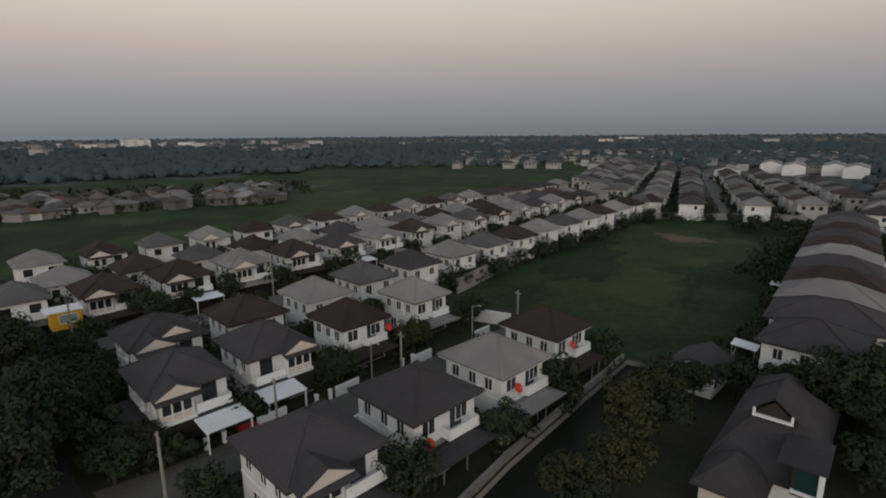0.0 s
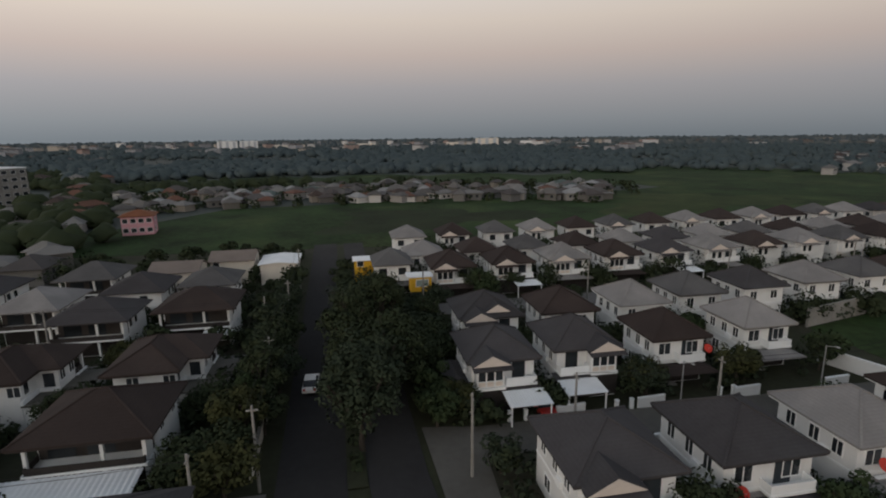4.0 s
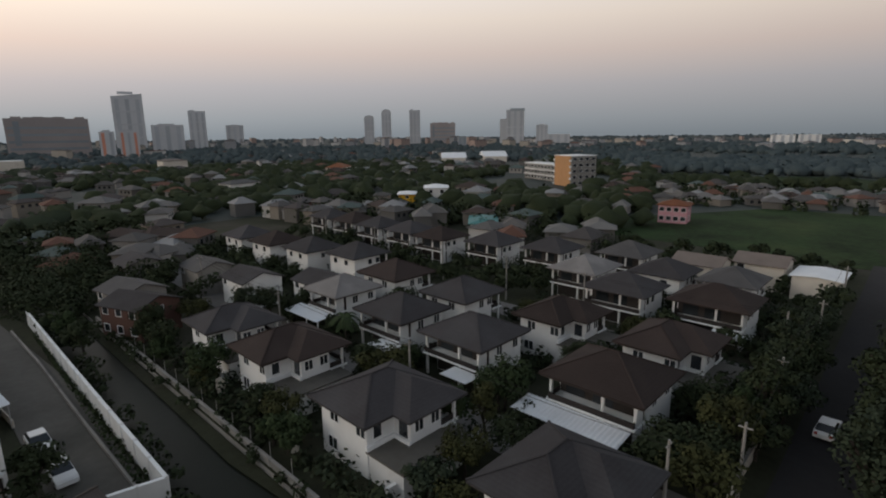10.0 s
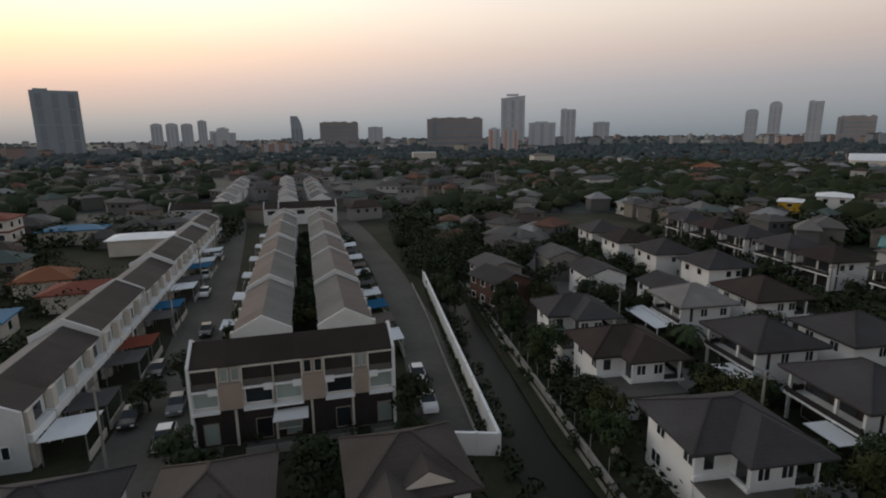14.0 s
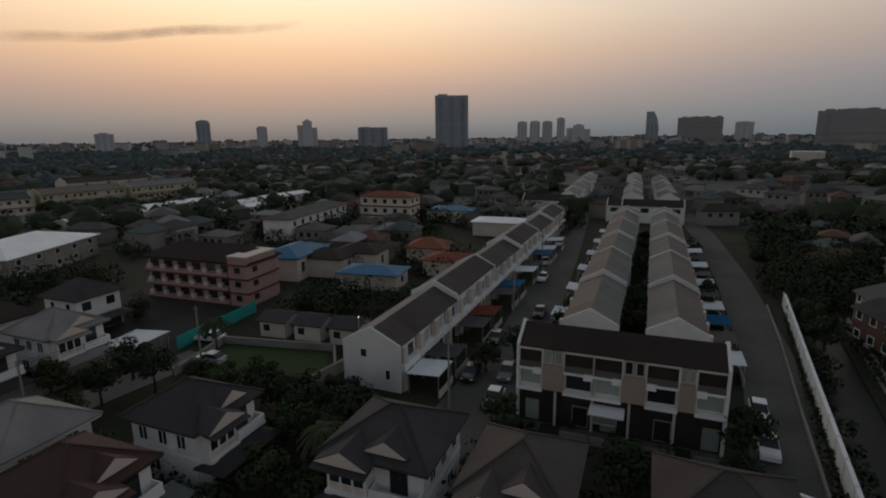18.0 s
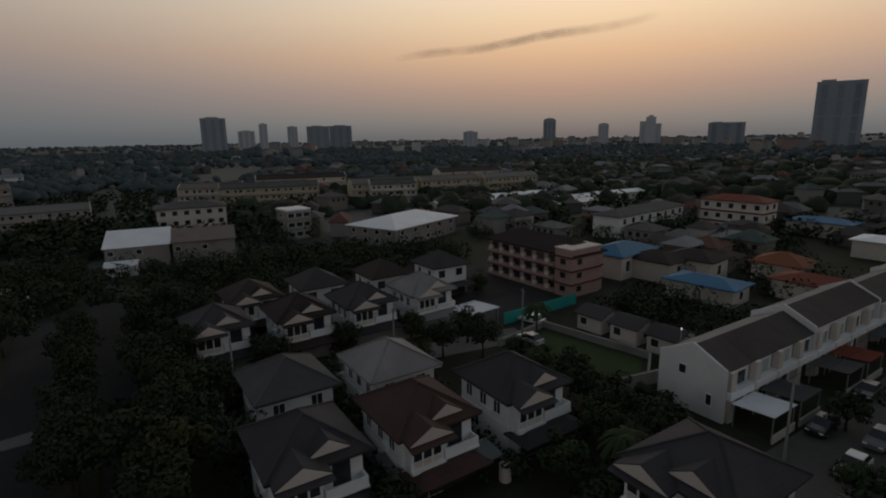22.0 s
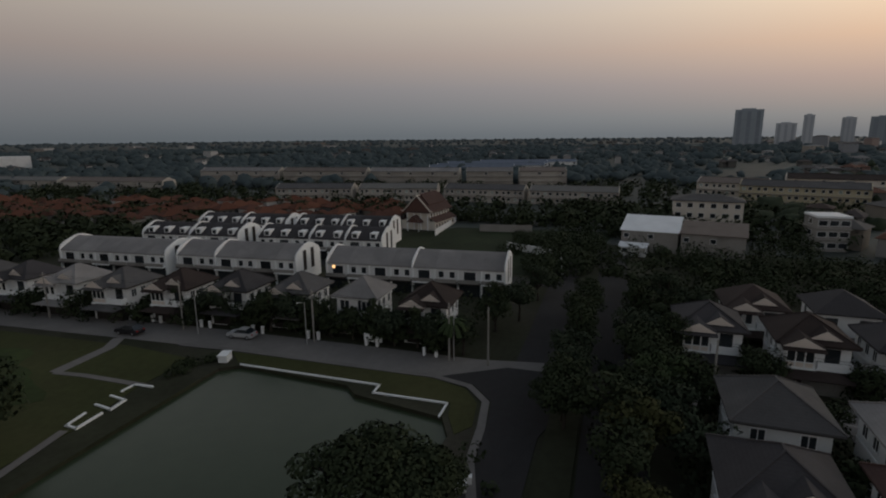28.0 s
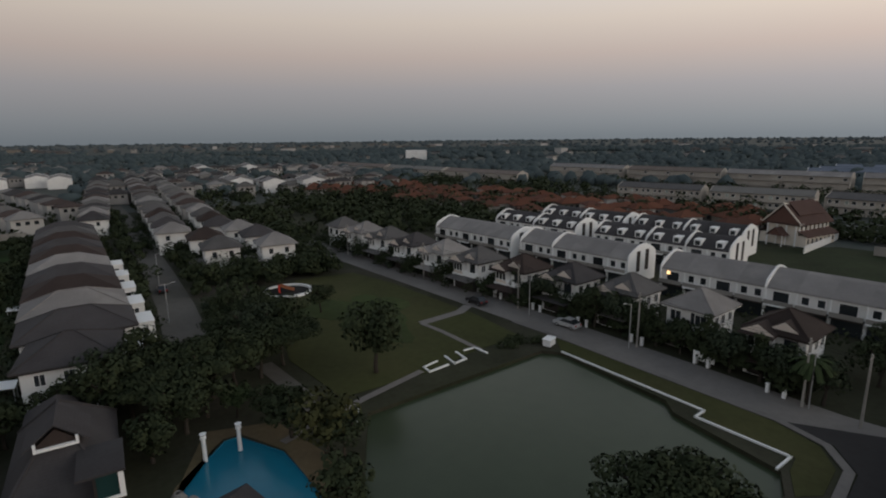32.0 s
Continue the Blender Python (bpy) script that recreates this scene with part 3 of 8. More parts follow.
        r2.hip(x0 + 0.6, y0 - 2.6, x1 - 0.4, y0 + 0.1, 2.7, 0.8, 0.15)
        part("porch_roof", r2, rm, ob)
        part("porch_wall", Shape().box(x0 + 1.2, y0 - 2.0, 0, x1 - 1.2, y0, 2.6), wall, ob)
    if deep:
        part("air_conditioner", Shape().box(-0.45, 0, 0, 0.45, 0.32, 0.6), TRIM, ob, "white outdoor air conditioner", pose(D * 0.12, y0 - 0.33, 3.3))
        part("step", Shape().box(x1, -W * 0.36, 0, x1 + 1.0, -W * 0.06, 0.15), CONCRETE, ob)
    return ob


def modern_house(colour, D, W, extras, deep):
    """A newer two-storey house: a deep dark veranda upstairs behind a white slab. Front towards +x."""
    ob = thing("modern_house", "white modern house, %s hip roof, dark recessed veranda" % COLOUR[colour], "house", "modern estate houses")
    eave, rm, ov = 5.8, ROOF[colour], 0.95
    x0, x1, y0, y1 = -D / 2 + ov, D / 2 - 0.75, -W / 2 + ov, W / 2 - ov
    xr = x1 - 2.0
    back, slope = "b" in extras, 0.47
    nw, nd = (3.2, 2.2) if back else (0.0, 0.0)      # the notch above the rear terrace
    w = Shape().box(x0, y0 + nd, 0, xr, y1, eave - 0.1)
    if back:
        w.box(x0 + nw, y0, 0, xr, y0 + nd, eave - 0.1)
    part("wall", w, WHITE, ob)
    r = Shape()
    v = r.hip(-D / 2, -W / 2 + nd, D / 2, W / 2, eave, slope * min(D, W - nd) / 2)
    if back:
        v2 = r.hip(-D / 2 + nw, -W / 2, D / 2, W / 2 - 0.6, eave + 0.004, slope * min(D - nw, W - 0.6) / 2)
    part("roof", r, rm, ob)
    if deep:
        caps = Shape()
        ridge_caps(caps, v, 0.08)
        part("ridge_cap", caps, rm, ob)
        part("fascia", Shape().box(-D / 2 + 0.12, -W / 2 + nd + 0.12, eave - 0.36, D / 2 - 0.12, W / 2 - 0.12, eave - 0.21), DARK, ob)
    # carport and veranda shade is put in as two dark wall panels
    part("carport_recess", Shape().box(xr, y0 + 0.1, 0.1, xr + 0.06, y1 - 0.1, 2.8), DARK, ob, "dark panel painted as shade of the open carport")
    part("recess_panel", Shape().box(xr, y0 + 0.1, 3.1, xr + 0.06, y1 - 0.1, eave - 0.15), DARK, ob, "dark panel painted as the shade inside the veranda")
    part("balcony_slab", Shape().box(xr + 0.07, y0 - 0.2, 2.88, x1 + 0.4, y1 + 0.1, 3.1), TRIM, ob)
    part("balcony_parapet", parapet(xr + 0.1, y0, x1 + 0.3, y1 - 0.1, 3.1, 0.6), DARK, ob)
    for yy in (y0 + 0.05, (y0 + y1) / 2 + 1.2):
        part("column", Shape().box(x1 - 0.3, yy - 0.14, 0, x1 - 0.03, yy + 0.14, eave - 0.15), WHITE, ob)
    part("end_pier", Shape().box(x1 - 1.5, y1 - 0.3, 0, x1 - 0.02, y1, eave - 0.15), WHITE, ob)
    for yy in (y0 + 1.9, y0 + 5.0):
        part("veranda_glass", Shape().box(xr + 0.06, yy - 1.1, 3.15, xr + 0.1, yy + 1.1, 5.2), GLASS, ob)
    for s, turn in ((y0, -90), (y1, 90)):
        for xx in (-D * 0.02, D * 0.17) if (s == y0 or not deep) else (-D * 0.28, D * 0.04):
            window(ob, xx, s, 4.45, 1.0, 1.1, turn, deep)
    for yy in (-W * 0.14, W * 0.22):
        window(ob, x0, yy, 4.45, 1.2, 1.1, 180, deep)
    if deep:
        window(ob, x0, W * 0.26, 1.5, 1.4, 1.2, 180, deep)
    if back:       # lower storey with a flat concrete terrace in the notch
        part("lower_wall", Shape().box(x0 + 0.1, -W / 2 - 1.5, 0, x0 + 8.0, y0 + nd, 2.72), WHITE, ob)
        part("terrace_floor", Shape().box(x0 - 0.2, -W / 2 - 1.9, 2.72, x0 + 8.2, y0 + nd - 0.02, 2.92), LANE, ob, "bare concrete terrace floor")
        part("terrace_parapet", Shape().box(x0 - 0.2, y0 + nd - 0.3, 2.92, x0 + nw - 0.02, y0 + nd - 0.02, 3.35), TRIM, ob)
        part("terrace_parapet", Shape().box(x0 + nw - 0.28, y0 - 0.1, 2.92, x0 + nw - 0.02, y0 + nd - 0.31, 3.35), TRIM, ob)
        part("terrace_door", Shape().box(x0 + nw - 0.05, y0 + 0.4, 3.0, x0 + nw + 0.04, y0 + 1.5, 4.95), GLASS, ob)
        if deep:
            window(ob, x0 + 1.2, y0 + nd, 4.35, 0.9, 1.3, -90, deep)
    if "c" in extras:
        cp = part("carport_sheet", sheet_roof(x1 + 0.45, y0 - 2.4, x1 + 3.6, y1 - 0.2, 2.85, 2.5, 24), ROOF["white"], ob, "white corrugated carport sheet")
        for yy in (y0 - 2.2, 0, y1 - 0.4):
            part("carport_post", Shape().box(x1 + 3.1, yy - 0.07, 0, x1 + 3.24, yy + 0.07, 2.42), TRIM, cp)
    if "s" in extras:
        part("awning", Shape().box(x1 + 0.2, y1 - 3.6, 2.5, x1 + 2.8, y1 + 0.4, 2.58), ROOF["white"], ob, "white sheet awning")
    return ob


PLOTS, BEYOND = [], []      # house places, for the garden planting; houses too far off to be told apart


def house(x, y, turn, colour, extras="", D=9.4, W=9.0, far=False, wall=None):
    wall = wall or WHITE
    d = math.hypot(x, y)
    if d > 215:
        BEYOND.append((x, y, turn))
        return None
    PLOTS.append((x, y, turn, D, W))
    deep = 0 if d > 135 else (1 if far else 2)
    if not deep:
        extras = "".join(k for k in extras if k in "gqu")
    key = ("estate", colour, extras, D, W, deep, wall.name)
    return put(key, lambda: estate_house(colour, D, W, extras, deep > 1, wall, deep == 0), pose(x, y, 0, 0, 0, turn))


def modern(x, y, turn, colour, extras="", D=10.5, W=10.5, far=False):
    PLOTS.append((x, y, turn, D, W))
    key = ("modern", colour, extras, D, W, far)
    return put(key, lambda: modern_house(colour, D, W, extras, not far), pose(x, y, 0, 0, 0, turn))


def low_house(x, y, turn, colour, D=8.0, W=10.0, h=3.0, wall=None, label="", rise=1.6):
    """A plain single-storey house or shed with a gable roof along its length."""
    wall = wall or CREAM
    ob = thing("bungalow", label or "small house with a %s gable roof and pale walls" % COLOUR[colour], "house", "", "", pose(x, y, 0, 0, 0, turn))
    w = Shape().box(-D / 2 + 0.5, -W / 2 + 0.4, 0, D / 2 - 0.5, W / 2 - 0.4, h)
    for s in (-1, 1):
        w.add([(-D / 2 + 0.5, s * (W / 2 - 0.4), h), (D / 2 - 0.5, s * (W / 2 - 0.4), h), (0, s * (W / 2 - 0.4), h + rise * 0.86)], [(0, 1, 2)])
    part("wall", w, wall, ob)
    part("roof", Shape().gable(-D / 2, -W / 2, D / 2, W / 2, h + 0.05, rise), ROOF[colour], ob)
    away = math.hypot(x, y) > 95
    for k in range(max(1, int(W / (6 if away else 3)))):
        yy = -W / 2 + 1.6 + k * (6.0 if away else 3.0)
        for f in range(max(1, int(h / 2.4)) - 1 if away else 0, max(1, int(h / 2.4))):
            window(ob, D / 2 - 0.5, yy, 1.5 + f * 2.7, 1.2, 1.1, 0, False)
            window(ob, -D / 2 + 0.5, yy, 1.5 + f * 2.7, 1.2, 1.1, 180, False)
    for f in range(0 if away else max(1, int(h / 2.4))):
        window(ob, 0, -W / 2 + 0.4, 1.5 + f * 2.7, 1.2, 1.1, -90, False)
        window(ob, 0, W / 2 - 0.4, 1.5 + f * 2.7, 1.2, 1.1, 90, False)
    return ob


# ---- rows of houses ----
def slab_roof(a, b, ya, yb, t=0.14):
    """One slope of a roof: from the eave a=(x, z) up to the ridge b, between ya and yb."""
    v = [(a[0], yb, a[1]), (a[0], ya, a[1]), (b[0], ya, b[1]), (b[0], yb, b[1])]
    v += [(px, py, pz + t) for px, py, pz in v]
    return Shape().add(v, [(3, 2, 1, 0), (4, 5, 6, 7), (0, 1, 5, 4), (1, 2, 6, 5), (2, 3, 7, 6), (3, 0, 4, 7)])


def terrace(x, y, turn, n, unit, depth, top, step=0.0, colours=("light", "tan"), front=1, label="", far=False, grand=False):
    """A row of units side by side along -y, ridge along y. front: side (+1 or -1 in x) of the fronts. grand: three storeys with loggias."""
    ob = thing("row_of_townhouses", label or "row of white townhouses with %s stepped gable roofs" % COLOUR[colours[0]], "townhouse row", "gabled rows", "", pose(x, y, 0, 0, 0, turn))
    L, half, rise = n * unit, depth / 2, 1.75 if not grand else 1.5
    fx, turnw = front * (half - 0.4), 0 if front > 0 else 180

    def face(x0, x1, ya, yb, z0, z1):
        a, b = sorted((fx + front * x0, fx + front * x1))
        return Shape().box(a, min(ya, yb), z0, b, max(ya, yb), z1)

    for i in range(n):
        ya, yb = -i * unit, -(i + 1) * unit
        cy = (ya + yb) / 2
        dz = step * (i // 4 % 2)
        part("wall", Shape().box(-half + 0.4, yb, 0, half - 0.4, ya, top + dz), CREAM if grand else WHITE, ob)
        for s in (-1, 1):
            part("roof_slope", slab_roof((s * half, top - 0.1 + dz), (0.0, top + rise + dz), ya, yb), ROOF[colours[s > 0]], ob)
        if grand:
            continue
        if far:
            if i % 2 == 0:
                window(ob, fx, cy, top - 1.5, 2.6, 1.5, turnw, False)
            continue
        window(ob, fx, cy - unit * 0.24, top - 1.45, unit * 0.34, 1.5, turnw, False, None, BLIND if i % 3 else GLASS)
        # no real recess: the loggia's shade is a dark flush panel
        part("loggia", face(-0.04, 0.03, ya - unit * 0.42, ya - 0.3, top - 2.3, top - 0.5), DARK, ob, "dark flush panel painted as the shade inside a loggia")
        part("balcony", face(0.0, 1.0, ya - 0.15, yb + 0.15, 2.7, 3.5), TRIM, ob)
        part("pier", face(-0.1, 0.8, yb + unit * 0.72, yb + unit * 0.92, 0, top - 0.05), CREAM, ob, "projecting pale pier")
        part("shutter_door", face(-0.05, 0.05, ya - 1.2, yb + 0.4, 0, 2.5), DARK, ob)
    if grand:
        bays = ((0.0, 0.13, "green"), (0.13, 0.24, "bay"), (0.24, 0.39, "dark"), (0.39, 0.53, "green"), (0.53, 0.64, "slots"), (0.64, 0.79, "dark"), (0.79, 0.865, "bay"), (0.865, 1.0, "green"))
        for f0, f1, look_ in bays:
            ya, yb = -(1 - f1) * L, -(1 - f0) * L
            cy, wd = (ya + yb) / 2, ya - yb
            if look_ in ("bay", "slots"):
                part("bay", face(0.0, 0.6, ya - 0.04, yb + 0.04, 4.1, 6.75), BEIGE, ob, "beige panelled bay")
                part("upper_panel", face(0.0, 0.15, ya - 0.04, yb + 0.04, 6.75, top - 0.15), BEIGE if look_ == "slots" else CONCRETE, ob)
                for k in (-0.24, 0.24):
                    window(ob, fx + front * 0.15, cy + k * wd, 7.6, wd * 0.3, 1.25, turnw, False, CREAM, GLASS if look_ == "slots" else BLIND)
            else:
                # loggia shade painted as a dark panel flush with the front
                part("loggia", face(-0.1, 0.02, ya, yb, 6.3, top - 0.2), DARK, ob, "dark flush panel painted as the shade inside a loggia")
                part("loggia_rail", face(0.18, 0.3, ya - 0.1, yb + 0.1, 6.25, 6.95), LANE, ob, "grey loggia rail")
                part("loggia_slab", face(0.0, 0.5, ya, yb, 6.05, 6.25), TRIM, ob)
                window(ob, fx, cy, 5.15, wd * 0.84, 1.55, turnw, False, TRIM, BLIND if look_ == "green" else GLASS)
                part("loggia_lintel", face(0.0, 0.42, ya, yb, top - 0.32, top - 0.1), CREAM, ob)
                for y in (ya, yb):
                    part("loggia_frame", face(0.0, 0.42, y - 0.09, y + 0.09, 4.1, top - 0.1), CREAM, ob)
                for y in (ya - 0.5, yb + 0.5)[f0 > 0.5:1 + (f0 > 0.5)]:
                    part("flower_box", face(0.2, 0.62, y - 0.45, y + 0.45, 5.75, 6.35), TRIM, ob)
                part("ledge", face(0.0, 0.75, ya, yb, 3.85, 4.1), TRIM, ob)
            # dark flush panel for the shade under the upper floors
            part("ground_floor", face(-0.1, 0.03, ya, yb, 0.05, 3.8), DARK, ob, "dark flush panel painted as shade of the ground floor")
            if wd > 2.4:
                window(ob, fx + front * 0.06, cy + 0.1 * wd, 1.45, wd * 0.5, 2.1, turnw, False, BEIGE, BLIND if look_ == "green" else GLASS)
                part("garden_fence", face(2.5, 2.6, ya - 0.1, yb + 0.1, 0.0, 0.95), CONCRETE, ob, "low grey fence of the front yard")
                part("yard_paving", face(0.03, 2.5, ya, yb, 0.0, 0.1), LANE, ob)
        for f0 in (0.0, 0.2, 0.39, 0.57, 0.78, 1.0):
            part("pier", face(0.0, 0.3, -(1 - f0) * L - 0.12, -(1 - f0) * L + 0.12, 0, 3.85), CREAM, ob)
        part("entrance_canopy", face(0.0, 2.2, -0.62 * L, -0.45 * L, 3.0, 3.15), TRIM, ob)
        window(ob, fx + front * 0.05, -0.55 * L, 1.9, 2.4, 1.6, turnw, False, TRIM, BLIND)
    for k in sorted({0, n} | (set() if grand else set(range(4, n, 4)))):
        dz = step * (1 if (min(k, n - 1) // 4 % 2 or (k and (k - 1) // 4 % 2)) else 0)
        yy = -k * unit
        v = [(-half - 0.1, yy - 0.14, 0), (half + 0.1, yy - 0.14, 0), (half + 0.1, yy - 0.14, top + 0.2 + dz), (0, yy - 0.14, top + rise + 0.42 + dz), (-half - 0.1, yy - 0.14, top + 0.2 + dz)]
        v2 = [(a, b + 0.28, c) for a, b, c in v]
        part("party_wall", Shape().add(v + v2, [(0, 1, 2, 3, 4), (9, 8, 7, 6, 5), (0, 5, 6, 1), (1, 6, 7, 2), (2, 7, 8, 3), (3, 8, 9, 4), (4, 9, 5, 0)]), WHITE, ob)
    if not grand:
        window(ob, 1.0, 0.14, top - 1.2, 0.8, 1.0, 90, False)
        window(ob, -2.2, 0.14, top - 3.6, 0.6, 1.2, 90, False)
    return ob


def barrel_row(x, y, turn, n, unit, depth, colour, dormers=False, fins=(0,), label=""):
    """Two-storey row along +y with a bowed roof between tall white end walls. Fronts towards -x."""
    ob = thing("row_of_townhouses", label or "white two-storey townhouse row with a bowed %s roof" % COLOUR[colour], "townhouse row", "bowed-roof rows", "", pose(x, y, 0, 0, 0, turn))
    eave, rise = 5.2, 2.7
    prof = [((depth / 2 + 0.3) * u, eave + rise * w) for u, w in ((-1, 0), (-0.97, 0.1), (-0.8, 0.3), (-0.5, 0.6), (-0.2, 0.9), (0, 1))]
    bow = [((depth / 2 + 0.3) * u, eave + rise * w) for u, w in ((-1, 0), (-0.93, 0.3), (-0.8, 0.5), (-0.5, 0.76), (-0.2, 0.95), (0, 1))]
    bow += [(-px, pz) for px, pz in bow[-2::-1]]
    prof += [(-px, pz) for px, pz in prof[-2::-1]]
    for i in range(n):
        ya, yb = i * unit, (i + 1) * unit
        part("wall", Shape().box(-depth / 2, ya, 0, depth / 2, yb, eave), WHITE, ob)
        v = [(px, ya, pz) for px, pz in prof] + [(px, yb, pz) for px, pz in prof]
        k = len(prof)
        part("roof", Shape().add(v, [(j, j + 1, k + j + 1, k + j) for j in range(k - 1)] + [tuple(range(k))[::-1], tuple(range(k, 2 * k))]), ROOF[colour], ob)
        cy = (ya + yb) / 2
        if i % 2:      # glazed double door in a grey recess, or two small windows in white
            window(ob, -depth / 2, cy, 3.95, unit * 0.5, 1.7, 180, False)
        else:
            window(ob, -depth / 2, cy - unit * 0.24, 4.1, unit * 0.22, 1.2, 180, False)
            window(ob, -depth / 2, cy + unit * 0.24, 4.1, unit * 0.22, 1.2, 180, False)
        part("balcony_front", Shape().box(-depth / 2 - 1.2, ya + 0.1, 2.8, -depth / 2 - 1.08, yb - 0.1, 3.5), CONCRETE, ob, "grey balcony front")
        part("door", Shape().box(-depth / 2 - 0.06, ya + 0.25, 0, -depth / 2 + 0.05, yb - 0.25, 2.5), GLASS, ob)
        part("canopy", Shape().box(-depth / 2 - 1.3, ya + 0.15, 2.55, -depth / 2, yb - 0.15, 2.8), DARK if i % 3 else TRIM, ob)
        part("fin", Shape().box(-depth / 2 - 0.35, yb - 0.1, 0, -depth / 2, yb + 0.1, eave), TRIM, ob)
        if dormers:
            part("dormer", Shape().box(-depth / 2 + 0.2, cy - 0.8, eave + 0.3, -depth / 2 + 2.6, cy + 0.8, eave + 1.9), TRIM, ob)
            window(ob, -depth / 2 + 0.2, cy, eave + 1.1, 1.1, 1.0, 180, False)
    for k in sorted(set(fins) | {0, n}):
        yy = k * unit
        grow = [(px * 1.03, pz + 0.28) for px, pz in bow]
        pts = [(-depth / 2 - 0.45, 0)] + grow + [(depth / 2 + 0.45, 0)]
        c = len(pts)
        v = [(px, yy - 0.14, pz) for px, pz in pts] + [(px, yy + 0.14, pz) for px, pz in pts]
        part("end_wall", Shape().add(v, [tuple(range(c)), tuple(range(c, 2 * c))[::-1]] + [(j, c + j, c + (j + 1) % c, (j + 1) % c) for j in range(c)]), TRIM, ob, "tall white rounded end wall")
        for sx in (-1.7, 1.7):
            window(ob, sx, yy + (0.14 if k == n else -0.14), 4.6, 1.5, 4.4, 90 if k == n else -90, False, TRIM, DARK)
    return ob


def plain_row(x, y, turn, n, unit, depth, storeys, colour, wall=None, label=""):
    """A long plain terrace along +y, fronts towards -x: paired windows, a ledge over each floor, party walls through the roof."""
    wall = wall or DIMCREAM
    ob = thing("row_of_shophouses", label or "long %d-storey cream terrace with repeated windows" % storeys, "terrace", "far terraces", "", pose(x, y, 0, 0, 0, turn))
    H = storeys * 3.0
    part("wall", Shape().box(-depth / 2, 0, 0, depth / 2, n * unit, H), wall, ob)
    part("roof", Shape().gable(-depth / 2 - 0.7, 0, depth / 2 + 0.7, n * unit, H + 0.1, 2.0), ROOF[colour], ob)
    part("ridge_cap", Shape().beam((0, 0, H + 2.12), (0, n * unit, H + 2.12), 0.12), ROOF[colour], ob)
    low, near = 1 if storeys > 2 else 0, math.hypot(x, y) < 300
    for i in range(n):
        for f in range(low if near else storeys - 1, storeys if near or i % 2 == 0 else 0):
            window(ob, -depth / 2, (i + 0.3) * unit, f * 3.0 + 1.7, unit * 0.24, 1.2, 180, False)
            if near:
                window(ob, -depth / 2, (i + 0.72) * unit, f * 3.0 + 1.7, unit * 0.2, 1.2, 180, False, None, BLIND if (i + f) % 3 == 0 else GLASS)
        if i % 4 == 0 and i:
            part("party_wall", Shape().box(-depth / 2 - 0.25, i * unit - 0.12, 0, depth / 2 + 0.25, i * unit + 0.12, H + 0.45), wall, ob)
    for f in range(1, storeys):
        part("ledge", Shape().box(-depth / 2 - 0.9, 0, f * 3.0 - 0.25, -depth / 2, n * unit, f * 3.0 - 0.05), CONCRETE, ob)
    for yy in (-0.13, n * unit - 0.13):
        v = [(-depth / 2 - 0.7, yy, 0), (depth / 2 + 0.7, yy, 0), (depth / 2 + 0.7, yy, H + 0.3), (0, yy, H + 2.35), (-depth / 2 - 0.7, yy, H + 0.3)]
        part("end_wall", Shape().add(v + [(a, b + 0.26, c) for a, b, c in v], [(0, 1, 2, 3, 4), (9, 8, 7, 6, 5), (0, 5, 6, 1), (1, 6, 7, 2), (2, 7, 8, 3), (3, 8, 9, 4), (4, 9, 5, 0)]), wall, ob)
    return ob


# ---- trees ----
def leaf_cloud(rng, centres, radii, per, size, flat_=0.75):
    """Leaf quads scattered through a set of clumps."""
    v, f, soft = Leaves(), [], []
    for (cx, cy, cz), r in zip(centres, radii):
        p = rng.normal(size=(per, 3))
        p /= np.linalg.norm(p, axis=1)[:, None]
        face = p * 0.9 + rng.normal(size=(per, 3)) * 0.42 + (0, 0, 0.4)
        out = p * 0.75 + (0, 0, 0.55)
        soft.append(np.repeat(out / np.linalg.norm(out, axis=1)[:, None], 4, 0))
        p *= (r * rng.uniform(0.55, 1.0, per) ** 0.5)[:, None]
        p[:, 2] *= flat_
        p += (cx, cy, cz)
        a = np.cross(face, rng.normal(size=(per, 3)))
        a /= np.linalg.norm(a, axis=1)[:, None]
        b = np.cross(face, a)
        b /= np.linalg.norm(b, axis=1)[:, None]
        s = rng.uniform(0.6, 1.3, per)[:, None] * size
        a, b = a * s, b * s * 0.68
        k = len(v)
        quad = np.stack([p - a, p - b, p + a, p + b], 1).reshape(-1, 3)
        v.extend(map(tuple, quad))
        f.extend([(k + 4 * i, k + 4 * i + 1, k + 4 * i + 2, k + 4 * i + 3) for i in range(per)])
    v.soft = np.concatenate(soft)
    return v, f


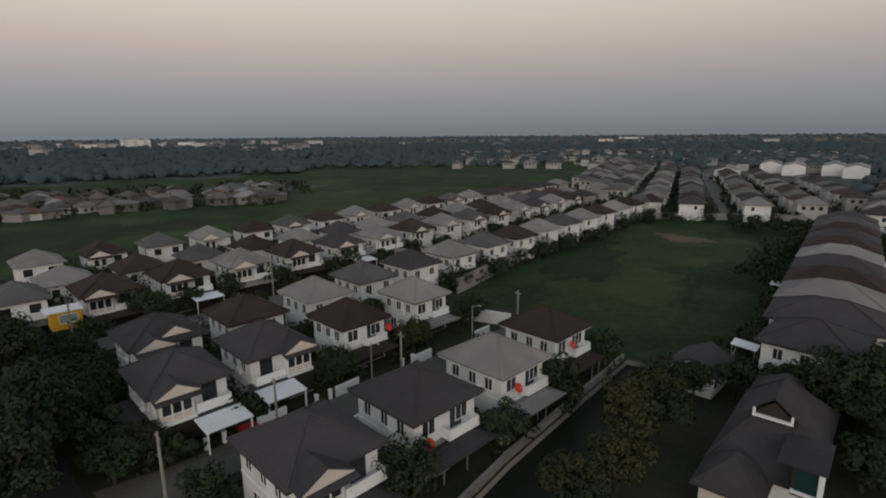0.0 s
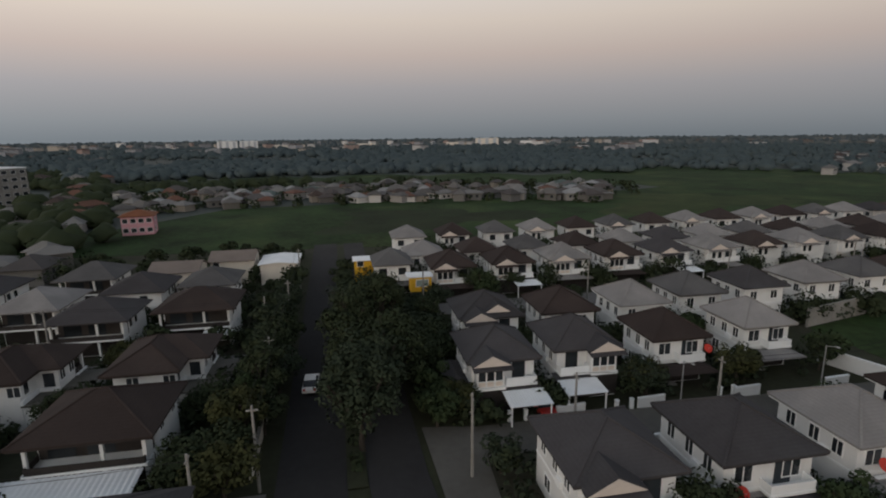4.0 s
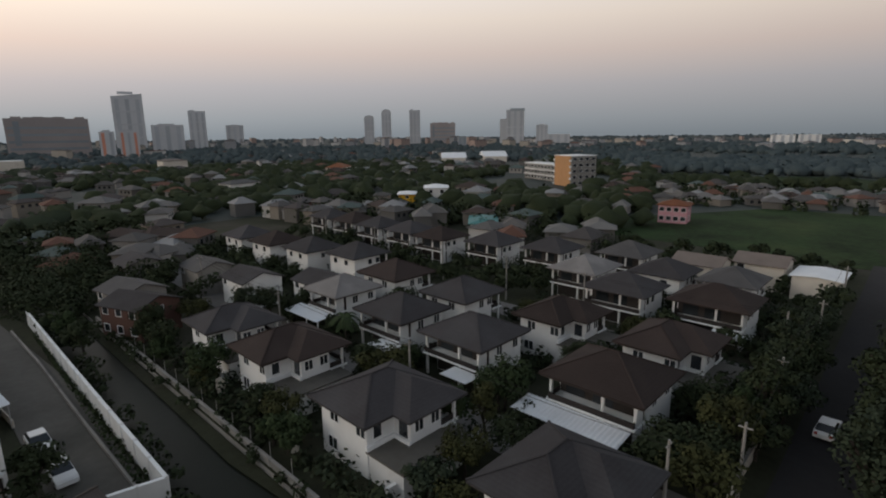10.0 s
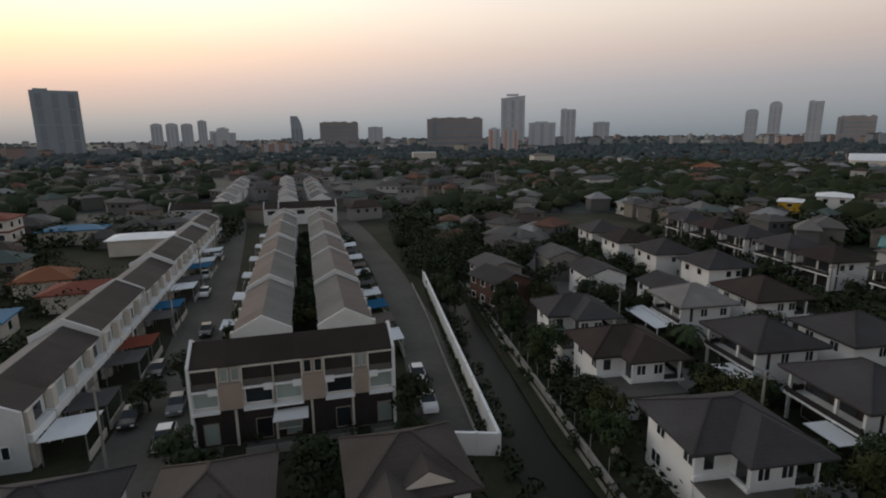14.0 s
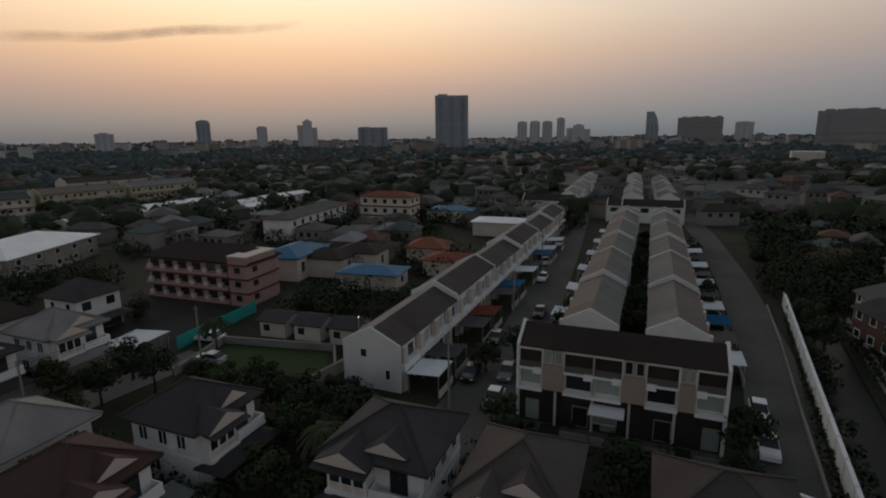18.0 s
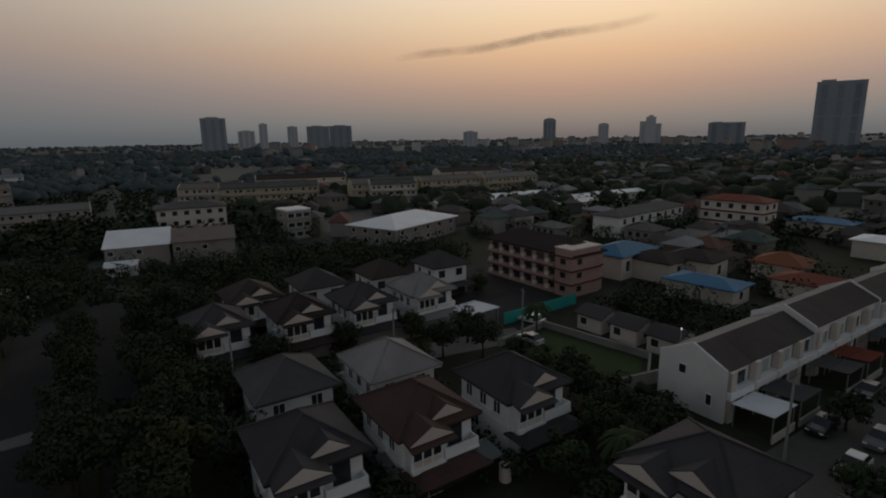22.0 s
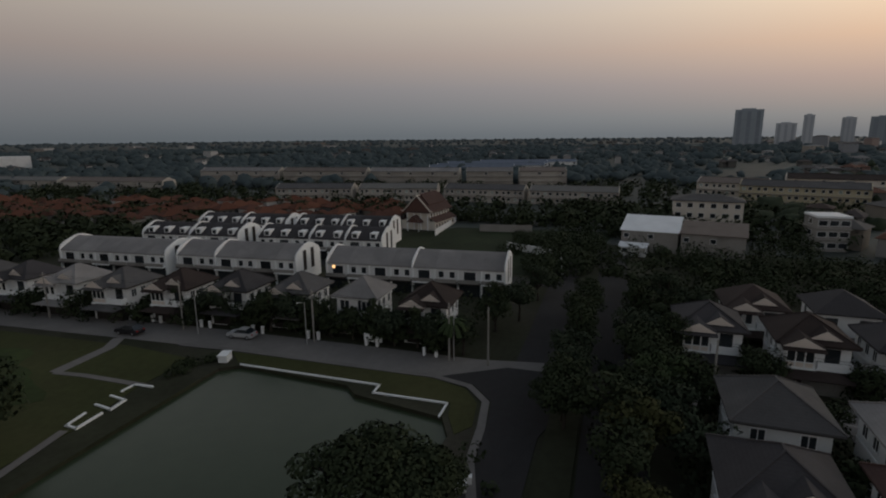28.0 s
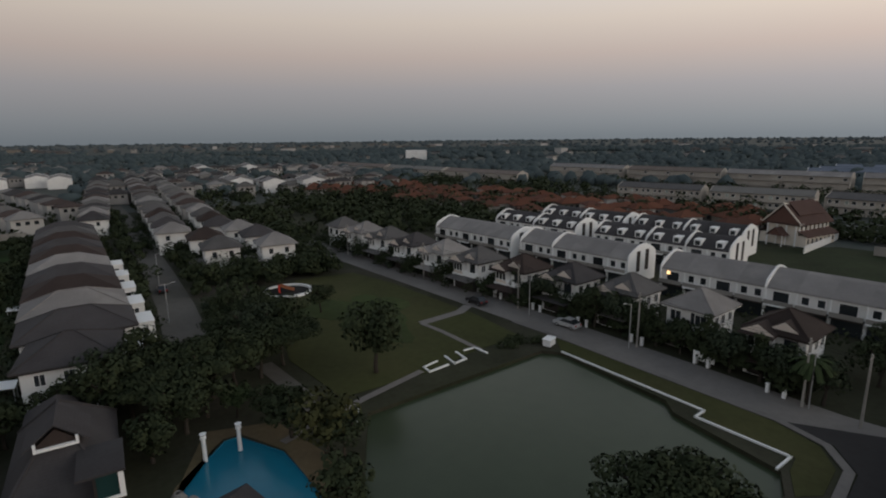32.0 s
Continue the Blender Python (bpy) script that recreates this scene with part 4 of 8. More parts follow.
def lump_cloud(rng, centres, radii, flat_=0.8):
    """Uneven soft lumps of foliage, for crowns seen from very far."""
    base = [(1, 0, 0), (-1, 0, 0), (0, 1, 0), (0, -1, 0), (0, 0, 1), (0, 0, -1)]
    tri, mids, face_ = [(a, b, c) for a in (0, 1) for b in (2, 3) for c in (4, 5)], {}, []

    def half(i, j):
        k = (min(i, j), max(i, j))
        if k not in mids:
            q = (Vector(base[i]) + Vector(base[j])).normalized()
            base.append(tuple(q))
            mids[k] = len(base) - 1
        return mids[k]

    for a, b, c in tri:
        ab, bc, ca = half(a, b), half(b, c), half(c, a)
        for t in ((a, ab, ca), (ab, b, bc), (ca, bc, c), (ab, bc, ca)):
            p, q, r = (Vector(base[i]) for i in t)
            face_.append(t if (q - p).cross(r - p).dot(p + q + r) > 0 else t[::-1])
    unit = np.array(base)
    v, f, soft = Leaves(), [], []
    for (cx, cy, cz), r in zip(centres, radii):
        p = unit * (r * rng.uniform(0.6, 1.2, len(unit)))[:, None] * (rng.uniform(0.75, 1.5), rng.uniform(0.75, 1.5), flat_ * rng.uniform(0.6, 1.15)) + (cx, cy, cz)
        k = len(v)
        v.extend(map(tuple, p))
        f.extend([(k + a, k + b, k + c) for a, b, c in face_])
        out = unit * 0.75 + (0, 0, 0.5)
        soft.append(out / np.linalg.norm(out, axis=1)[:, None])
    v.soft = np.concatenate(soft)
    return v, f


def tree_build(kind, leaf, seed):
    rng = np.random.default_rng(seed)
    spec = {"round": (2.6, 5.4, 2.5, 30, 1.05, 78, 0.185), "tall": (2.6, 7.6, 1.9, 32, 1.0, 78, 0.185), "big": (3.2, 10.2, 3.3, 64, 1.2, 92, 0.19), "umbrella": (4.4, 5.9, 4.6, 70, 1.15, 150, 0.15),
            "shrub": (0.4, 1.3, 1.2, 12, 0.62, 46, 0.17), "slim": (1.8, 6.0, 1.0, 18, 0.7, 80, 0.17), "small": (1.1, 3.3, 1.4, 18, 0.75, 80, 0.16)}[kind]
    trunk_h, top, spread, clumps, cr, per, size = spec
    names = {"round": ("tree", "leafy broad-crowned garden tree, dark green"), "tall": ("tree", "tall dense tree with dark foliage"), "big": ("tree", "tall wide street tree with dark foliage"), "umbrella": ("tree", "wide flat-crowned rain tree, dark green"),
             "shrub": ("shrub", "low leafy garden shrub, dark green"), "slim": ("tree", "slim upright garden tree with green leaves"), "small": ("tree", "small leafy garden tree, green")}[kind]
    ob = thing(names[0], names[1], names[0], "trees" if names[0] == "tree" else "shrubs")
    cen, rad = [], []
    mid = (trunk_h + top) / 2 + 0.3
    for i in range(clumps):
        a, q = rng.uniform(0, 2 * math.pi), rng.uniform(0, 1) ** 0.55
        z = mid + (top - trunk_h) / 2 * rng.uniform(-1, 1) * math.sqrt(max(0.05, 1 - q * q * 0.8)) if kind != "umbrella" else trunk_h + 0.5 + rng.uniform(0, 1.2) * (1.15 - q)
        cen.append((spread * q * math.cos(a), spread * q * math.sin(a), z))
        rad.append(cr * rng.uniform(0.65, 1.2))
    t = Shape()
    r0 = 0.09 + 0.025 * top
    segs = 5
    px, py = 0.0, 0.0
    for s in range(segs):
        za, zb = trunk_h * s / segs, trunk_h * (s + 1) / segs
        nx, ny = px + rng.normal() * 0.05, py + rng.normal() * 0.05
        m = Matrix(((1, 0, (nx - px) / (zb - za), px), (0, 1, (ny - py) / (zb - za), py), (0, 0, 1, za), (0, 0, 0, 1)))
        t.tube(0, 0, 0, zb - za, r0 * (1 - 0.5 * s / segs), r0 * (1 - 0.5 * (s + 1) / segs), 7, 0, m)
        px, py = nx, ny
    for i in range(0, clumps, 3):
        t.beam((px, py, trunk_h * 0.9), cen[i], r0 * 0.28)
    part("trunk", t, BARK, ob)
    v, f = leaf_cloud(rng, cen, rad, per, size, 0.8 if kind != "umbrella" else 0.55)
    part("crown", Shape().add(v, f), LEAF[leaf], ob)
    return ob


def palm_build(seed):
    rng = np.random.default_rng(seed)
    ob = thing("palm_tree", "slender palm tree with drooping fronds", "palm tree", "palms")
    part("trunk", Shape().tube(0, 0, 0, 5.5, 0.16, 0.11, 7), BARK, ob)
    s = Shape()
    for i in range(14):
        a, lift = 2 * math.pi * i / 14 + rng.normal() * 0.1, rng.uniform(0.1, 1.0)
        pts = [(2.3 * u * math.cos(a), 2.3 * u * math.sin(a), 5.5 + lift * 1.6 * u - 2.0 * u * u) for u in (0, 0.25, 0.5, 0.75, 1.0)]
        for p, q in zip(pts, pts[1:]):
            w = 0.32
            nx, ny = -math.sin(a) * w, math.cos(a) * w
            s.add([(p[0] + nx, p[1] + ny, p[2] - 0.12), p, q, (q[0] + nx, q[1] + ny, q[2] - 0.12), (p[0] - nx, p[1] - ny, p[2] - 0.12), (q[0] - nx, q[1] - ny, q[2] - 0.12)], [(0, 1, 2, 3), (1, 4, 5, 2)])
    part("fronds", s, LEAF[1], ob)
    return ob


trng = random.Random(5)
LOOSE = []      # shrubs and far trees, joined below


def tree(kind, x, y, s=1.0, leaf=None, h=None):
    leaf = trng.choice((0, 1, 2, 3, 0, 1)) if leaf is None else leaf
    if kind == "shrub" or math.hypot(x, y) > 96:
        LOOSE.append((x, y, s * {"shrub": 1.0, "small": 1.6, "round": 2.8, "tall": 2.9, "big": 4.0, "umbrella": 3.2, "slim": 1.6}[kind]))
        return None
    seed = trng.choice((1, 2))
    key = ("tree", kind, leaf, seed)
    if key not in KEPT:     # the model itself keeps its own size; it is the first one planted
        KEPT[key] = ob = tree_build(kind, leaf, seed * 7 + leaf)
        ob.matrix_basis = pose(x, y, 0, 0, 0, trng.uniform(0, 360))
        return ob
    k = s * trng.uniform(0.9, 1.12)
    return copy_thing(KEPT[key], pose(x, y, 0, 0, 0, trng.uniform(0, 360)) @ Matrix.Diagonal((k, k, k * (h or trng.uniform(0.9, 1.1)), 1)))


def palm(x, y, s=1.0):
    return put(("palm",), lambda: palm_build(3), pose(x, y, 0, 0, 0, trng.uniform(0, 360)))


# ---- ground, water, roads ----
POND_EDGE = [(11, 33), (16, 24), (30, 19.5), (44, 20.5), (47.2, 22.6), (47.7, 34.4), (49.3, 36.6), (48.3, 53.2), (46.3, 55.2), (29.2, 52.8), (18.3, 51.2), (13.7, 40.0)]
CANAL_EDGE = [(-19.8, -112), (-19.8, -34), (-24.2, 20), (-26.6, 35), (-29.3, 64), (-22.5, 66), (-19.6, 35), (-16, 10), (-12.6, -34), (-12.6, -112)]
POOL_EDGE = [(-0.9, 47.0), (3.6, 53.2), (5.0, 53.4), (8.5, 48.3), (10.0, 40.0), (5.0, 38.0), (1.6, 42.0)]
NEAR = [(-150, -190), (150, -190), (150, 260), (-150, 260)]


def fill(loops):
    bm = bmesh.new()
    for loop in loops:
        vs = [bm.verts.new((x, y, 0)) for x, y in loop]
        for a, b in zip(vs, vs[1:] + vs[:1]):
            bm.edges.new((a, b))
    bmesh.ops.triangle_fill(bm, use_beauty=True, use_dissolve=False, edges=bm.edges[:])
    for f in bm.faces:
        if f.normal.z < 0:
            f.normal_flip()
    v = [tuple(p.co) for p in bm.verts]
    bm.verts.index_update()
    out = v, [tuple(p.index for p in f.verts) for f in bm.faces]
    bm.free()
    return out


ground = Shape()
rim = [(4900 * math.cos(2 * math.pi * i / 96), 4900 * math.sin(2 * math.pi * i / 96)) for i in range(96)]
ground.add(*fill([NEAR, POND_EDGE, CANAL_EDGE, POOL_EDGE]), 0)
ground.add(*fill([rim, NEAR]), 1)
solid("ground", ground, (YARD, LAND), "flat dark ground of yards, grass and plain", "ground", "", "structure")


def basin(name, edge, level, depth, bank, water, label, label2):
    s = Shape()
    n = len(edge)
    cx, cy = sum(p[0] for p in edge) / n, sum(p[1] for p in edge) / n
    for i in range(n):
        a, b = edge[i], edge[(i + 1) % n]
        s.add([(*a, 0.02), (*b, 0.02), (*b, -depth), (*a, -depth)], [(0, 1, 2, 3)])
    s.prism(edge, -depth - 0.1, -depth)
    solid(name + "_bank", s, bank, label2, "bank", "", "structure")
    solid(name + "_water", Shape().add([(*p, level) for p in edge], [tuple(range(n))]), water, label, "water", "", "structure")


basin("pond", POND_EDGE, -0.45, 1.2, YARD, POND, "still greenish pond water", "grassy bank of the pond")
basin("canal", CANAL_EDGE, -0.7, 1.6, CONCRETE, CANAL, "dark still canal water", "stained concrete canal lining")
basin("swimming_pool", POOL_EDGE, -0.12, 1.3, TILE_POOL, POOL, "bright blue swimming pool water", "blue tiled pool wall")


def strip(name, pts, width, z, material, label, category="road", thick=0.05):
    """A ribbon of constant width along a line of points."""
    left, right = [], []
    for i, (x, y) in enumerate(pts):
        ax, ay = pts[max(0, i - 1)]
        bx, by = pts[min(len(pts) - 1, i + 1)]
        d = math.hypot(bx - ax, by - ay)
        nx, ny = -(by - ay) / d * width / 2, (bx - ax) / d * width / 2
        left.append((x + nx, y + ny))
        right.append((x - nx, y - ny))
    return patch(name, right + left[::-1], z, material, label, category, thick)


def patch(name, poly, z, material, label, category="road", thick=0.05):
    v, f = fill([poly])
    s = Shape().add([(a, b, z) for a, b, _ in v], f)
    n = len(poly)
    for i in range(n):
        a, b = poly[i], poly[(i + 1) % n]
        s.add([(*a, z - thick), (*b, z - thick), (*b, z), (*a, z)], [(0, 1, 2, 3), (3, 2, 1, 0)])
    return solid(name, s, material, label, category, "", "structure")


patch("canal_mudbank", [(-19.7, -110), (-18.1, -110), (-18.2, -60), (-18.0, -46), (-18.9, -37), (-19.7, -35)], -0.5, YARD, "dark weedy mud bank in the canal", "bank")
# boulevard with its planted middle strip
strip("road", [(-150, -6.4), (-120, -5.7), (-41, -4.2), (0, -3.0), (30, 2.5), (75, 8.2), (140, 17)], 6.2, 0.06, ASPHALT, "worn asphalt lane of the boulevard")
strip("road", [(-150, 1.2), (-120, 1.8), (-42, 3.4), (-20, 5.4), (0, 8), (30, 12.6), (75, 18.2), (140, 27)], 5.4, 0.065, ASPHALT, "worn asphalt lane of the boulevard")
strip("pavement", [(-148, -2.3), (-120, -1.9), (-41, -0.2)], 1.8, 0.17, YARD, "grassy raised middle strip of the boulevard", "verge", 0.17)
strip("pavement", [(30, 7.6), (75, 13.2), (140, 22)], 3.2, 0.17, YARD, "grassy raised middle strip of the boulevard", "verge", 0.17)
patch("road", [(-49.6, 6.6), (-34, 7.2), (-34, 11.4), (-43.2, 12), (-43.6, 62), (-48.8, 62), (-48.6, 12.4), (-49.2, 9.4)], 0.075, LANE, "pale concrete side street between houses")
# estate streets
strip("road", [(-57, 200), (-92, 288), (-136, 402)], 6.0, 0.07, PAVING, "concrete estate street between house rows")
strip("road", [(-87, 9), (-88, 60), (-92, 120), (-97, 200), (-100, 250)], 6.0, 0.07, PAVING, "concrete estate street between house rows")
strip("road", [(-119, 9), (-120, 60), (-124, 120), (-130, 200), (-134, 250)], 6.0, 0.07, PAVING, "concrete estate street between house rows")
strip("road", [(-39, -8), (-39, -80), (-41, -128)], 5.6, 0.07, PAVING, "concrete estate street between modern houses")
strip("road", [(-70.5, -8), (-71, -80), (-76, -140)], 5.6, 0.07, PAVING, "concrete estate street between modern houses")
strip("road", [(20.5, -30), (24.5, -75), (34.5, -135), (52, -235), (70, -335)], 8.0, 0.055, LANE, "grey concrete street along the three-storey rows")
strip("road", [(-8.2, -46), (-8.0, -80), (-4.5, -120), (1.5, -165), (14, -235)], 6.6, 0.07, LANE, "dim concrete access road beside the white wall")
strip("road", [(62, 15), (59.4, 24), (57.4, 40), (53, 70), (45.5, 110), (38.5, 150), (30, 200)], 7.0, 0.075, PAVING, "pale concrete road past the pond")
strip("road", [(2.3, 82), (1.4, 105), (-1.2, 138), (-9.8, 228), (-17, 290)], 6.2, 0.07, LANE, "straight concrete estate road between houses")
strip("road", [(63.5, 5), (64.5, -20), (63, -46)], 5.5, 0.072, PAVING, "dim concrete side street between houses")
strip("road", [(104, 16), (104, 60), (96, 110)], 5.0, 0.071, ASPHALT, "narrow lane behind the townhouses")
# lawns and fields
patch("lawn", [(17, 56), (29.5, 57), (38, 60), (47, 61), (46.5, 74), (42, 100), (38, 112), (25, 112), (17, 96), (14, 70)], 0.05, LAWN, "mown green park lawn", "grass")
patch("pavement", [(47.9, 22.2), (50.4, 23), (49.1, 32), (51.1, 32.8), (48.7, 54), (51.2, 58), (53.9, 38.6), (55.3, 27.8), (54.4, 22.9), (51.6, 20.2), (46.8, 18.9), (44.6, 20.0)], 0.045, LAWN, "green verge between pond and road", "grass")
strip("pavement", [(49.9, 67), (51.7, 58.3), (54.3, 38.6), (55.8, 27.8), (55.1, 22.6), (52.2, 19.4), (46.8, 17.9), (41, 16.8), (36, 14.6)], 0.9, 0.12, PAVING, "pale kerb path round the pond's corner", "path", 0.1)
patch("road", [(56.2, 27), (62, 20), (63, 13), (52, 11.2), (40, 13.4), (46.8, 17.4), (52.4, 18.8), (55.6, 22.2)], 0.08, ASPHALT, "worn concrete mouth of the pond road")
strip("pavement", [(10.6, 70.5), (12.4, 62), (13.6, 55), (13.9, 52.6)], 2.3, 0.06, LANE, "paved path beside the lawn", "path")
patch("pavement", [(-2, 44), (2, 56), (9, 54.4), (12, 46), (12, 39), (9.9, 39.8), (8.6, 48.6), (5.2, 53.8), (3.5, 53.6), (-1.2, 47.4)], 0.04, SOIL, "brown paved pool deck", "deck")
patch("grass_field", [(-27, 66), (-34, 62), (-41, 70), (-66, 70), (-76, 112), (-81, 150), (-85, 175.5), (-64, 189), (-45, 204), (-36, 203), (-31, 170), (-24, 120), (-21, 80)], 0.03, FIELD, "overgrown green field inside the estate", "field")


def blob(name, cx, cy, rx, ry, turn, z, material, label, category, seed):
    """A ragged patch on the ground."""
    r, pts = random.Random(seed), []
    for k in range(40):
        a = 2 * math.pi * k / 40
        q = 0.78 + 0.2 * math.sin(3 * a + seed) + 0.1 * math.sin(7 * a + 2 * seed) + r.uniform(-0.07, 0.07)
        u, w = rx * q * math.cos(a), ry * q * math.sin(a)
        pts.append((cx + u * math.cos(radians(turn)) - w * math.sin(radians(turn)), cy + u * math.sin(radians(turn)) + w * math.cos(radians(turn))))
    return patch(name, pts, z, material, label, category, 0.02)


blob("grass_patch", -52, 140, 24, 34, 10, 0.042, DRYGRASS, "drier olive patch of the field", "grass", 1)
blob("grass_patch", -46, 98, 12, 17, -20, 0.044, DRYGRASS, "drier olive patch of the field", "grass", 2)
blob("grass_patch", -60, 108, 9, 20, 8, 0.046, DARKGRASS, "dark rank patch of the field", "grass", 3)
blob("grass_patch", -190, 30, 28, 50, 10, 0.062, DARKGRASS, "dark rank patch of the field", "grass", 4)
blob("grass_patch", -210, 150, 34, 60, 16, 0.064, DRYGRASS, "drier olive patch of the field", "grass", 5)
blob("soil", -56, 153, 10, 6, -8, 0.055, SOIL, "patch of bare sandy earth", "soil", 6)
blob("grass_patch", 30, 84, 10, 16, 10, 0.062, DRYGRASS, "drier olive patch of the lawn", "grass", 7)
patch("grass_field", [(-149, -94), (-143, 20), (-147, 110), (-153, 240), (-200, 420), (-330, 520), (-330, 330), (-262, 150), (-236, -50), (-190, -78)], 0.05, FIELD, "broad dark green grass field", "field")
for a0, a1, d0, d1 in ((66, 104, 338, 415), (44, 66, 330, 520)):
    ring_ = [(a0 + (a1 - a0) * k / 10, d0 + (6 if k % 2 else -6)) for k in range(11)] + [(a1 - (a1 - a0) * k / 10, d1 + (9 if k % 3 else -12)) for k in range(11)]
    patch("grass_field", [(-math.sin(radians(a)) * d, math.cos(radians(a)) * d) for a, d in ring_], 0.03 + 0.0001 * a0, FIELD, "far green field between woods", "field")
patch("lawn", [(43.5, -44), (58.8, -39.5), (62.6, -50), (47.2, -54.4), (43.6, -50)], 0.05, GREENLAWN, "small green walled lawn", "grass")
patch("yard", [(70.5, -46), (70, -60), (104, -66), (98, -46)], 0.03, ASPHALT, "bare dim yard beside the apartment block", "yard")
patch("yard", [(45, -74), (68, -82), (84, -120), (52, -116)], 0.03, YARD, "weedy open plot between houses", "yard")
patch("yard", [(96, 100), (160, 70), (170, 20), (110, 22), (104, 60)], 0.025, DARKGRASS, "rough grass plot behind townhouses", "yard")

strip("pavement", [(47.9, 78), (44.8, 75.7), (36.4, 74)], 1.8, 0.09, PAVING, "pale path across the lawn", "path")
strip("pavement", [(36.4, 74), (37.5, 69.3), (38.8, 59.7)], 0.9, 0.085, PAVING, "narrow pale path beside the lawn", "path")
strip("pavement", [(28.3, 57.7), (18.8, 54.3), (11.6, 51.3), (8.7, 49.9)], 1.0, 0.095, PAVING, "narrow pale path along the pond bank", "path")

# ---- estate houses north of the boulevard ----
house(-35.0, 19.2, 0, "dark", "g", 9.6, 9.2)
house(-35.0, 31.0, 0, "dark", "", 9.6, 9.2)
house(-34.8, 42.6, 0, "light", "w", 9.4, 8.6)
house(-36.2, 54.6, 0, "brown", "w", 9.0, 8.2)
house(-56.2, 16.2, 0, "dark", "gcp", 9.4, 8.6)
house(-57.4, 26.6, 0, "dark", "gcm", 9.4, 8.6)
house(-57.4, 38.9, 0, "brown", "", 8.6, 8.0)
house(-59.0, 52.4, 0, "light", "", 8.8, 7.8)
house(-69.8, 18.6, 0, "dark", "gu", 9.4, 9.2)
house(-69.6, 30.0, 180, "brown", "", 9.0, 8.8)
house(-70.4, 41.8, 180, "light", "w", 9.2, 8.4)
for i, c in enumerate(("grey", "dark", "light", "grey", "brown", "light", "grey", "light", "brown", "light", "brown", "grey", "light")):
    house(-73.2 - i * 0.95, 53.2 + i * 11.9, 180, c, "w" if i % 2 else "", 9.2, 8.4, far=i > 4)
for i, c in enumerate(("brown", "brown", "light", "brown", "dark", "light", "brown", "light", "grey", "brown", "light", "dark", "light", "brown", "grey", "light")):
    house(-98.0 - i * 0.75, 19.2 + i * 11.9, 0, c, ("g", "gc", "g", "g", "gc", "g")[i % 6], 9.4, 9.0, far=i > 3)
for i, c in enumerate(("light", "brown", "grey", "brown", "light", "dark", "light", "grey", "brown", "light", "brown", "light", "grey", "dark", "light", "brown")):
    house(-109.0 - i * 0.8, 15.6 + i * 11.9, 180, c, "", 9.0, 8.6, far=True)
for i, c in enumerate(("light", "brown", "grey", "light", "brown", "grey", "brown", "light", "brown", "light", "brown", "grey", "light", "grey", "brown", "light", "brown", "light", "grey")):
    house(-129.0 - i * 0.85, 14.6 + i * 11.6, 0, c, "g" if i % 2 else "", 9.0, 8.6, far=True)
house(-102.2, 8.2, 0, "grey", "", 9.4, 8.0, True)
annex = thing("annex", "yellow upper-floor annex over a dark carport", "annex", "", "", pose(-91.8, 12.6, 0))
part("wall", Shape().box(-2.0, -1.9, 2.3, 0.8, 1.9, 5.0), YELLOW, annex)
part("flat_roof", Shape().box(-2.4, -2.6, 5.0, 1.1, 2.2, 5.2), TRIM, annex)
# solid dark block painted as the shade below the annex
part("carport_recess", Shape().box(-2.0, -1.7, 0.0, 0.4, 1.7, 2.3), DARK, annex)
window(annex, 0.8, 0.2, 3.9, 2.2, 1.2, 0, False, None, BLIND)
low_house(-108.5, 2.9, 0, "white", 4.0, 4.6, 5.0, YELLOW, "small yellow kiosk house with a pale roof", 0.5)
# further streets of the same estate, north
srng = random.Random(8)
for row, (bx, n0, n1) in enumerate(((-17.6, 200, 420), (3.5, 160, 430), (16.0, 166, 430))):
    yy = n0
    while yy < n1:
        house(bx - (yy - n0) * 0.06, yy, 180 if row % 2 else 0, srng.choice(("brown", "dark", "light", "grey", "light")), "", 9.0, 8.6, far=True)
        yy += 12.4
# the streets beyond the field run off at a slant
for row, (ax, ay, bx, by) in enumerate(((-80.5, 186, -160, 398), (-67.5, 190, -148, 404), (-50, 200, -122, 392), (-37.5, 214, -100, 380), (-29, 246, -72, 360), (-108, 214, -196, 450), (-121, 220, -208, 452), (-140, 246, -226, 470), (-153, 262, -236, 474))):
    L = math.hypot(bx - ax, by - ay)
    for k in range(int(L / 12.2)):
        u = k * 12.2 / L
        house(ax + (bx - ax) * u + srng.uniform(-0.6, 0.6), ay + (by - ay) * u, (20.5 if row % 2 else 200.5), srng.choice(("brown", "dark", "light", "grey", "brown", "light")), "", 9.2, 8.8, far=True)
# wide houses beside the long field
for i, c in enumerate(("dark", "dark", "light", "brown", "dark", "light", "brown", "dark", "brown", "grey", "dark")):
    house(-9.6 - i * 1.3 - (0 if i else 0.8), 72.4 + i * 10.6, 6 if i else 0, c, "q" if i < 6 else "", 13.6 if i else 10.4, 9.9, far=i > 2)
house(24.5, 128.5, 180, "light", "", 9.0, 9.0, far=True)
house(12.5, 131, 180, "grey", "", 9.0, 9.0, far=True)
house(10.5, 146, 180, "brown", "", 9.0, 9.0, far=True)
house(23, 143, 180, "dark", "", 9.0, 9.0, far=True)
house(20, 155, 180, "light", "", 9.0, 9.0, far=True)

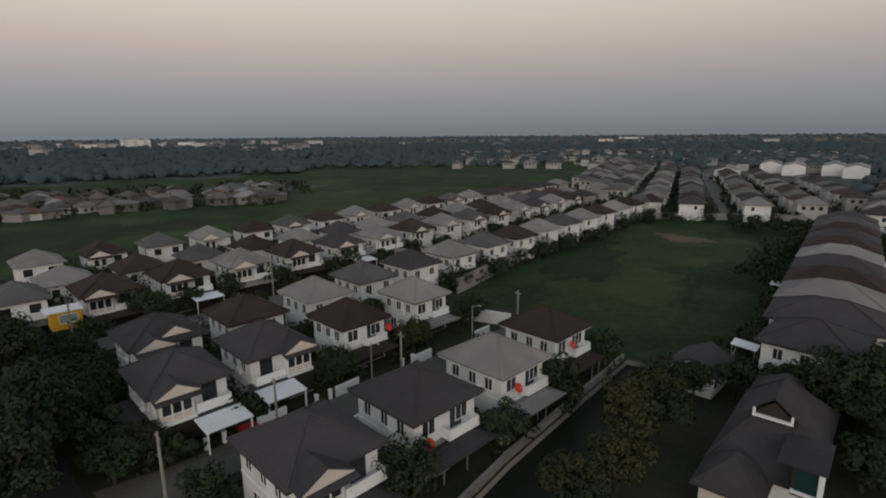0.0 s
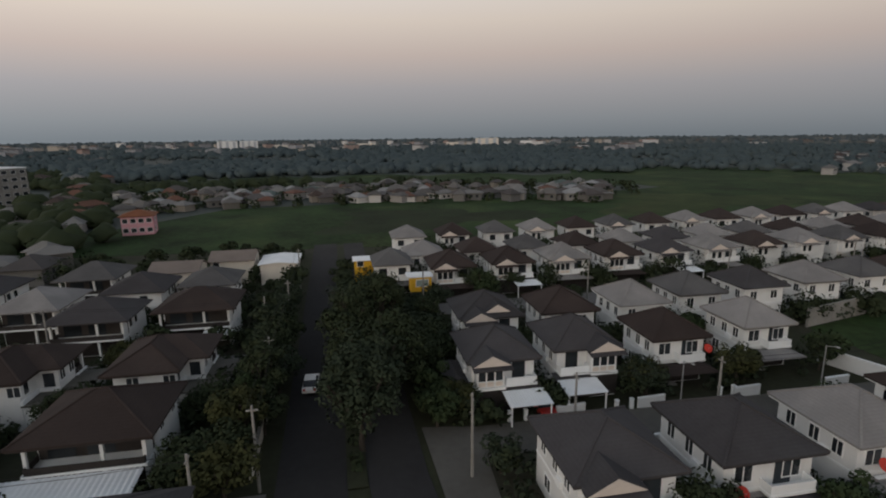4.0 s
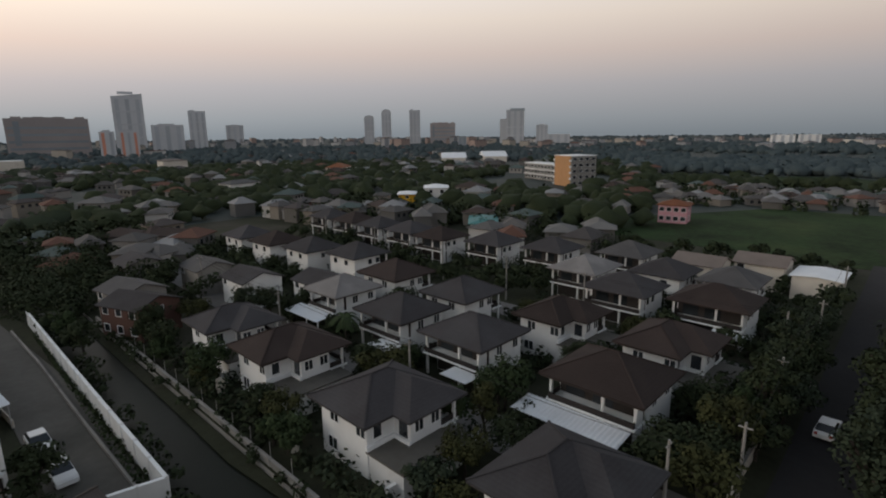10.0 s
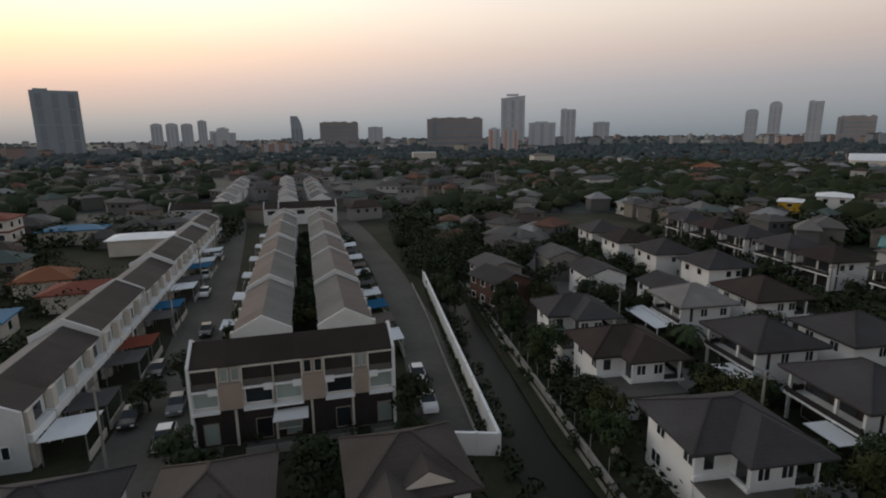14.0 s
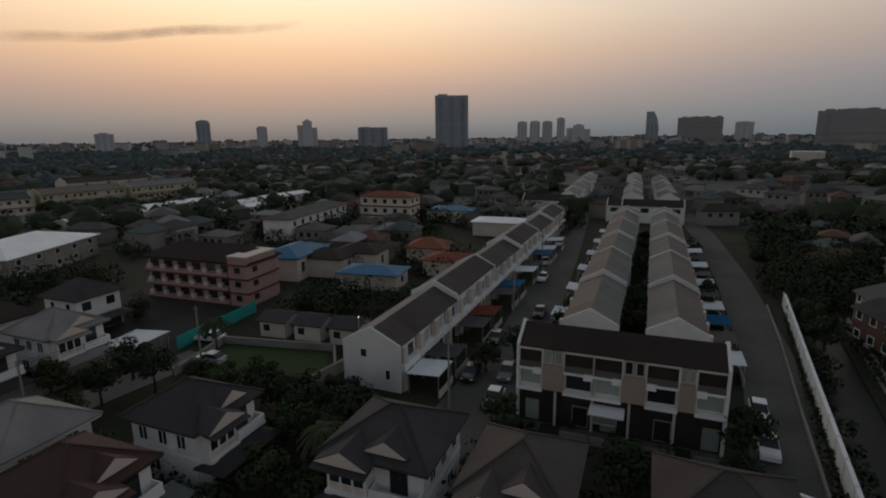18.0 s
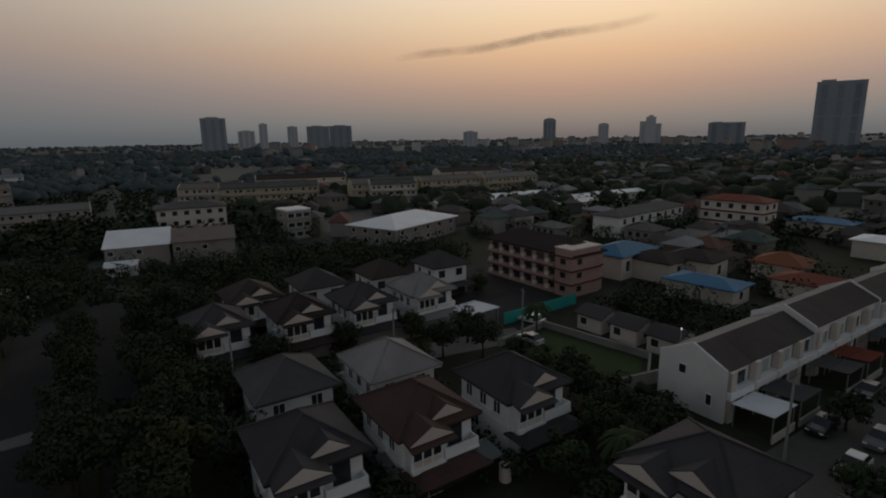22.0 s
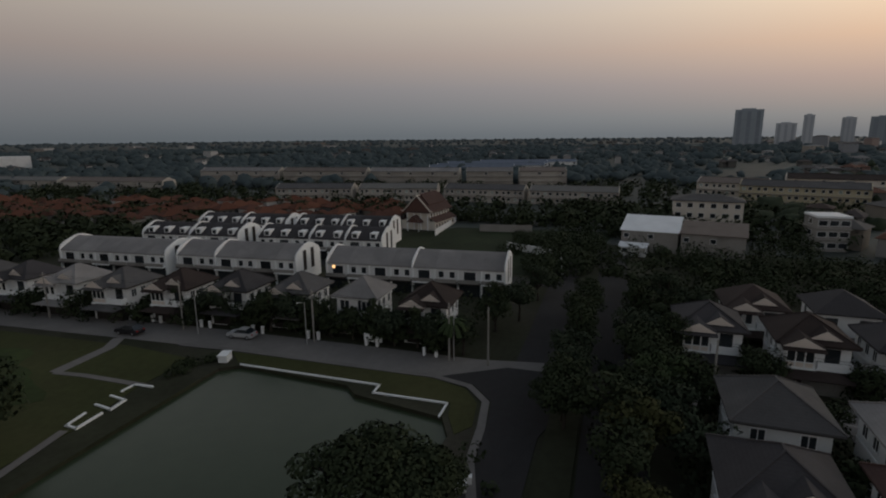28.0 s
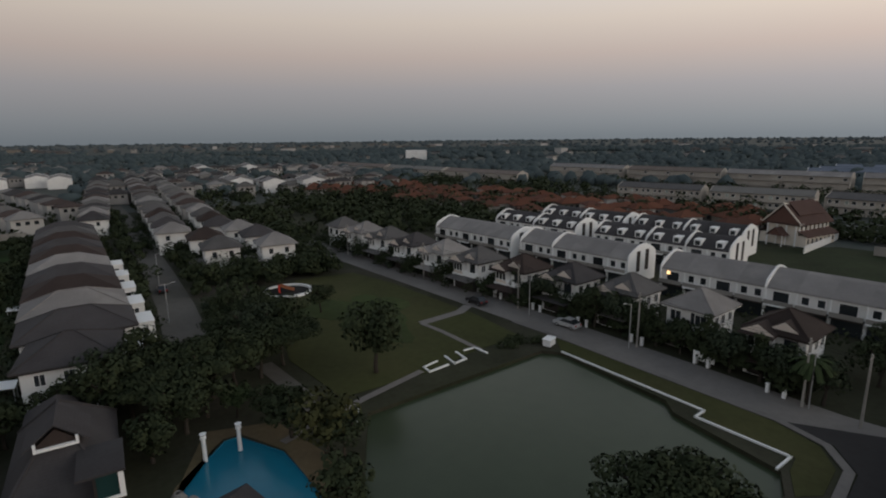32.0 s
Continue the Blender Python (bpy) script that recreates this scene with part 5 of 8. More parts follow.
# ---- houses along the pond road ----
for x, y, c, e in ((67.6, 34.4, "brown", "gu"), (66.6, 46.0, "light", "w"), (64.6, 57.2, "grey", "gu"), (61.8, 67.6, "dark", "gu"), (58.6, 77.6, "brown", "gu"), (55.4, 88.0, "grey", "gu"), (53.6, 98.6, "light", "gu"), (51.6, 109.6, "dark", "gu"), (49.8, 121.0, "grey", "gu"), (47.6, 132.0, "light", "gu"), (45.2, 143.4, "grey", "")):
    house(x + 1.6, y + 0.2, 189, c, e, 8.2, 7.9, far=y > 90)

# ---- houses south-east ----
for x, y, c, e, t in ((40.3, -7.4, "dark", "gu", 185), (40.8, -17.8, "rust", "gu", 186), (41.6, -29.0, "dark", "gu", 186), (52.6, -8.4, "grey", "", 6), (51.6, -19.4, "light", "w", 6),
                      (75.4, -3.4, "dark", "gu", 186), (74.8, -14.4, "brown", "gu", 186), (75.8, -24.4, "dark", "gu", 186), (76.6, -35.0, "light", "gu", 186),
                      (86.8, -9.4, "brown", "gu", 186), (88.6, -20.6, "dark", "", 186), (89.2, -33.0, "brown", "", 186), (90.2, -45.6, "dark", "", 186)):
    house(x, y, t, c if c != "red" else "brown", e, 9.0, 8.6, far=x > 80)
house(22.0, -33.4, 96, "dark", "gu", 9.4, 9.6)
house(11.0, -33.6, 96, "umber", "gu", 9.4, 8.4)
house(-2.4, -35.6, 96, "umber", "gu", 9.0, 9.4)

# ---- modern houses west of the canal ----
modern(-29.6, -36.0, 180, "dark", "b", 10.8, 11.0)
modern(-29.8, -54.2, 180, "brown", "b", 10.6, 10.6)
modern(-29.2, -67.6, 180, "dark", "b", 10.0, 10.0)
modern(-30.4, -16.8, 180, "dark", "b", 10.8, 10.4)
modern(-48.4, -22.4, 0, "brown", "c", 10.2, 11.2)
modern(-48.0, -40.8, 0, "dark", "s", 10.0, 10.6)
modern(-47.8, -54.2, 0, "dark", "s", 9.8, 10.4)
modern(-48.6, -69.4, 0, "light", "c", 9.6, 9.0)
modern(-61.6, -21.2, 180, "brown", "b", 10.6, 10.2)
modern(-61.6, -36.2, 180, "brown", "b", 10.4, 10.0)
modern(-60.0, -53.4, 180, "dark", "", 10.0, 10.0)
modern(-61.0, -70.4, 180, "brown", "", 10.0, 10.6)
modern(-82.0, -22.4, 0, "brown", "s", 10.0, 11.4, far=True)
modern(-79.6, -35.6, 0, "dark", "", 10.0, 11.0, far=True)
modern(-87.0, -46.8, 0, "light", "", 11.0, 10.0, far=True)
modern(-93.6, -34.6, 180, "dark", "", 10.0, 10.0, far=True)
modern(-95.4, -23.8, 180, "grey", "", 10.0, 9.4, far=True)
for i, (x, y, c) in enumerate(((-66.2, -88.6, "dark"), (-63.2, -101.2, "dark"), (-61.6, -114.0, "brown"), (-61.0, -127.0, "dark"), (-97.6, -60.4, "dark"), (-94.8, -74.4, "dark"), (-91.4, -88.4, "brown"), (-92.4, -100.4, "dark"), (-92.2, -112.6, "dark"), (-92.8, -125.0, "brown"), (-92.8, -137.0, "dark"), (-104, -46, "grey"))):
    modern(x, y, 0 if i > 3 else 180, c, "", 10.2, 10.4, far=True)
for x, y, t, c, w in ((-24.0, -89.0, 20, "dark", BROWNWALL), (-25.4, -98.0, 10, "grey", CONCRETE), (-33.0, -119.0, 0, "dark", CONCRETE), (-43.0, -90.0, 0, "dark", WHITE), (-41.0, -104.6, 0, "grey", CONCRETE), (-50.6, -78.0, 0, "dark", WHITE), (-50, -147, 30, "brown", CREAM), (-114.5, -14.5, 90, "white", CREAM), (-108.0, -33, 0, "tan", CREAM), (-116, -24, 0, "tan", CREAM)):
    low_house(x, y, t, c, 8.2, 9.4, 5.0 if c != "white" else 4.4, w, "two-storey older house with a %s roof among trees" % COLOUR[c], 1.5 if c != "white" else 0.4)

# ---- gabled rows ----
terrace(-2.2, -54.2, 96, 6, 3.27, 6.0, 8.6, 0.0, ("brown", "brown"), 1, "three-storey townhouse block, brown roof, beige piers and loggias", grand=True)
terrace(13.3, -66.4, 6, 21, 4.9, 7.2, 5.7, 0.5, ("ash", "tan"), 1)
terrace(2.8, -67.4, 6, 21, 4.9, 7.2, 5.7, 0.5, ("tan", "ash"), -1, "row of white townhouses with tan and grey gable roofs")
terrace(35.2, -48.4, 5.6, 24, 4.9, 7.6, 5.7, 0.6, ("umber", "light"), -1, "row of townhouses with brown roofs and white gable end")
terrace(9.5, -193.0, 96, 5, 4.9, 8.0, 5.8, 0.0, ("brown", "brown"), 1, "", True)
terrace(46.5, -197.0, 96, 4, 4.9, 8.0, 5.8, 0.0, ("brown", "brown"), 1, "", True)
terrace(28.6, -212.0, 7.5, 22, 4.9, 7.6, 5.7, 0.5, ("light", "light"), 1, "", True)
terrace(16.0, -214.0, 7.5, 20, 4.9, 7.6, 5.7, 0.5, ("light", "grey"), -1, "", True)
terrace(52.5, -208.0, 7.5, 22, 4.9, 7.6, 5.7, 0.6, ("light", "tan"), -1, "", True)

# ---- bowed-roof townhouse rows ----
barrel_row(95.6, 31.0, 11.5, 8, 4.5, 10.0, "light", False, (0, 4, 8))
barrel_row(87.4, 73.4, 11.5, 6, 4.75, 10.0, "light", False, (0, 4, 6))
barrel_row(80.4, 103.4, 11.5, 6, 4.75, 10.0, "light", False, (0, 6))
barrel_row(112.0, 68.0, 13, 7, 4.75, 10.0, "dark", True, (0, 2, 4, 7))
barrel_row(103.0, 105.6, 13, 6, 4.75, 10.0, "dark", True, (0, 3, 6))
barrel_row(129.0, 76.0, 13, 6, 4.75, 10.0, "dark", True, (0, 3, 6))
barrel_row(121.6, 106.4, 13, 6, 4.75, 10.0, "dark", True, (0, 3, 6))
# white rows at the far end of the estate
for x, y, t, n in ((-104, 438, 12, 5), (-86, 420, 10, 5), (-66, 434, 8, 6), (-52, 418, 6, 6), (-107, 352, 14, 4), (46, 330, 4, 5), (62, 312, 2, 4), (84, 310, -4, 4), (40, 505, 0, 7), (78, 500, -4, 7)):
    plain_row(x, y, t, n, 6.4, 12.0, 2, "light", WHITE, "white two-storey row with a pale grey roof")
# slate-blue roofs behind the far terraces
for x, y, n in ((404, 128, 9), (436, 112, 12), (470, 118, 12), (505, 100, 12)):
    plain_row(x, y, 22.5, n, 7.4, 11.0, 2, "slate", WHITE, "far white terrace under slate-blue roofs")
# long terraces further east
for x, y, t, n, st, u, c in ((238, 28, 5.5, 7, 2, 5.4, "ash"), (233.5, 68, 5.5, 7, 2, 5.4, "grey"), (228.5, 110, 19, 7, 2, 5.4, "ash"), (215, 149, 19, 7, 2, 5.4, "grey"),
                             (324, 70, 20, 4, 3, 7.0, "tan"), (313, 100, 20, 4, 3, 7.0, "light"), (301, 130, 14.7, 8, 3, 7.0, "light"), (286, 187, 14.7, 8, 3, 7.0, "tan"), (271, 244, 14.7, 8, 3, 7.0, "light"),
                             (211, 276, 12.7, 10, 2, 7.0, "tan"), (195, 348, 12.7, 10, 2, 7.0, "ash"), (179, 420, 12.7, 12, 2, 7.0, "tan")):
    plain_row(x, y, t, n, u, 10.0, st, c)


# ---- single large buildings ----
def block(name, x, y, turn, w, d, storeys, wall, roof, label, category, bands=None, fh=3.1, bays=None, rise=1.6, window_w=1.5, frame_mat=None):
    """A plain block of flats or offices: windows on the four sides, floor bands, hip roof or parapet. Front towards -y."""
    ob = thing(name, label, category, "", "", pose(x, y, 0, 0, 0, turn))
    H = storeys * fh
    part("wall", Shape().box(-w / 2, -d / 2, 0, w / 2, d / 2, H), wall, ob)
    if roof:
        r = Shape()
        r.hip(-w / 2 - 0.7, -d / 2 - 0.7, w / 2 + 0.7, d / 2 + 0.7, H + 0.15, rise)
        part("roof", r, ROOF[roof], ob)
    else:
        part("parapet", Shape().box(-w / 2 - 0.15, -d / 2 - 0.15, H, w / 2 + 0.15, d / 2 + 0.15, H + 0.5), TRIM, ob)
    nb = bays or max(2, int(w / 3.6))
    for f in range(storeys):
        z = f * fh + fh * 0.55
        for i in range(nb):
            window(ob, -w / 2 + (i + 0.5) * w / nb, -d / 2, z, window_w, fh * 0.45, -90, False, frame_mat)
        ns = max(1, int(d / 4.5)) if math.hypot(x, y) < 320 else 0
        for i in range(ns):
            for s, t in ((-1, 180), (1, 0)):
                window(ob, s * w / 2, -d / 2 + (i + 0.5) * d / ns, z, window_w, fh * 0.45, t, False, frame_mat)
        if bands and f:
            part("floor_band", Shape().box(-w / 2 - 0.25, -d / 2 - 0.25, f * fh - 0.2, w / 2 + 0.25, d / 2 + 0.25, f * fh + 0.25), bands, ob)
    return ob


# salmon block of flats: its long front looks at the bare yard
apartments = block("apartment_block", 86.1, -67.7, 188, 23.6, 8.6, 3, PINKWALL, "brown", "three-storey salmon apartment block with red-brown floor bands", "apartments", None, 2.6, 7, 2.4, 1.9, DARK)
for f in range(1, 4):
    part("floor_band", Shape().box(-12.1, -4.75, f * 2.6 - 0.3, 12.0, 4.4, f * 2.6 - 0.04), BRICKRED, apartments, "red-brown floor band")
    part("floor_ledge", Shape().box(-12.0, -5.0, f * 2.6 - 2.6, 7.6, -4.32, f * 2.6 - 2.1), PINKWALL, apartments)
    for k in range(6):
        part("balcony_front", Shape().box(-11.6 + k * 3.37, -4.9, f * 2.6 - 2.1, -10.7 + k * 3.37, -4.32, f * 2.6 - 1.35), PEACH, apartments)
part("stair_tower", Shape().box(8.2, -5.2, 0, 12.3, 3.0, 9.1), PINKWALL, apartments)
for f in range(3):
    window(apartments, 12.3, -3.0, f * 2.6 + 1.5, 1.1, 0.9, 0, False, DARK)
    window(apartments, 10.2, -5.2, f * 2.6 + 1.5, 1.1, 0.9, -90, False, DARK)
    part("tower_band", Shape().box(8.0, -5.45, f * 2.6 + 2.3, 12.55, 3.2, f * 2.6 + 2.56), BRICKRED, apartments)
part("tower_coping", Shape().box(8.1, -5.3, 9.1, 12.4, 3.1, 9.3), PEACH, apartments)
block("warehouse", 147.4, -62.4, -62, 30, 18, 2, CONCRETE, "white", "long shed with a bright white metal roof", "warehouse", None, 2.6, 5, 2.6)
low_house(154.5, 8.4, 178, "white", 23, 14.5, 5.6, CONCRETE, "old factory hall under a bright sheet roof", 2.6)
low_house(152.5, -6.6, 176, "tan", 22, 15, 5.8, CONCRETE, "old factory hall under a brown sheet roof", 1.8)
low_house(139.5, 12.0, 178, "white", 6, 7, 2.4, WHITE, "small white shed before the factory", 0.8)
block("office_block", 190.0, -5.0, -88, 20, 12, 3, CREAM, "grey", "pale office block behind the factory", "office block", None, 3.1, 6)
shell = block("unfinished_building", 166.0, -33.0, -78, 7.6, 8, 3, CONCRETE, None, "bare concrete building shell with open floors", "building", CONCRETE, 2.9, 3, 1.0, 2.0)
block("school_block", 117.6, -130.5, 13, 9, 38, 2, WHITE, "grey", "long white two-storey block with a grey roof", "building", None, 3.3, 4)
block("house_block", 101.5, -154.5, 188.7, 18.5, 9, 3, CREAM, "red", "cream three-storey block with a red tiled roof", "building", BRICKRED, 3.2, 5)
block("hall", 76.0, -90.0, 10, 10, 8, 1, CREAM, "brown", "low shed with a brown roof", "shed", None, 4.2, 3)
block("hall", 83.2, -87.0, 13, 9, 14, 1, CREAM, "blue", "low shed with a blue sheet roof", "shed", None, 5.0, 3)
block("hall", 61.0, -86.0, 12, 12, 7, 1, CREAM, "blue", "low shed with a bright blue sheet roof", "shed", None, 3.2, 3, 1.0)
block("hall", 72.0, -97.0, 12, 10, 8, 1, CREAM, "brown", "low house with a brown roof", "house", None, 4.4, 3)
block("hall", 62.0, -111.0, 14, 9, 8, 1, CREAM, "orange", "small cream house with an orange tiled roof", "house", None, 3.6, 2, 2.0)
block("hall", 49.5, -102.0, 8, 14, 8, 1, CREAM, "red", "low shed with a dark red roof", "shed", None, 3.4, 3, 1.2)
block("hall", 58.0, -150.0, 8, 16, 9, 1, CREAM, "white", "shed with a pale sheet roof behind trees", "shed", None, 4.2, 4, 1.0)
block("hall", 84.0, -168.0, 8, 16, 9, 1, CREAM, "blue", "shed with a dull blue roof", "shed", None, 4.2, 4, 1.0)
for i in range(3):
    low_house(59.0 - i * 5.9, -57.6 - i * 1.1, 100, "dark", 5.6, 5.2, 2.6, CREAM, "low pale shed with a dark sheet roof", 1.0)
slab = block("office_block", -279.0, -159.7, 156, 17, 17, 5, CONCRETE, None, "five-storey block with an orange end wall", "office block", CONCRETE, 3.4, 4, 1.0, 2.4)
part("end_panel", Shape().box(-8.8, -7.6, 0, -8.52, 7.6, 17.2), TANPANEL, slab, "orange painted end wall")
for k in range(5):
    for e in (-8.3, 7.7):
        part("end_balcony", Shape().box(-9.4, e, k * 3.4 + 0.6, -8.5, e + 0.8, k * 3.4 + 1.6), TRIM, slab)
block("office_block", -304.0, -195.0, 66, 36, 12, 3, CONCRETE, None, "low pale institutional block with windows", "office block", TRIM, 3.4, 9, 1.0, 2.4)
block("hall", -183.0, -66.0, 100, 9, 8, 2, MAGENTA, "orange", "bright pink house beside the green field", "house", None, 3.0, 4)
block("hall", -156.0, -171.0, 45, 10, 7, 2, YELLOW, "white", "yellow house with a white roof", "house", None, 2.5, 4, 0.8)
block("hall", -171.0, -168.0, 45, 12, 10, 2, WHITE, "white", "white house with a pale sheet roof", "house", None, 3.4, 4, 1.2)
block("hall", -128.0, -105.0, 40, 16, 8, 1, CREAM, "teal", "low shed with a teal sheet roof", "shed", None, 3.4, 3, 1.0)
block("hall", -245.0, -348.0, 40, 22, 14, 2, CREAM, "orange", "house with a vivid orange roof", "house", None, 3.0, 4, 3.0)
block("hall", -126.0, -268.0, 10, 18, 10, 2, WHITE, "grey", "white two-storey house among trees", "house", None, 3.2, 5)
block("office_block", -72.0, -605.0, 0, 26, 16, 3, CREAM, None, "white institutional block among trees", "office block", None, 3.6, 8)
block("hall", -172.0, -490.0, 0, 20, 14, 3, CREAM, "tan", "pale yellow block among trees", "building", None, 3.4, 5)
for x, y, w in ((-423, -389, 40), (-480, -380, 56)):
    ob = thing("arched_hall", "large hall under a pale arched roof", "hall", "", "", pose(x, y, 0, 0, 0, 45))
    part("wall", Shape().box(-w / 2, -12, 0, w / 2, 12, 6), CREAM, ob)
    arc = [(-w / 2 + w * k / 10, 6 + 5 * math.sin(math.pi * k / 10)) for k in range(11)]
    part("roof", Shape().add([(a, s, z) for s in (-13, 13) for a, z in arc], [(k, k + 1, 12 + k, 11 + k) for k in range(10)] + [tuple(range(11)), tuple(range(11, 22))]), ROOF["white"], ob)
# cream three-storey terraces to the south-east
for x, y, w in ((193.6, -112, 34), (180.5, -152, 30), (184, -187, 30), (168, -146, 22), (205, -150, 40)):
    low_house(x, y, 2, "white", 9.0, w, 3.2, CREAM, "long pale shed with a light sheet roof", 1.0)
for x, y, t, n, c, w in ((262, -30, 165, 5, "tan", CREAM), (250, -62, 170, 8, "grey", PALEYELLOW), (240, -108, 172, 6, "ash", PALEYELLOW), (238, -142, 176, 6, "tan", PALEYELLOW), (236, -176, 178, 6, "ash", PALEYELLOW), (232, -104, 168, 4, "grey", CREAM), (290, -190, 175, 8, "brown", CREAM), (300, -90, 175, 9, "brown", CREAM)):
    plain_row(x, y, t + 180 + 0, n, 5.4, 11.0, 3, c, w, "cream three-storey terrace with balconies")

# temple
temple = thing("temple_hall", "cream temple hall with steep tiered brown gable roofs", "temple", "", "", pose(159, 80.4, 0, 0, 0, -90))
part("wall", Shape().box(-4.2, -7.6, 0, 4.2, 7.6, 6.05), CREAM, temple)
part("aisle_wall", Shape().box(4.2, -7.4, 0, 6.2, 7.4, 2.9), CREAM, temple)
part("aisle_wall", Shape().box(-6.2, -7.4, 0, -4.2, 7.4, 2.9), CREAM, temple)
for e in (-1, 1):
    part("aisle_roof", slab_roof((e * 6.9, 2.7), (e * 4.1, 4.2), -8.0, 8.0), ROOF["rust"], temple)
part("roof", Shape().gable(-5.1, -8.3, 5.1, 8.3, 5.9, 5.3, 0.25), ROOF["rust"], temple)
part("upper_roof", Shape().gable(-3.3, -6.2, 3.3, 6.2, 8.3, 3.5, 0.25), ROOF["rust"], temple)
part("gable_wall", Shape().tri_wall(-4.6, 4.6, -0.2, 0.2, 6.05, 4.6, 0, pose(0, -7.9, 0, 0, 0, 90)), BROWNWALL, temple, "dark red carved gable")
part("gable_band", Shape().box(-4.4, -8.6, 5.7, 4.4, -7.62, 6.1), ROOF["rust"], temple)
for e in (-1, 1):
    part("bargeboard", Shape().beam((e * 5.2, -8.45, 5.95), (0, -8.45, 11.35), 0.15), CREAM, temple)
part("ridge_cap", Shape().beam((0, -8.5, 11.3), (0, 8.4, 11.3), 0.16), CREAM, temple)
for y in (-8.4, 8.3):
    part("finial", Shape().tube(0, y, 11.3, 12.7, 0.16, 0.03, 6), CREAM, temple)
for e in (-5.3, 5.3):
    part("eave_finial", Shape().beam((e, -8.4, 5.9), (e * 1.1, -8.6, 6.6), 0.07), CREAM, temple)
for k in range(7):
    window(temple, 4.2, -6.3 + k * 2.1, 5.05, 0.8, 1.3, 0, False, CREAM)
    part("pilaster", Shape().box(4.2, -7.5 + k * 2.1, 4.1, 4.4, -7.2 + k * 2.1, 6.0), TRIM, temple)
    window(temple, 6.2, -6.3 + k * 2.1, 1.5, 0.9, 1.2, 0, False, CREAM)
for k in range(4):
    part("front_column", Shape().box(-3.9 + k * 2.5, -8.2, 0, -3.6 + k * 2.5, -7.9, 5.7), TRIM, temple)
part("porch_roof", Shape().gable(-2.4, -11.4, 2.4, -8.3, 2.9, 2.2), ROOF["rust"], temple)
part("porch_gable", Shape().tri_wall(-1.9, 1.9, -0.12, 0.12, 2.9, 1.8, 0, pose(0, -11.2, 0, 0, 0, 90)), BROWNWALL, temple)
for e in (-2.1, 1.9):
    part("porch_column", Shape().box(e, -11.2, 0, e + 0.2, -11.0, 2.95), TRIM, temple)
TEMPLE_SIDE = 28.0
solid("perimeter_wall", Shape().box(0, -0.12, 0, TEMPLE_SIDE, 0.12, 1.7).box(-0.05, -0.17, 1.7, TEMPLE_SIDE + 0.05, 0.17, 1.8), WHITE, "low white wall along the temple side", "wall", "", "", pose(143.6, 70.4, 0, 0, 0, 10.5))


# clubhouse beside the pool
club = thing("clubhouse", "clubhouse with steep dark grey hip roofs and dormers", "clubhouse", "", "", pose(-8.9, 49.8, 0, 0, 0, 4))
part("wall", Shape().box(-3.2, -6.3, 0, 3.2, 7.4, 3.6), WHITE, club)
r = Shape()
v = r.hip(-3.9, -7.0, 3.9, 8.2, 3.7, 4.7, ridge=3.4)
part("roof", r, ROOF["dark"], club)
caps = Shape()
ridge_caps(caps, v, 0.1)
part("ridge_cap", caps, ROOF["dark"], club)
r = Shape()
r.hip(-3.8, 6.0, 2.2, 13.0, 3.5, 2.4)
part("rear_roof", r, ROOF["dark"], club)
part("rear_wall", Shape().box(-3.0, 6.8, 0, 1.4, 12.2, 3.4), WHITE, club)
r = Shape()
r.hip(-4.0, -10.6, 1.0, -5.4, 3.4, 2.2)
part("corner_roof", r, ROOF["dark"], club)
part("corner_wall", Shape().box(-3.4, -10.0, 0, 0.4, -6.1, 3.4), CREAM, club)
part("dormer", Shape().gable(-2.2, -3.2, 2.2, 1.0, 7.0, 1.75, 0.12), ROOF["dark"], club)
part("dormer_front", Shape().tri_wall(-1.5, 1.5, -0.1, 0.1, 7.0, 1.3, 0, pose(0.0, -2.9, 0, 0, 0, 90)), ROOF["brown"], club)
part("dormer_trim", Shape().box(-1.45, -3.4, 6.85, 1.45, -3.12, 7.05), TRIM, club, "white ledge of the dormer")
for e in (-1.45, 1.27):
    part("dormer_trim", Shape().box(e, -3.4, 7.05, e + 0.18, -3.12, 7.55), TRIM, club)
part("side_dormer", Shape().box(2.2, -8.0, 3.8, 4.0, -3.6, 6.2), DARK, club)
part("side_dormer_roof", Shape().box(1.2, -8.3, 6.2, 4.3, -3.4, 6.38), ROOF["dark"], club)
part("dormer_glass", Shape().box(2.4, -8.08, 4.3, 3.8, -8.0, 6.1), mat("teal_tinted_glass", (0.015, 0.04, 0.04), 0.15, 0.1), club, "teal tinted dormer glass")
for a in ((3.8, -8.25, 4.1, 4.15, -8.0, 6.2), (2.2, -8.25, 4.1, 3.8, -8.0, 4.32)):
    part("dormer_frame", Shape().box(*a), TRIM, club)
for k in range(4):
    window(club, 3.2, -5 + k * 3.2, 1.9, 1.6, 1.6, 0, True)
    window(club, -3.2, -3 + k * 2.6, 1.9, 1.4, 1.5, 180, True)
low_house(-20.0, 63.5, 0, "dark", 6.0, 7.0, 2.8, WHITE, "small white pavilion with a dark roof", 1.6)


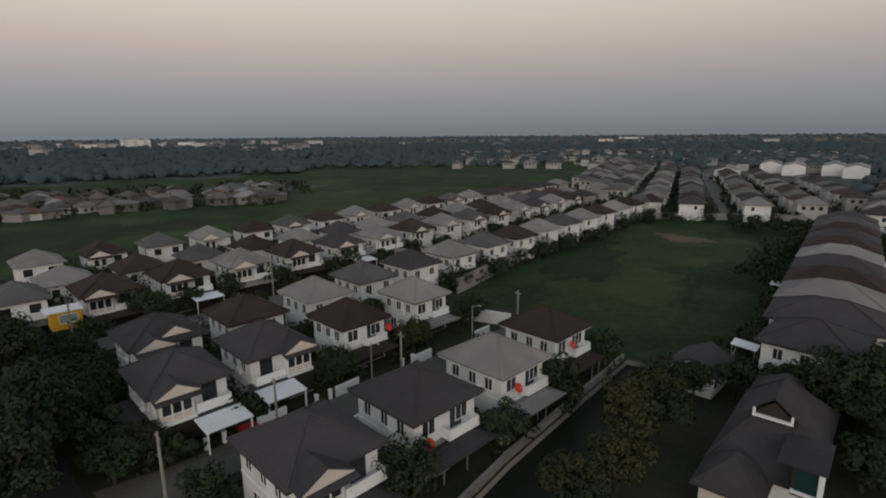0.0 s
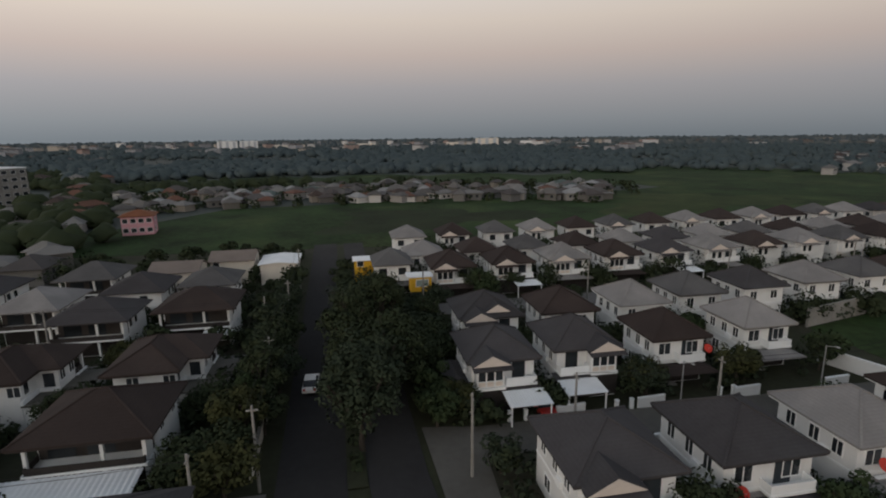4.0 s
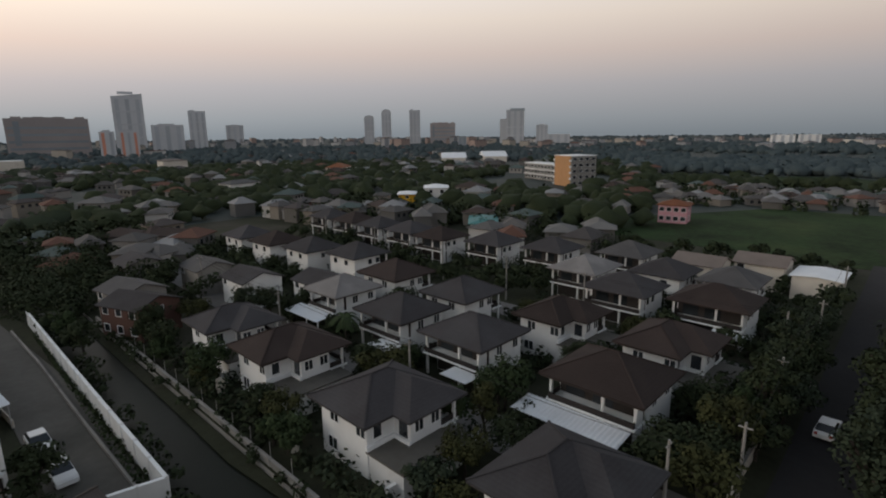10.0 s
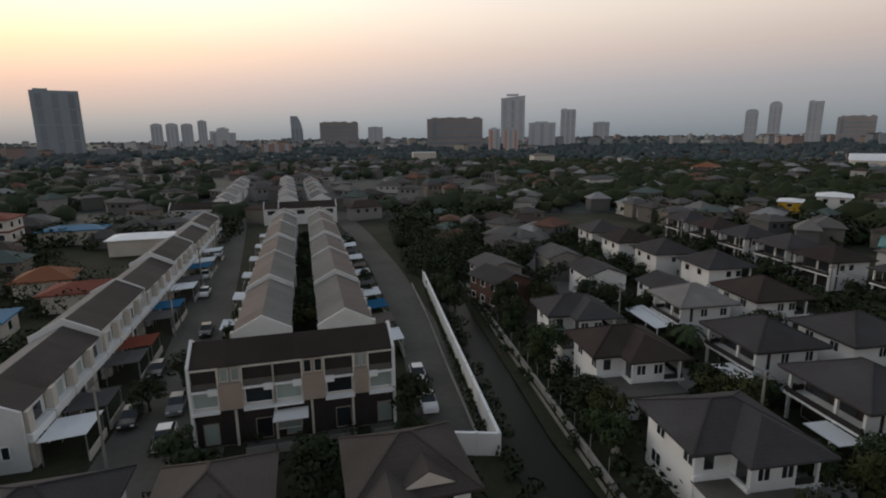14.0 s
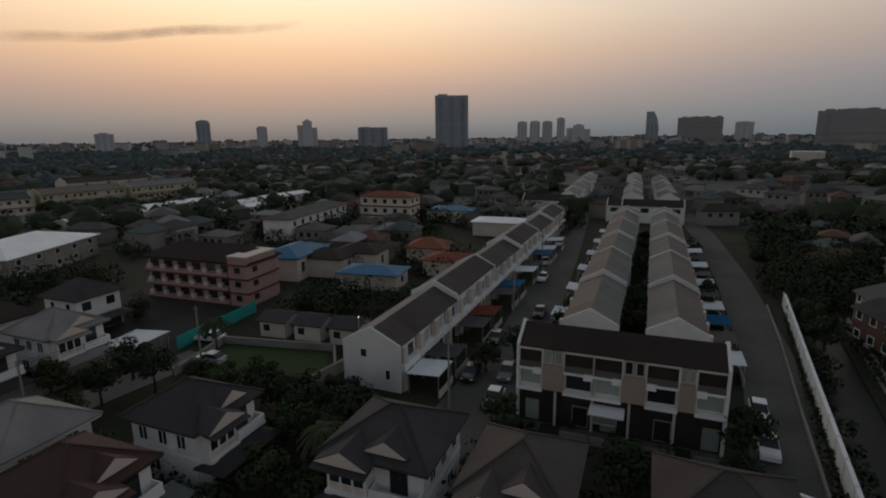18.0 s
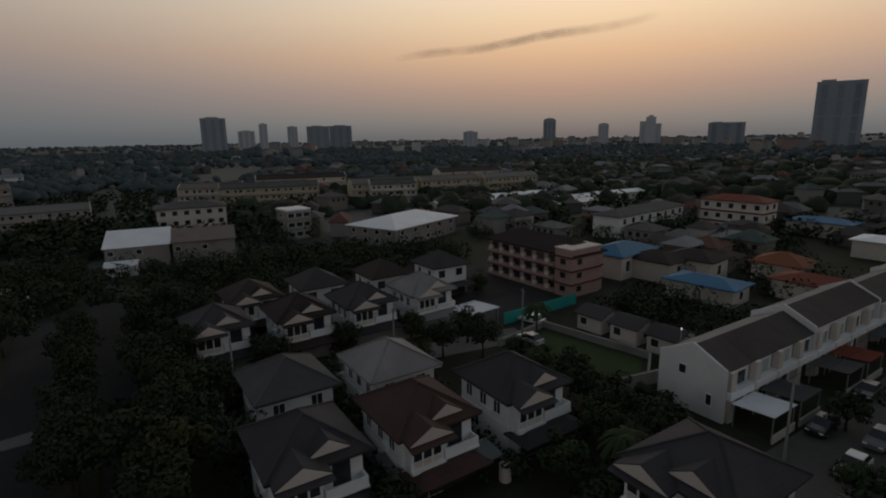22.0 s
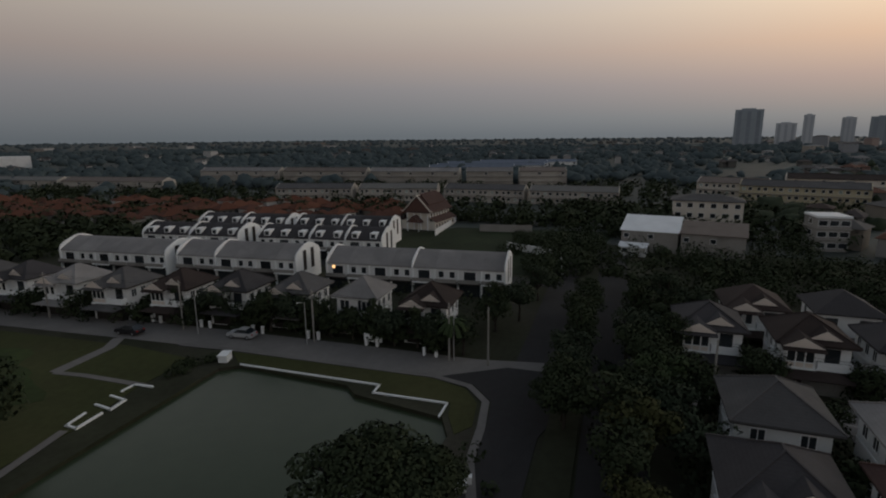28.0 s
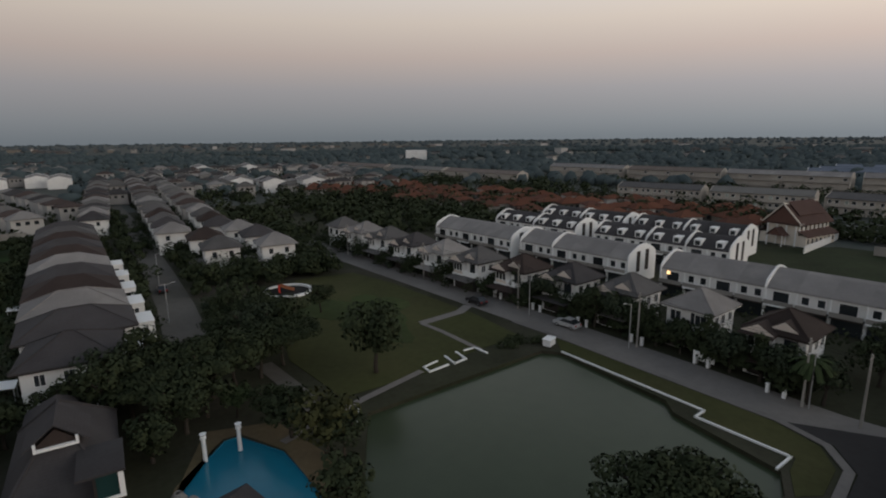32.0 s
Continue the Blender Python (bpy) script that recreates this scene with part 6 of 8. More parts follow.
# ---- towers of the skyline ----
def tower(x, y, turn, w, d, h, style, crown="box"):
    """A far tower: its body with window strips and floor ledges, and the crown that gives its outline."""
    body = {"glass": HAZYDARK, "pale": HAZY, "mall": MALL, "orange": HAZY, "brick": HAZYBRICK, "cream": CREAM, "white": WHITE}[style]
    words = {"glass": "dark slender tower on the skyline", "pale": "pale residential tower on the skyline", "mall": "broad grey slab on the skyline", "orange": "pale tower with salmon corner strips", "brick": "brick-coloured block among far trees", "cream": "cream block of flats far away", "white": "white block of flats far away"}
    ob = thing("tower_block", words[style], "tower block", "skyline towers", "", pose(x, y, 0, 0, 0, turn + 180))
    glassy = HAZYGLASS if body is HAZYDARK else HAZYPALEGLASS
    top = h
    if crown == "step":        # lower shoulders on both sides of a taller middle
        part("shoulder", Shape().box(-w / 2, -d / 2, 0, -w * 0.22, d / 2, h * 0.80), body, ob)
        part("shoulder", Shape().box(w * 0.24, -d / 2, 0, w / 2, d / 2, h * 0.72), body, ob)
        part("body", Shape().box(-w * 0.22, -d / 2 - 1, 0, w * 0.24, d / 2, h * 0.94), body, ob)
        part("roof_house", Shape().box(-w * 0.1, -d * 0.3, h * 0.94, w * 0.12, d * 0.3, h), body, ob)
        top = h * 0.72
    elif crown == "round":     # bowed top
        arc = [(-w / 2 * math.cos(math.pi * k / 10), h * 0.9 + h * 0.1 * math.sin(math.pi * k / 10)) for k in range(11)]
        pts = [(-w / 2, 0)] + arc + [(w / 2, 0)]
        c = len(pts)
        v = [(px, -d / 2, pz) for px, pz in pts] + [(px, d / 2, pz) for px, pz in pts]
        part("body", Shape().add(v, [tuple(range(c)), tuple(range(c, 2 * c))[::-1]] + [(j, c + j, c + (j + 1) % c, (j + 1) % c) for j in range(c)]), body, ob)
        top = h * 0.9
    elif crown == "sail":      # one side curves in towards the top
        arc = [(w * 0.5 - w * 0.42 * (k / 8) ** 2.4, h * (0.35 + 0.65 * k / 8)) for k in range(9)]
        pts = [(-w / 2, 0), (w / 2, 0)] + arc + [(-w / 2, h)]
        c = len(pts)
        v = [(px, -d / 2, pz) for px, pz in pts] + [(px, d / 2, pz) for px, pz in pts]
        part("body", Shape().add(v, [tuple(range(c)), tuple(range(c, 2 * c))[::-1]] + [(j, c + j, c + (j + 1) % c, (j + 1) % c) for j in range(c)]), body, ob)
        top = h * 0.6
    else:
        slant = h * 0.05 if crown == "slant" else 0.0
        v = [(-w / 2, -d / 2, 0), (w / 2, -d / 2, 0), (w / 2, d / 2, 0), (-w / 2, d / 2, 0), (-w / 2, -d / 2, h - slant), (w / 2, -d / 2, h), (w / 2, d / 2, h), (-w / 2, d / 2, h - slant)]
        part("body", Shape().add(v, [(3, 2, 1, 0), (4, 5, 6, 7), (0, 1, 5, 4), (1, 2, 6, 5), (2, 3, 7, 6), (3, 0, 4, 7)]), body, ob)
        top = h - slant
        if crown == "crown":       # dark screen round the plant on the roof
            part("roof_screen", Shape().box(-w * 0.3, -d / 2 - 0.8, h * 0.96, w * 0.52, d * 0.4, h * 1.04), HAZYDARK, ob)
            part("lower_wing", Shape().box(-w * 0.85, -d / 2 + 2, 0, -w / 2, d / 2, h * 0.74), body, ob)
        elif crown == "notch":
            part("roof_house", Shape().box(-w * 0.42, -d * 0.3, h, -w * 0.12, d * 0.3, h * 1.03), body, ob)
        elif h > 30:
            part("roof_house", Shape().box(-w * 0.28, -d * 0.3, h, w * 0.22, d * 0.3, h + max(2.5, h * 0.035)), body, ob)
    cols = max(2, min(3, int(w / 9)))
    if style == "mall":
        for f in range(1, 5):
            part("window_band", Shape().box(-w * 0.47, -d / 2 - 0.5, top * f / 5.5, w * 0.47, -d / 2 + 0.2, top * f / 5.5 + top * 0.06), HAZYGLASS, ob)
        for k in (-0.36, -0.1, 0.14, 0.4):
            part("roof_plant", Shape().box(w * k - w * 0.06, -d * 0.3, h, w * k + w * 0.06, d * 0.2, h * 1.05), body, ob)
        part("stair_strip", Shape().box(-w * 0.4, -d / 2 - 0.8, h * 0.3, -w * 0.33, -d / 2 + 0.2, h * 0.92), HAZYGLASS, ob)
        return ob
    for i in range(cols if h > 15 else 0):
        cx = -w / 2 + (i + 0.5) * w / cols
        part("window_strip", Shape().box(cx - w / cols * 0.2, -d / 2 - 0.5, top * 0.04, cx + w / cols * 0.2, -d / 2 + 0.2, top * 0.95), SALMON if style == "orange" and i % 2 == 0 else glassy, ob)
    if h > 85:
        for f in range(1, 4):
            part("floor_ledge", Shape().box(-w / 2 + 0.3, -d / 2 - 0.8, top * f / 4.2, w / 2 - 0.3, -d / 2 + 0.1, top * f / 4.2 + h * 0.018), body, ob)
    return ob


tower(-419, -1440, 344, 64, 30, 132, 'pale', 'slant')
tower(-522, -1299, 338, 37, 30, 89, 'pale', 'notch')
tower(-202, -1132, 350, 115, 60, 63, 'mall')
tower(-247, -969, 346, 21, 21, 40, 'orange')
tower(-276, -961, 344, 27, 27, 40, 'orange')
tower(-396, -1133, 341, 57, 30, 54, 'pale')
tower(-66, -2199, 358, 59, 30, 64, 'pale')
tower(-1184, -1486, 321, 34, 30, 97, 'pale', 'round')
tower(-1230, -1448, 320, 33, 30, 117, 'pale', 'round')
tower(-1304, -1382, 317, 37, 30, 113, 'pale', 'notch')
tower(-1373, -1313, 314, 87, 40, 68, 'mall')
tower(-1374, -1001, 306, 55, 30, 102, 'pale', 'crown')
tower(-1421, -933, 303, 35, 30, 56, 'pale')
tower(-1192, -733, 302, 56, 30, 28, 'pale')
tower(-897, -797, 312, 18, 18, 26, 'glass')
tower(-1107, -2353, 335, 73, 30, 80, 'pale')
tower(514, -1029, 27, 69, 30, 111, 'glass', 'notch')
tower(1173, -935, 51, 33, 30, 75, 'glass', 'round')
tower(1224, -1180, 46, 30, 30, 63, 'pale', 'round')
tower(996, -1122, 42, 52, 30, 76, 'pale', 'step')
tower(801, -1148, 35, 75, 30, 52, 'glass', 'notch')
tower(655, -1890, 19, 35, 30, 77, 'pale', 'round')
tower(612, -1904, 18, 37, 30, 78, 'pale', 'round')
tower(569, -1917, 17, 36, 30, 77, 'pale', 'round')
tower(523, -1930, 15, 28, 28, 85, 'pale')
tower(463, -1946, 13, 83, 30, 64, 'pale', 'step')
tower(197, -1789, 6, 37, 30, 94, 'glass', 'sail')
tower(78, -2199, 2, 150, 40, 83, 'mall')
tower(146, -989, 8, 52, 30, 18, 'brick')
tower(1496, -113, 86, 60, 30, 86, 'glass')
tower(1686, -216, 83, 47, 30, 56, 'pale')
tower(1679, -264, 81, 24, 24, 76, 'pale')
tower(1958, -408, 78, 35, 30, 74, 'pale')
tower(1744, -445, 76, 71, 30, 70, 'glass')
tower(1725, -515, 73, 71, 30, 71, 'glass')
tower(1123, -656, 60, 34, 30, 41, 'pale')
tower(-1448, 393, 255, 63, 30, 21, 'cream')
tower(-1274, -257, 281, 43, 30, 22, 'white')
tower(-1283, -212, 279, 38, 30, 22, 'white')
tower(-1499, 43, 268, 86, 30, 10, 'cream')
tower(-1470, 299, 259, 33, 30, 11, 'cream')
tower(-1508, 535, 250, 47, 30, 12, 'white')
tower(-1592, -160, 276, 98, 30, 8, 'cream')
tower(-849, 1587, 208, 43, 30, 8, 'cream')
tower(-1127, 2343, 206, 109, 30, 6, 'white')
tower(307, 629, 154, 27, 27, 14, 'white')


# ---- far town and woods, too many to count ----
far = random.Random(11)


def at(az, d):
    a = radians(az)
    return -math.sin(a) * d, math.cos(a) * d


BUILT = [(-152, 152, -192, 262), (-345, -230, -235, -140)]


def free(x, y):
    return not any(a < x < b and c < y < d for a, b, c, d in BUILT)


def far_houses(name, spots, roof_mat, label, hmin=2.8, hmax=6.0, wmin=6, wmax=12, walls=None):
    s = Shape()
    for x, y, turn in spots:
        w, d, h = far.uniform(wmin, wmax), far.uniform(wmin, wmax) * 0.8, far.uniform(hmin, hmax)
        m = pose(x, y, 0, 0, 0, turn)
        s.box(-w / 2, -d / 2, 0, w / 2, d / 2, h, 0, m)
        s.hip(-w / 2 - 0.6, -d / 2 - 0.6, w / 2 + 0.6, d / 2 + 0.6, h + 0.1, far.uniform(1.2, 2.4), 0.15, 1, m)
        if w > 8:
            for k in (-0.28, 0.0, 0.28):
                for e in (-1, 1):
                    s.box(w * k - 0.6, e * d / 2 - 0.05, h - 1.9, w * k + 0.6, e * d / 2 + 0.05, h - 0.7, 2, m)
    return solid(name, s, (walls or FARWALL, roof_mat, GLASS), label, "houses", "", "stuff")


def scatter(az0, az1, d0, d1, n, turn=None):
    out = []
    for _ in range(n):
        x, y = at(far.uniform(az0, az1), math.sqrt(far.uniform(d0 * d0, d1 * d1)))
        if free(x, y):
            out.append((x, y, far.choice((0, 90)) + far.uniform(-8, 8) + (far.uniform(0, 90) if turn is None else turn)))
    return out


far_houses("far_village", scatter(62, 112, 244, 312, 150), FARROOF, "village houses along the edge of the field", 2.4, 3.6, 5, 10)
far_houses("far_town", scatter(112, 168, 190, 520, 210) + scatter(112, 168, 520, 1100, 150), FARROOF, "low town houses among trees")
far_houses("far_town", scatter(168, 215, 195, 600, 220) + scatter(168, 215, 600, 1300, 170), FARROOF, "dense low town houses among trees")
far_houses("far_town", scatter(215, 262, 165, 520, 190) + scatter(215, 268, 520, 1300, 160), FARROOF, "dense low town houses with brown roofs")
far_houses("far_town", scatter(118, 262, 900, 2600, 300), FARROOF, "hazy far city blocks", 8, 24, 10, 30, CITYWALL)
far_houses("far_town", scatter(58, 125, 900, 2200, 110), FARROOF, "pale far city blocks", 7, 15, 10, 30, CITYWALL)
far_houses("far_estate", scatter(5, 44, 450, 820, 190, 20) + scatter(-24, 5, 300, 560, 150, 0), PALEROOF, "far estate houses with grey roofs", 4.5, 6, 8, 11, ESTATEWALL)
far_houses("far_estate", BEYOND, PALEROOF, "estate houses in the further streets", 5.6, 6.0, 8.2, 9.4, ESTATEWALL)
far_houses("far_estate", scatter(-112, -20, 560, 900, 60, 12), PALEROOF, "far estate houses beyond the terraces", 5, 8, 6, 12, ESTATEWALL)
orange = []
for i in range(9):
    for j in range(24):
        x, y = 152 + i * 7.5 - j * 3.6, 96 + j * 9.2 + i * 1.2
        if x < 196 - j * 2.0 and far.random() < 0.66:
            orange.append((x, y, -20))
far_houses("orange_roofed_estate", orange, ORANGEROOF, "low houses packed together under orange roofs", 2.6, 3.4, 7, 8.5)
far_houses("far_town", scatter(-20, 62, 1000, 2400, 60), FARROOF, "scattered far buildings on the plain", 4, 9, 10, 40)
far_houses("far_town", scatter(-118, -20, 900, 2400, 70), FARROOF, "scattered far buildings on the plain", 4, 10, 10, 40)


def woods(name, spots, r, per, size, leaf, label, lift=0.75):
    rng = np.random.default_rng(len(spots))
    cen, rad = [], []
    for x, y in spots:
        k = r * far.uniform(0.6, 1.25)
        cen.append((x, y, k * lift))
        rad.append(k)
    if size > 1.0:      # far off: soft lumps with a ragged edge of leaves
        away = [math.hypot(q[0], q[1]) > 150 for q in cen]
        v, f = lump_cloud(rng, [q for q, a in zip(cen, away) if a], [q * 1.05 for q, a in zip(rad, away) if a], 0.9)
        close = [i for i, a in enumerate(away) if not a for _ in (0, 1, 2)]
        cen2 = [tuple(c + far.uniform(-0.45, 0.45) * rad[i] for c in cen[i]) for i in close]
        v2, f2 = leaf_cloud(rng, cen2 + [q for q, a in zip(cen, away) if a], [rad[i] * 0.7 for i in close] + [q for q, a in zip(rad, away) if a], 7, size * 0.76, 0.9)
        k = len(v)
        v.extend(v2)
        v.soft = np.concatenate([v.soft, v2.soft])
        f = f + [tuple(k + i for i in q) for q in f2]
    else:
        v, f = leaf_cloud(rng, cen, rad, per, size, 0.85)
    return solid(name, Shape().add(v, f), LEAF[leaf], label, "trees", "", "stuff")


def spread(az0, az1, d0, d1, n, lump=0.0):
    """Tree places, thinned by a noise so that they stand in clumps and belts."""
    out = []
    while len(out) < n:
        x, y = at(far.uniform(az0, az1), math.sqrt(far.uniform(d0 * d0, d1 * d1)))
        if free(x, y) and not (6.5 < math.degrees(math.atan2(-x, y)) < 60 and 330 < math.hypot(x, y) < 470) and noise.noise(Vector((x * 0.006, y * 0.006, 3.7))) > lump - 0.25 + far.uniform(-0.2, 0.2):
            out.append((x, y))
    return out


# leaf tones 4 and 5 bring the haze of distance in their colour
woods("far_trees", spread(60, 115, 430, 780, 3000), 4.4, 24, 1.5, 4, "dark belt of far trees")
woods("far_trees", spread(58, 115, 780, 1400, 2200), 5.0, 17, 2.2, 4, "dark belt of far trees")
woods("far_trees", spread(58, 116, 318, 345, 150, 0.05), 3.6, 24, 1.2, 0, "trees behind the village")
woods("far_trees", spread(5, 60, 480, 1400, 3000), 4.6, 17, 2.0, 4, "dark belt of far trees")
woods("far_trees", spread(112, 170, 170, 560, 1500), 3.9, 28, 1.2, 0, "trees between the town houses")
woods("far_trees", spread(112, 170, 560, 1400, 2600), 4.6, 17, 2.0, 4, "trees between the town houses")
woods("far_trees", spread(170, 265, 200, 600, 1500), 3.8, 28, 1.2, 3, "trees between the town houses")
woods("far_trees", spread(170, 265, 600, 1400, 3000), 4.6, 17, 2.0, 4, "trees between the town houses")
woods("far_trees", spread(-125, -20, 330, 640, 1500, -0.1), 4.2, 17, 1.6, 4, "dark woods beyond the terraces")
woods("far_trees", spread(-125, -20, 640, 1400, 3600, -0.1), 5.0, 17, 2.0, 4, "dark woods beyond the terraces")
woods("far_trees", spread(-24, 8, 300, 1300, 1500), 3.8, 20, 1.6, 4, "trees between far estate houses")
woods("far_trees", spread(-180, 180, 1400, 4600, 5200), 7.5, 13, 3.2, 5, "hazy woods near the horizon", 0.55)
mid = [(far.uniform(-10, -28), far.uniform(-190, -104)) for _ in range(130)] + [(far.uniform(-58, -26), far.uniform(-190, -128)) for _ in range(90)]
mid += [(x, y) for x, y in [(far.uniform(98, 136), far.uniform(-64, 2)) for _ in range(150)] if x > 106 - y * 0.1 - 4]
mid += [(far.uniform(44, 66), far.uniform(-80, -60)) for _ in range(30)] + [(far.uniform(52, 112), far.uniform(150, 262)) for _ in range(150)]
mid += [(far.uniform(108, 150), far.uniform(20, 34)) for _ in range(40)] + [(far.uniform(-146, -120), far.uniform(-190, -60)) for _ in range(120)] + [(far.uniform(-118, -98), far.uniform(-190, -145)) for _ in range(50)]
mid += [(far.uniform(168, 182), far.uniform(0, 150)) for _ in range(70)] + [(far.uniform(120, 240), far.uniform(-190, -88)) for _ in range(160)] + [(far.uniform(40, 120), far.uniform(-190, -152)) for _ in range(90)]
mid += [at(far.uniform(-40, -4), far.uniform(165, 420)) for _ in range(520)]
mid += [(far.uniform(4, 34), far.uniform(116, 127)) for _ in range(26)]
mid += [(far.uniform(168, 225), far.uniform(-20, 260)) for _ in range(190)] + [(far.uniform(240, 330), far.uniform(-60, 60)) for _ in range(120)] + [(far.uniform(250, 290), far.uniform(40, 300)) for _ in range(120)]
mid += [(far.uniform(66, 128), far.uniform(-150, -96)) for _ in range(70)] + [(far.uniform(128, 140), far.uniform(-84, -50)) for _ in range(24)] + [(far.uniform(46, 84), far.uniform(-126, -92)) for _ in range(26)]
mid += [(x + far.uniform(-3, 3), y + far.uniform(-3, 3)) for x, y, _ in orange if far.random() < 0.22]
mid += [(far.uniform(122, 236), far.uniform(-44, 44)) for _ in range(230)]
mid = [q for q in mid if not (140 < q[0] < 168 and -16 < q[1] < 18) and not (128 < q[0] < 168 and -80 < q[1] < -46) and not (140 < q[0] < 166 and 58 < q[1] < 84)]
woods("tree_belt", [q for q in mid if math.hypot(*q) > 165], 3.4, 54, 0.75, 0, "dense dark belt of trees")
woods("tree_belt", [q for q in mid if math.hypot(*q) <= 165], 2.9, 150, 0.31, 0, "dense dark belt of trees and bushes")
far_houses("old_houses", [(far.uniform(-60, -24), far.uniform(-180, -128), far.uniform(0, 90)) for _ in range(16)] + [(far.uniform(-118, -98), far.uniform(-188, -150), 10) for _ in range(14)] + [(far.uniform(-146, -112), far.uniform(-180, -60), far.uniform(0, 90)) for _ in range(26)] + [(far.uniform(50, 120), far.uniform(-188, -155), 8) for _ in range(22)] + [(far.uniform(120, 150), far.uniform(-185, -90), 8) for _ in range(20)] + [(far.uniform(70, 108), far.uniform(-145, -104), 10) for _ in range(16)], FARROOF, "older low houses between trees", 2.8, 5.4, 6, 10)
woods("village_trees", [(x + far.uniform(-9, 9), y + far.uniform(-9, 9)) for x, y, _ in scatter(60, 112, 240, 335, 330)], 2.6, 26, 0.9, 0, "trees between the village houses")
woods("estate_trees", [(x + far.uniform(-7, 7), y + far.uniform(-7, 7)) for x, y, _ in BEYOND for _ in range(3)], 2.4, 26, 0.8, 0, "trees in the further streets")


# ---- trees near the camera ----
for x, y, s in ((-46.6, 0.4, 0.62), (-50.4, 1.2, 0.72), (-53.8, 0.6, 0.8), (-55.6, 4.2, 0.72), (-59.4, 8.0, 0.6), (-57.5, 0.4, 0.85), (-61, 4.6, 0.9), (-65.5, -0.6, 1.0), (-69, 3.4, 1.05), (-74, -0.8, 0.98), (-78.5, 3.6, 0.9), (-83, 6.2, 0.75)):
    tree("big", x, y, s, trng.choice((0, 0, 3)))
for i in range(22):
    x = -51 - i * 3.0
    tree("shrub" if i < 3 else "small", x + trng.uniform(-1, 1), -0.6 - 0.02 * i + trng.uniform(-0.4, 0.4), trng.uniform(0.9, 1.3), 0)
    if 2 < i < 13:
        tree("round", x + trng.uniform(-1.5, 1.5), trng.uniform(5.2, 7.0) - 0.04 * i, 0.92 - 0.012 * i, trng.choice((0, 3)))
    if i % 3 < 2 and 2 < i < 12:
        tree("round", x - 2 + trng.uniform(-1.5, 1.5), trng.uniform(8.4, 10.6), 0.85 - 0.012 * i, trng.choice((0, 3)))
for x, y, k, s, l in ((-44, -11.5, "round", 0.9, 0), (-42.6, -14.2, "round", 1.0, 0), (-40.4, -11.0, "round", 0.8, 2), (-51.4, -9.4, "round", 0.9, 0), (-56, -9.6, "tall", 0.85, 0), (-60.5, -9.0, "round", 0.9, 3), (-66, -9.2, "tall", 0.9, 0), (-71, -9.4, "round", 1.0, 0), (-47.5, -12.5, "slim", 1.1, 2), (-50, -11, "round", 0.95, 2), (-54, -11.6, "slim", 1.0, 1), (-58, -10.6, "round", 0.9, 0), (-63, -11, "tall", 0.8, 0), (-68, -10.6, "round", 0.9, 3), (-75, -11, "tall", 0.9, 0),
                      (-36, -26, "round", 0.85, 0), (-37.2, -30, "slim", 0.9, 2), (-36, -44, "round", 0.9, 2), (-36.4, -48, "small", 1.2, 0), (-43, -32, "round", 0.8, 1), (-41.5, -14, "small", 1.2, 0), (-35.6, -61, "small", 1.2, 1), (-54.4, -30, "tall", 0.75, 0),
                      (-42.6, -47, "small", 1.1, 1), (-55, -46, "small", 1.2, 0), (-55, -62, "round", 0.8, 0), (-42, -62, "round", 0.8, 0), (-40, -78, "round", 1.0, 0), (-35, -76, "tall", 0.9, 3), (-54, -80, "round", 1.0, 0), (-69, -44, "small", 1.1, 1), (-68, -62, "small", 1.1, 1), (-72, -30, "small", 1.0, 2),
                      (-26, -24, "small", 1.2, 2), (-24.5, -28, "shrub", 1.4, 1), (-24, -46, "round", 0.8, 2), (-23.4, -50, "small", 1.1, 0), (-23, -62, "round", 0.7, 1), (-22.8, -76, "round", 0.9, 0), (-23, -82, "tall", 0.9, 0), (-24, -86, "round", 1.0, 3)):
    tree(k, x, y, s, l)
for i in range(13):      # along the south lane of the boulevard
    tree(trng.choice(("round", "round", "tall")), -66 - i * 3.4 + trng.uniform(-1, 1), -10.6 + trng.uniform(-0.6, 0.6), trng.uniform(0.7, 0.95), trng.choice((0, 3)))
for i in range(9):      # middle strip of the boulevard, eastwards
    tree(trng.choice(("round", "tall", "round")), 50 + i * 5.0, 10.1 + i * 0.62 + trng.uniform(-0.5, 0.5), trng.uniform(0.85, 1.1), trng.choice((0, 0, 3)))
for x, y, k, s in ((-49.4, 8.2, "small", 1.2), (-50.6, 11.6, "small", 1.3), (-48.6, 13.4, "shrub", 1.5), (-48.6, 15.0, "shrub", 1.2), (-40.8, 12.6, "small", 1.2), (-52.4, 32.8, "small", 1.3), (57.6, 1.2, "round", 1.0), (62, 7.2, "shrub", 1.5), (-26.6, -27.2, "small", 1.3), (-31.0, -27.4, "round", 0.75), (-35.8, -33, "round", 0.8), (-22.6, -92, "round", 1.0), (-27, -93.5, "round", 0.9), (-30, -102, "round", 1.1), (-36, -96, "round", 1.0), (-30, -84, "round", 0.9), (-46, -98, "round", 1.0), (-54.6, -14.6, "round", 0.8), (-68.4, -28.6, "round", 0.8), (-66, -44.6, "round", 0.8), (-42.4, -32.4, "round", 0.9)):
    tree(k, x, y, s)
for i in range(26):      # along the canal
    tree(trng.choice(("shrub", "small", "shrub")), -21.6 - trng.uniform(0, 1.2), -88 + i * 2.4, trng.uniform(0.8, 1.3))
for i in range(70):      # weeds over both canal banks
    tree("shrub", trng.choice((-20.0, -13.0)) + trng.uniform(-0.9, 0.9), -100 + i * 0.95, trng.uniform(0.6, 1.1))
